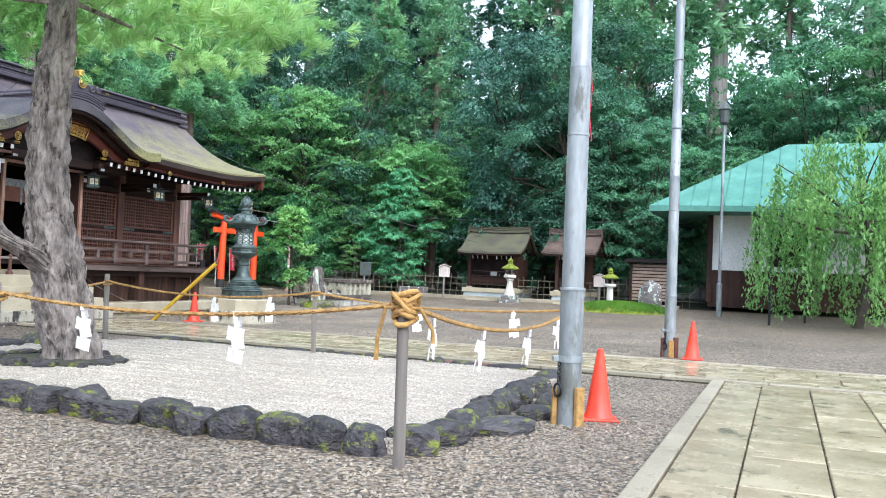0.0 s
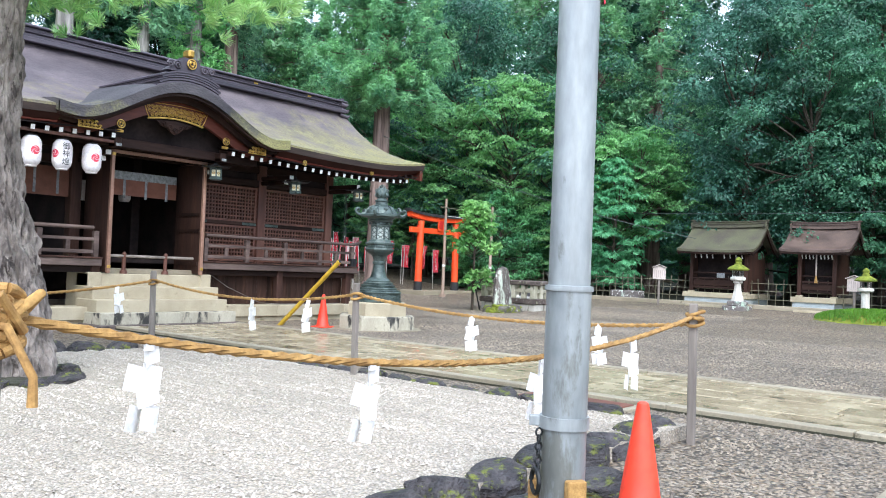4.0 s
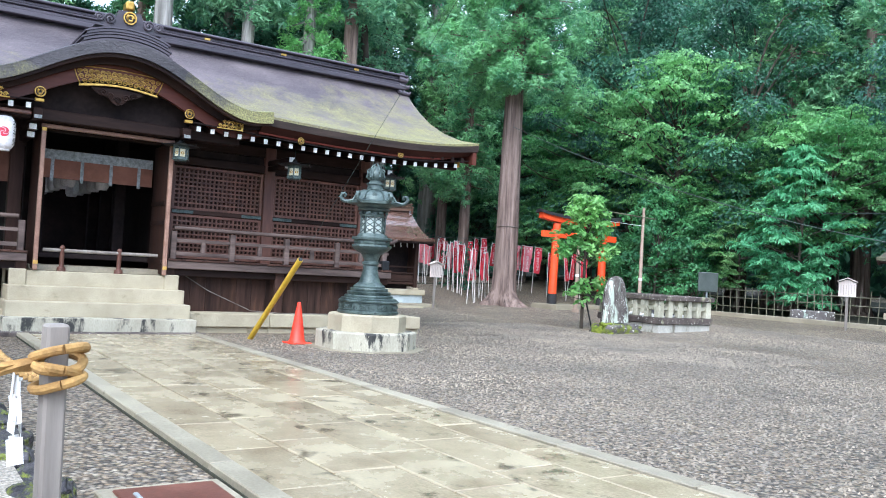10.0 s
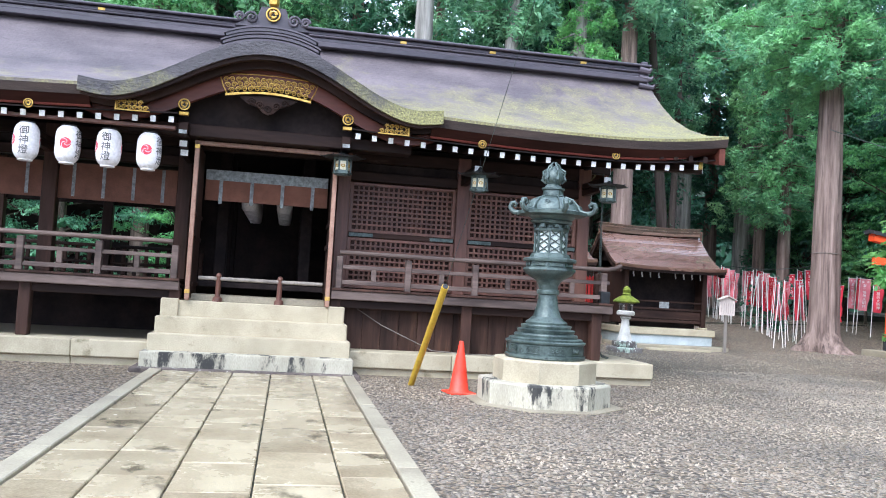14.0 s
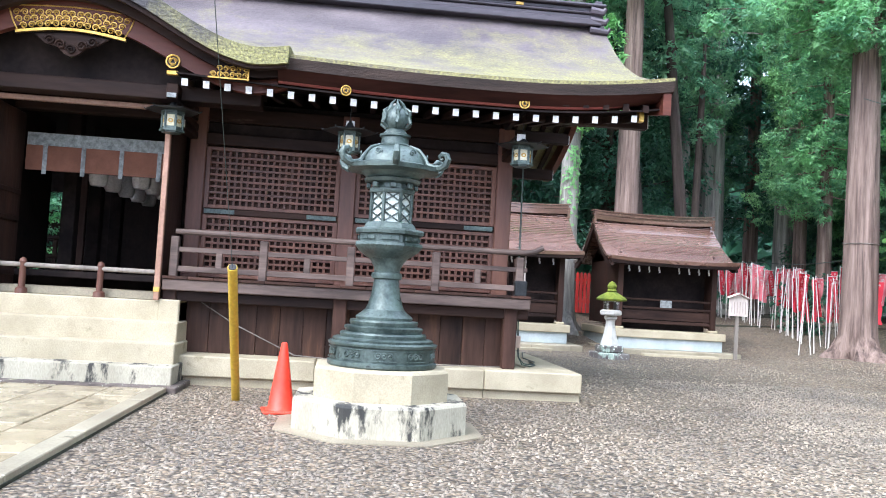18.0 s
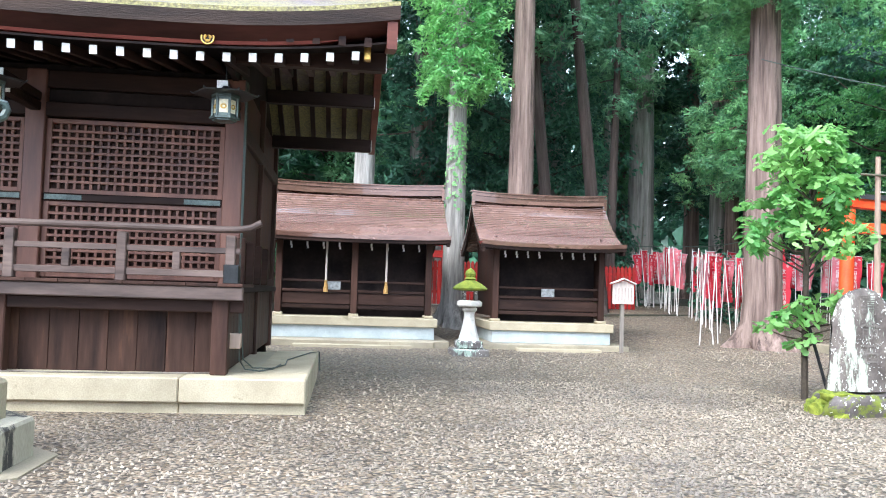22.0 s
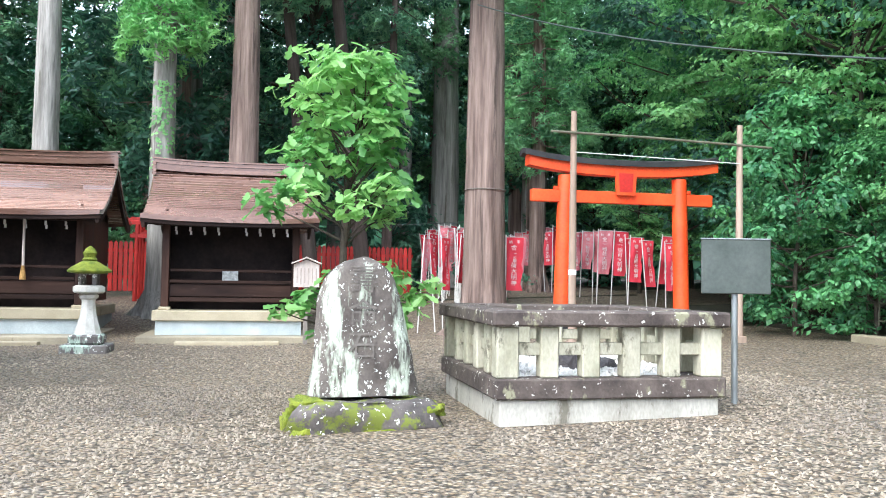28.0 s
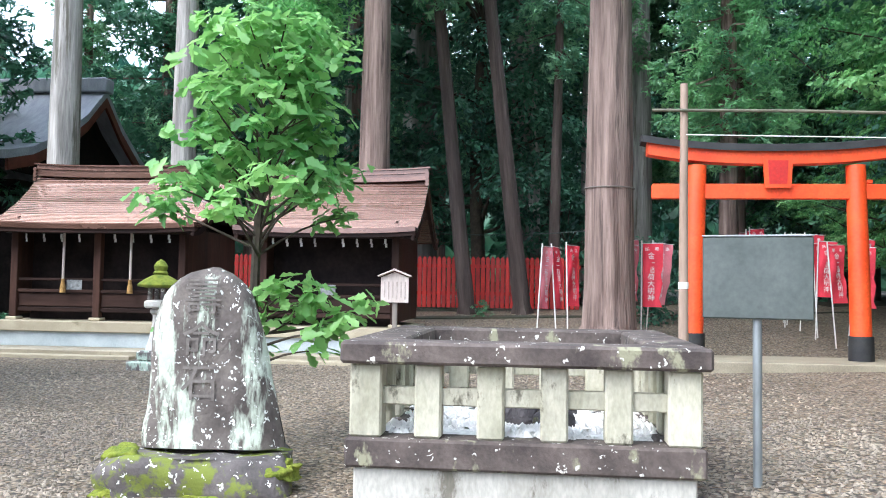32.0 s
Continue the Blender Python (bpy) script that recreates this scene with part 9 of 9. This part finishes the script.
tagged(new("mound_grass", leaves("mound_grass", g, tr.normal(size=g.shape) * np.array([1, 1, 0.2]), np.full(len(g), 0.13), F_GRASS, 0.3, np.tile([0, 0, 2.0], (len(g), 1)))), "short bright green grass on the mound", "grass", kind="stuff")

# far woods, one mass behind the rows, and an added backdrop wall behind them
N = 40000
a = tr.uniform(radians(20), radians(255), N)
R = tr.uniform(56, 72, N)
z = tr.uniform(0, 1, N) ** 0.8 * 17
f = np.stack([-12 + R * np.cos(a), 18 + R * np.sin(a) * 0.9, z], 1)
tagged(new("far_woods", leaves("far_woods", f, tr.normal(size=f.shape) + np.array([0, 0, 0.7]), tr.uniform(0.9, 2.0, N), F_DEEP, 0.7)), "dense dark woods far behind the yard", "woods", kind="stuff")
# backdrop wall added to shut out sky holes and darken the gaps
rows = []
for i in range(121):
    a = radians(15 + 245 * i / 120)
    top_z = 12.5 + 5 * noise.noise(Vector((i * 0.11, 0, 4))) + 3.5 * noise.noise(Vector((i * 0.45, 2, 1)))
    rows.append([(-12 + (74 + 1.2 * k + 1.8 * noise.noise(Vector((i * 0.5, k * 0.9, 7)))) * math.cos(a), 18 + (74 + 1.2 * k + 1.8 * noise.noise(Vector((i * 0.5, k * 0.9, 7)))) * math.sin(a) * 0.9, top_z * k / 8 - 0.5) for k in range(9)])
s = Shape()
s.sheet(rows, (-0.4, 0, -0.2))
solo("backdrop", s, M_BACKDROP, "near-black backdrop wall behind the trees, woodland shade in its colour", "backdrop", kind="structure", sharp=60)

# overhead cables
def cable(pts, drop, r=0.012, label="thin overhead cable strung between trees"):
    s = Shape()
    out = []
    for p, q in zip(pts, pts[1:]):
        out += sag(p, q, drop, 16)[:-1]
    s.tube(out + [Vector(pts[-1])], r, 5)
    solo("overhead_cable", s, M_WIRE, label, "cable", group="overhead cables")


cable([(-24.4, 29.7, 6.84), (-11.95, 33.07, 2.78)], 0.41)
cable([(-24.6, 30.2, 2.9), (-31.0, 30.5, 2.9), (-36.0, 24.0, 3.2)], 0.15)
cable([(-20.0, 37.0, 4.2), (4.0, 36.5, 4.5)], 0.4)

# loose gravel near the walk
pr = np.random.RandomState(3)
rr = pr


def yard(x, y):
    on_app = (y > 12.27) & (y < 15.13) & (x > -14.1)
    on_cross = (x > -0.94) & (x < 2.18) & (y < 12.3)
    bed = (x > -10.4) & (x < -2.45) & (y > 5.5) & (y < 11.4)
    pl = (x < -14.8) & (y < 20.1)
    lan = (x - LX) ** 2 + (y - LY) ** 2 < 1.0
    fe = (x > FX0) & (x < FX1) & (y > FY0) & (y < FY1)
    return ~(on_app | on_cross | bed | pl | lan | fe)


for n, box, size in ((15000, (-12.5, -0.9, 1.5, 6.0), 0.018), (6000, (-4, -0.9, 6.0, 12.3), 0.018), (22000, (-14.5, -2.0, 15.1, 24.0), 0.019), (22000, (-18.5, -9.0, 22.0, 31.5), 0.019), (8000, (-25.0, -14.0, 18.0, 32.0), 0.025)):
    ob = new("loose_gravel", pebbles(n, *box, lambda x, y: rise_np(x, y) + 0.004, size, "loose_gravel", M_PEBBLE, yard))
    tagged(ob, "loose grey and brown gravel stones on the yard", "gravel", kind="stuff")
inbed = lambda x, y: ((x + 8.35) ** 2 + (y - 7.9) ** 2 > 0.85) & (x > -10.1) & (x < -2.75) & (y > 5.9) & (y < 11.1) & ((y < 10.2) | (x > -9.4))
tagged(new("white_bed_gravel", pebbles(18000, -10.2, -2.8, 5.9, 11.1, lambda x, y: 0.118 + 0.012 * np.sin(y * 19 + 0.5 * np.sin(x * 1.3)), 0.014, "white_bed_gravel", M_WHITEPEB, inbed)), "loose white gravel stones of the raked bed", "gravel", kind="stuff")
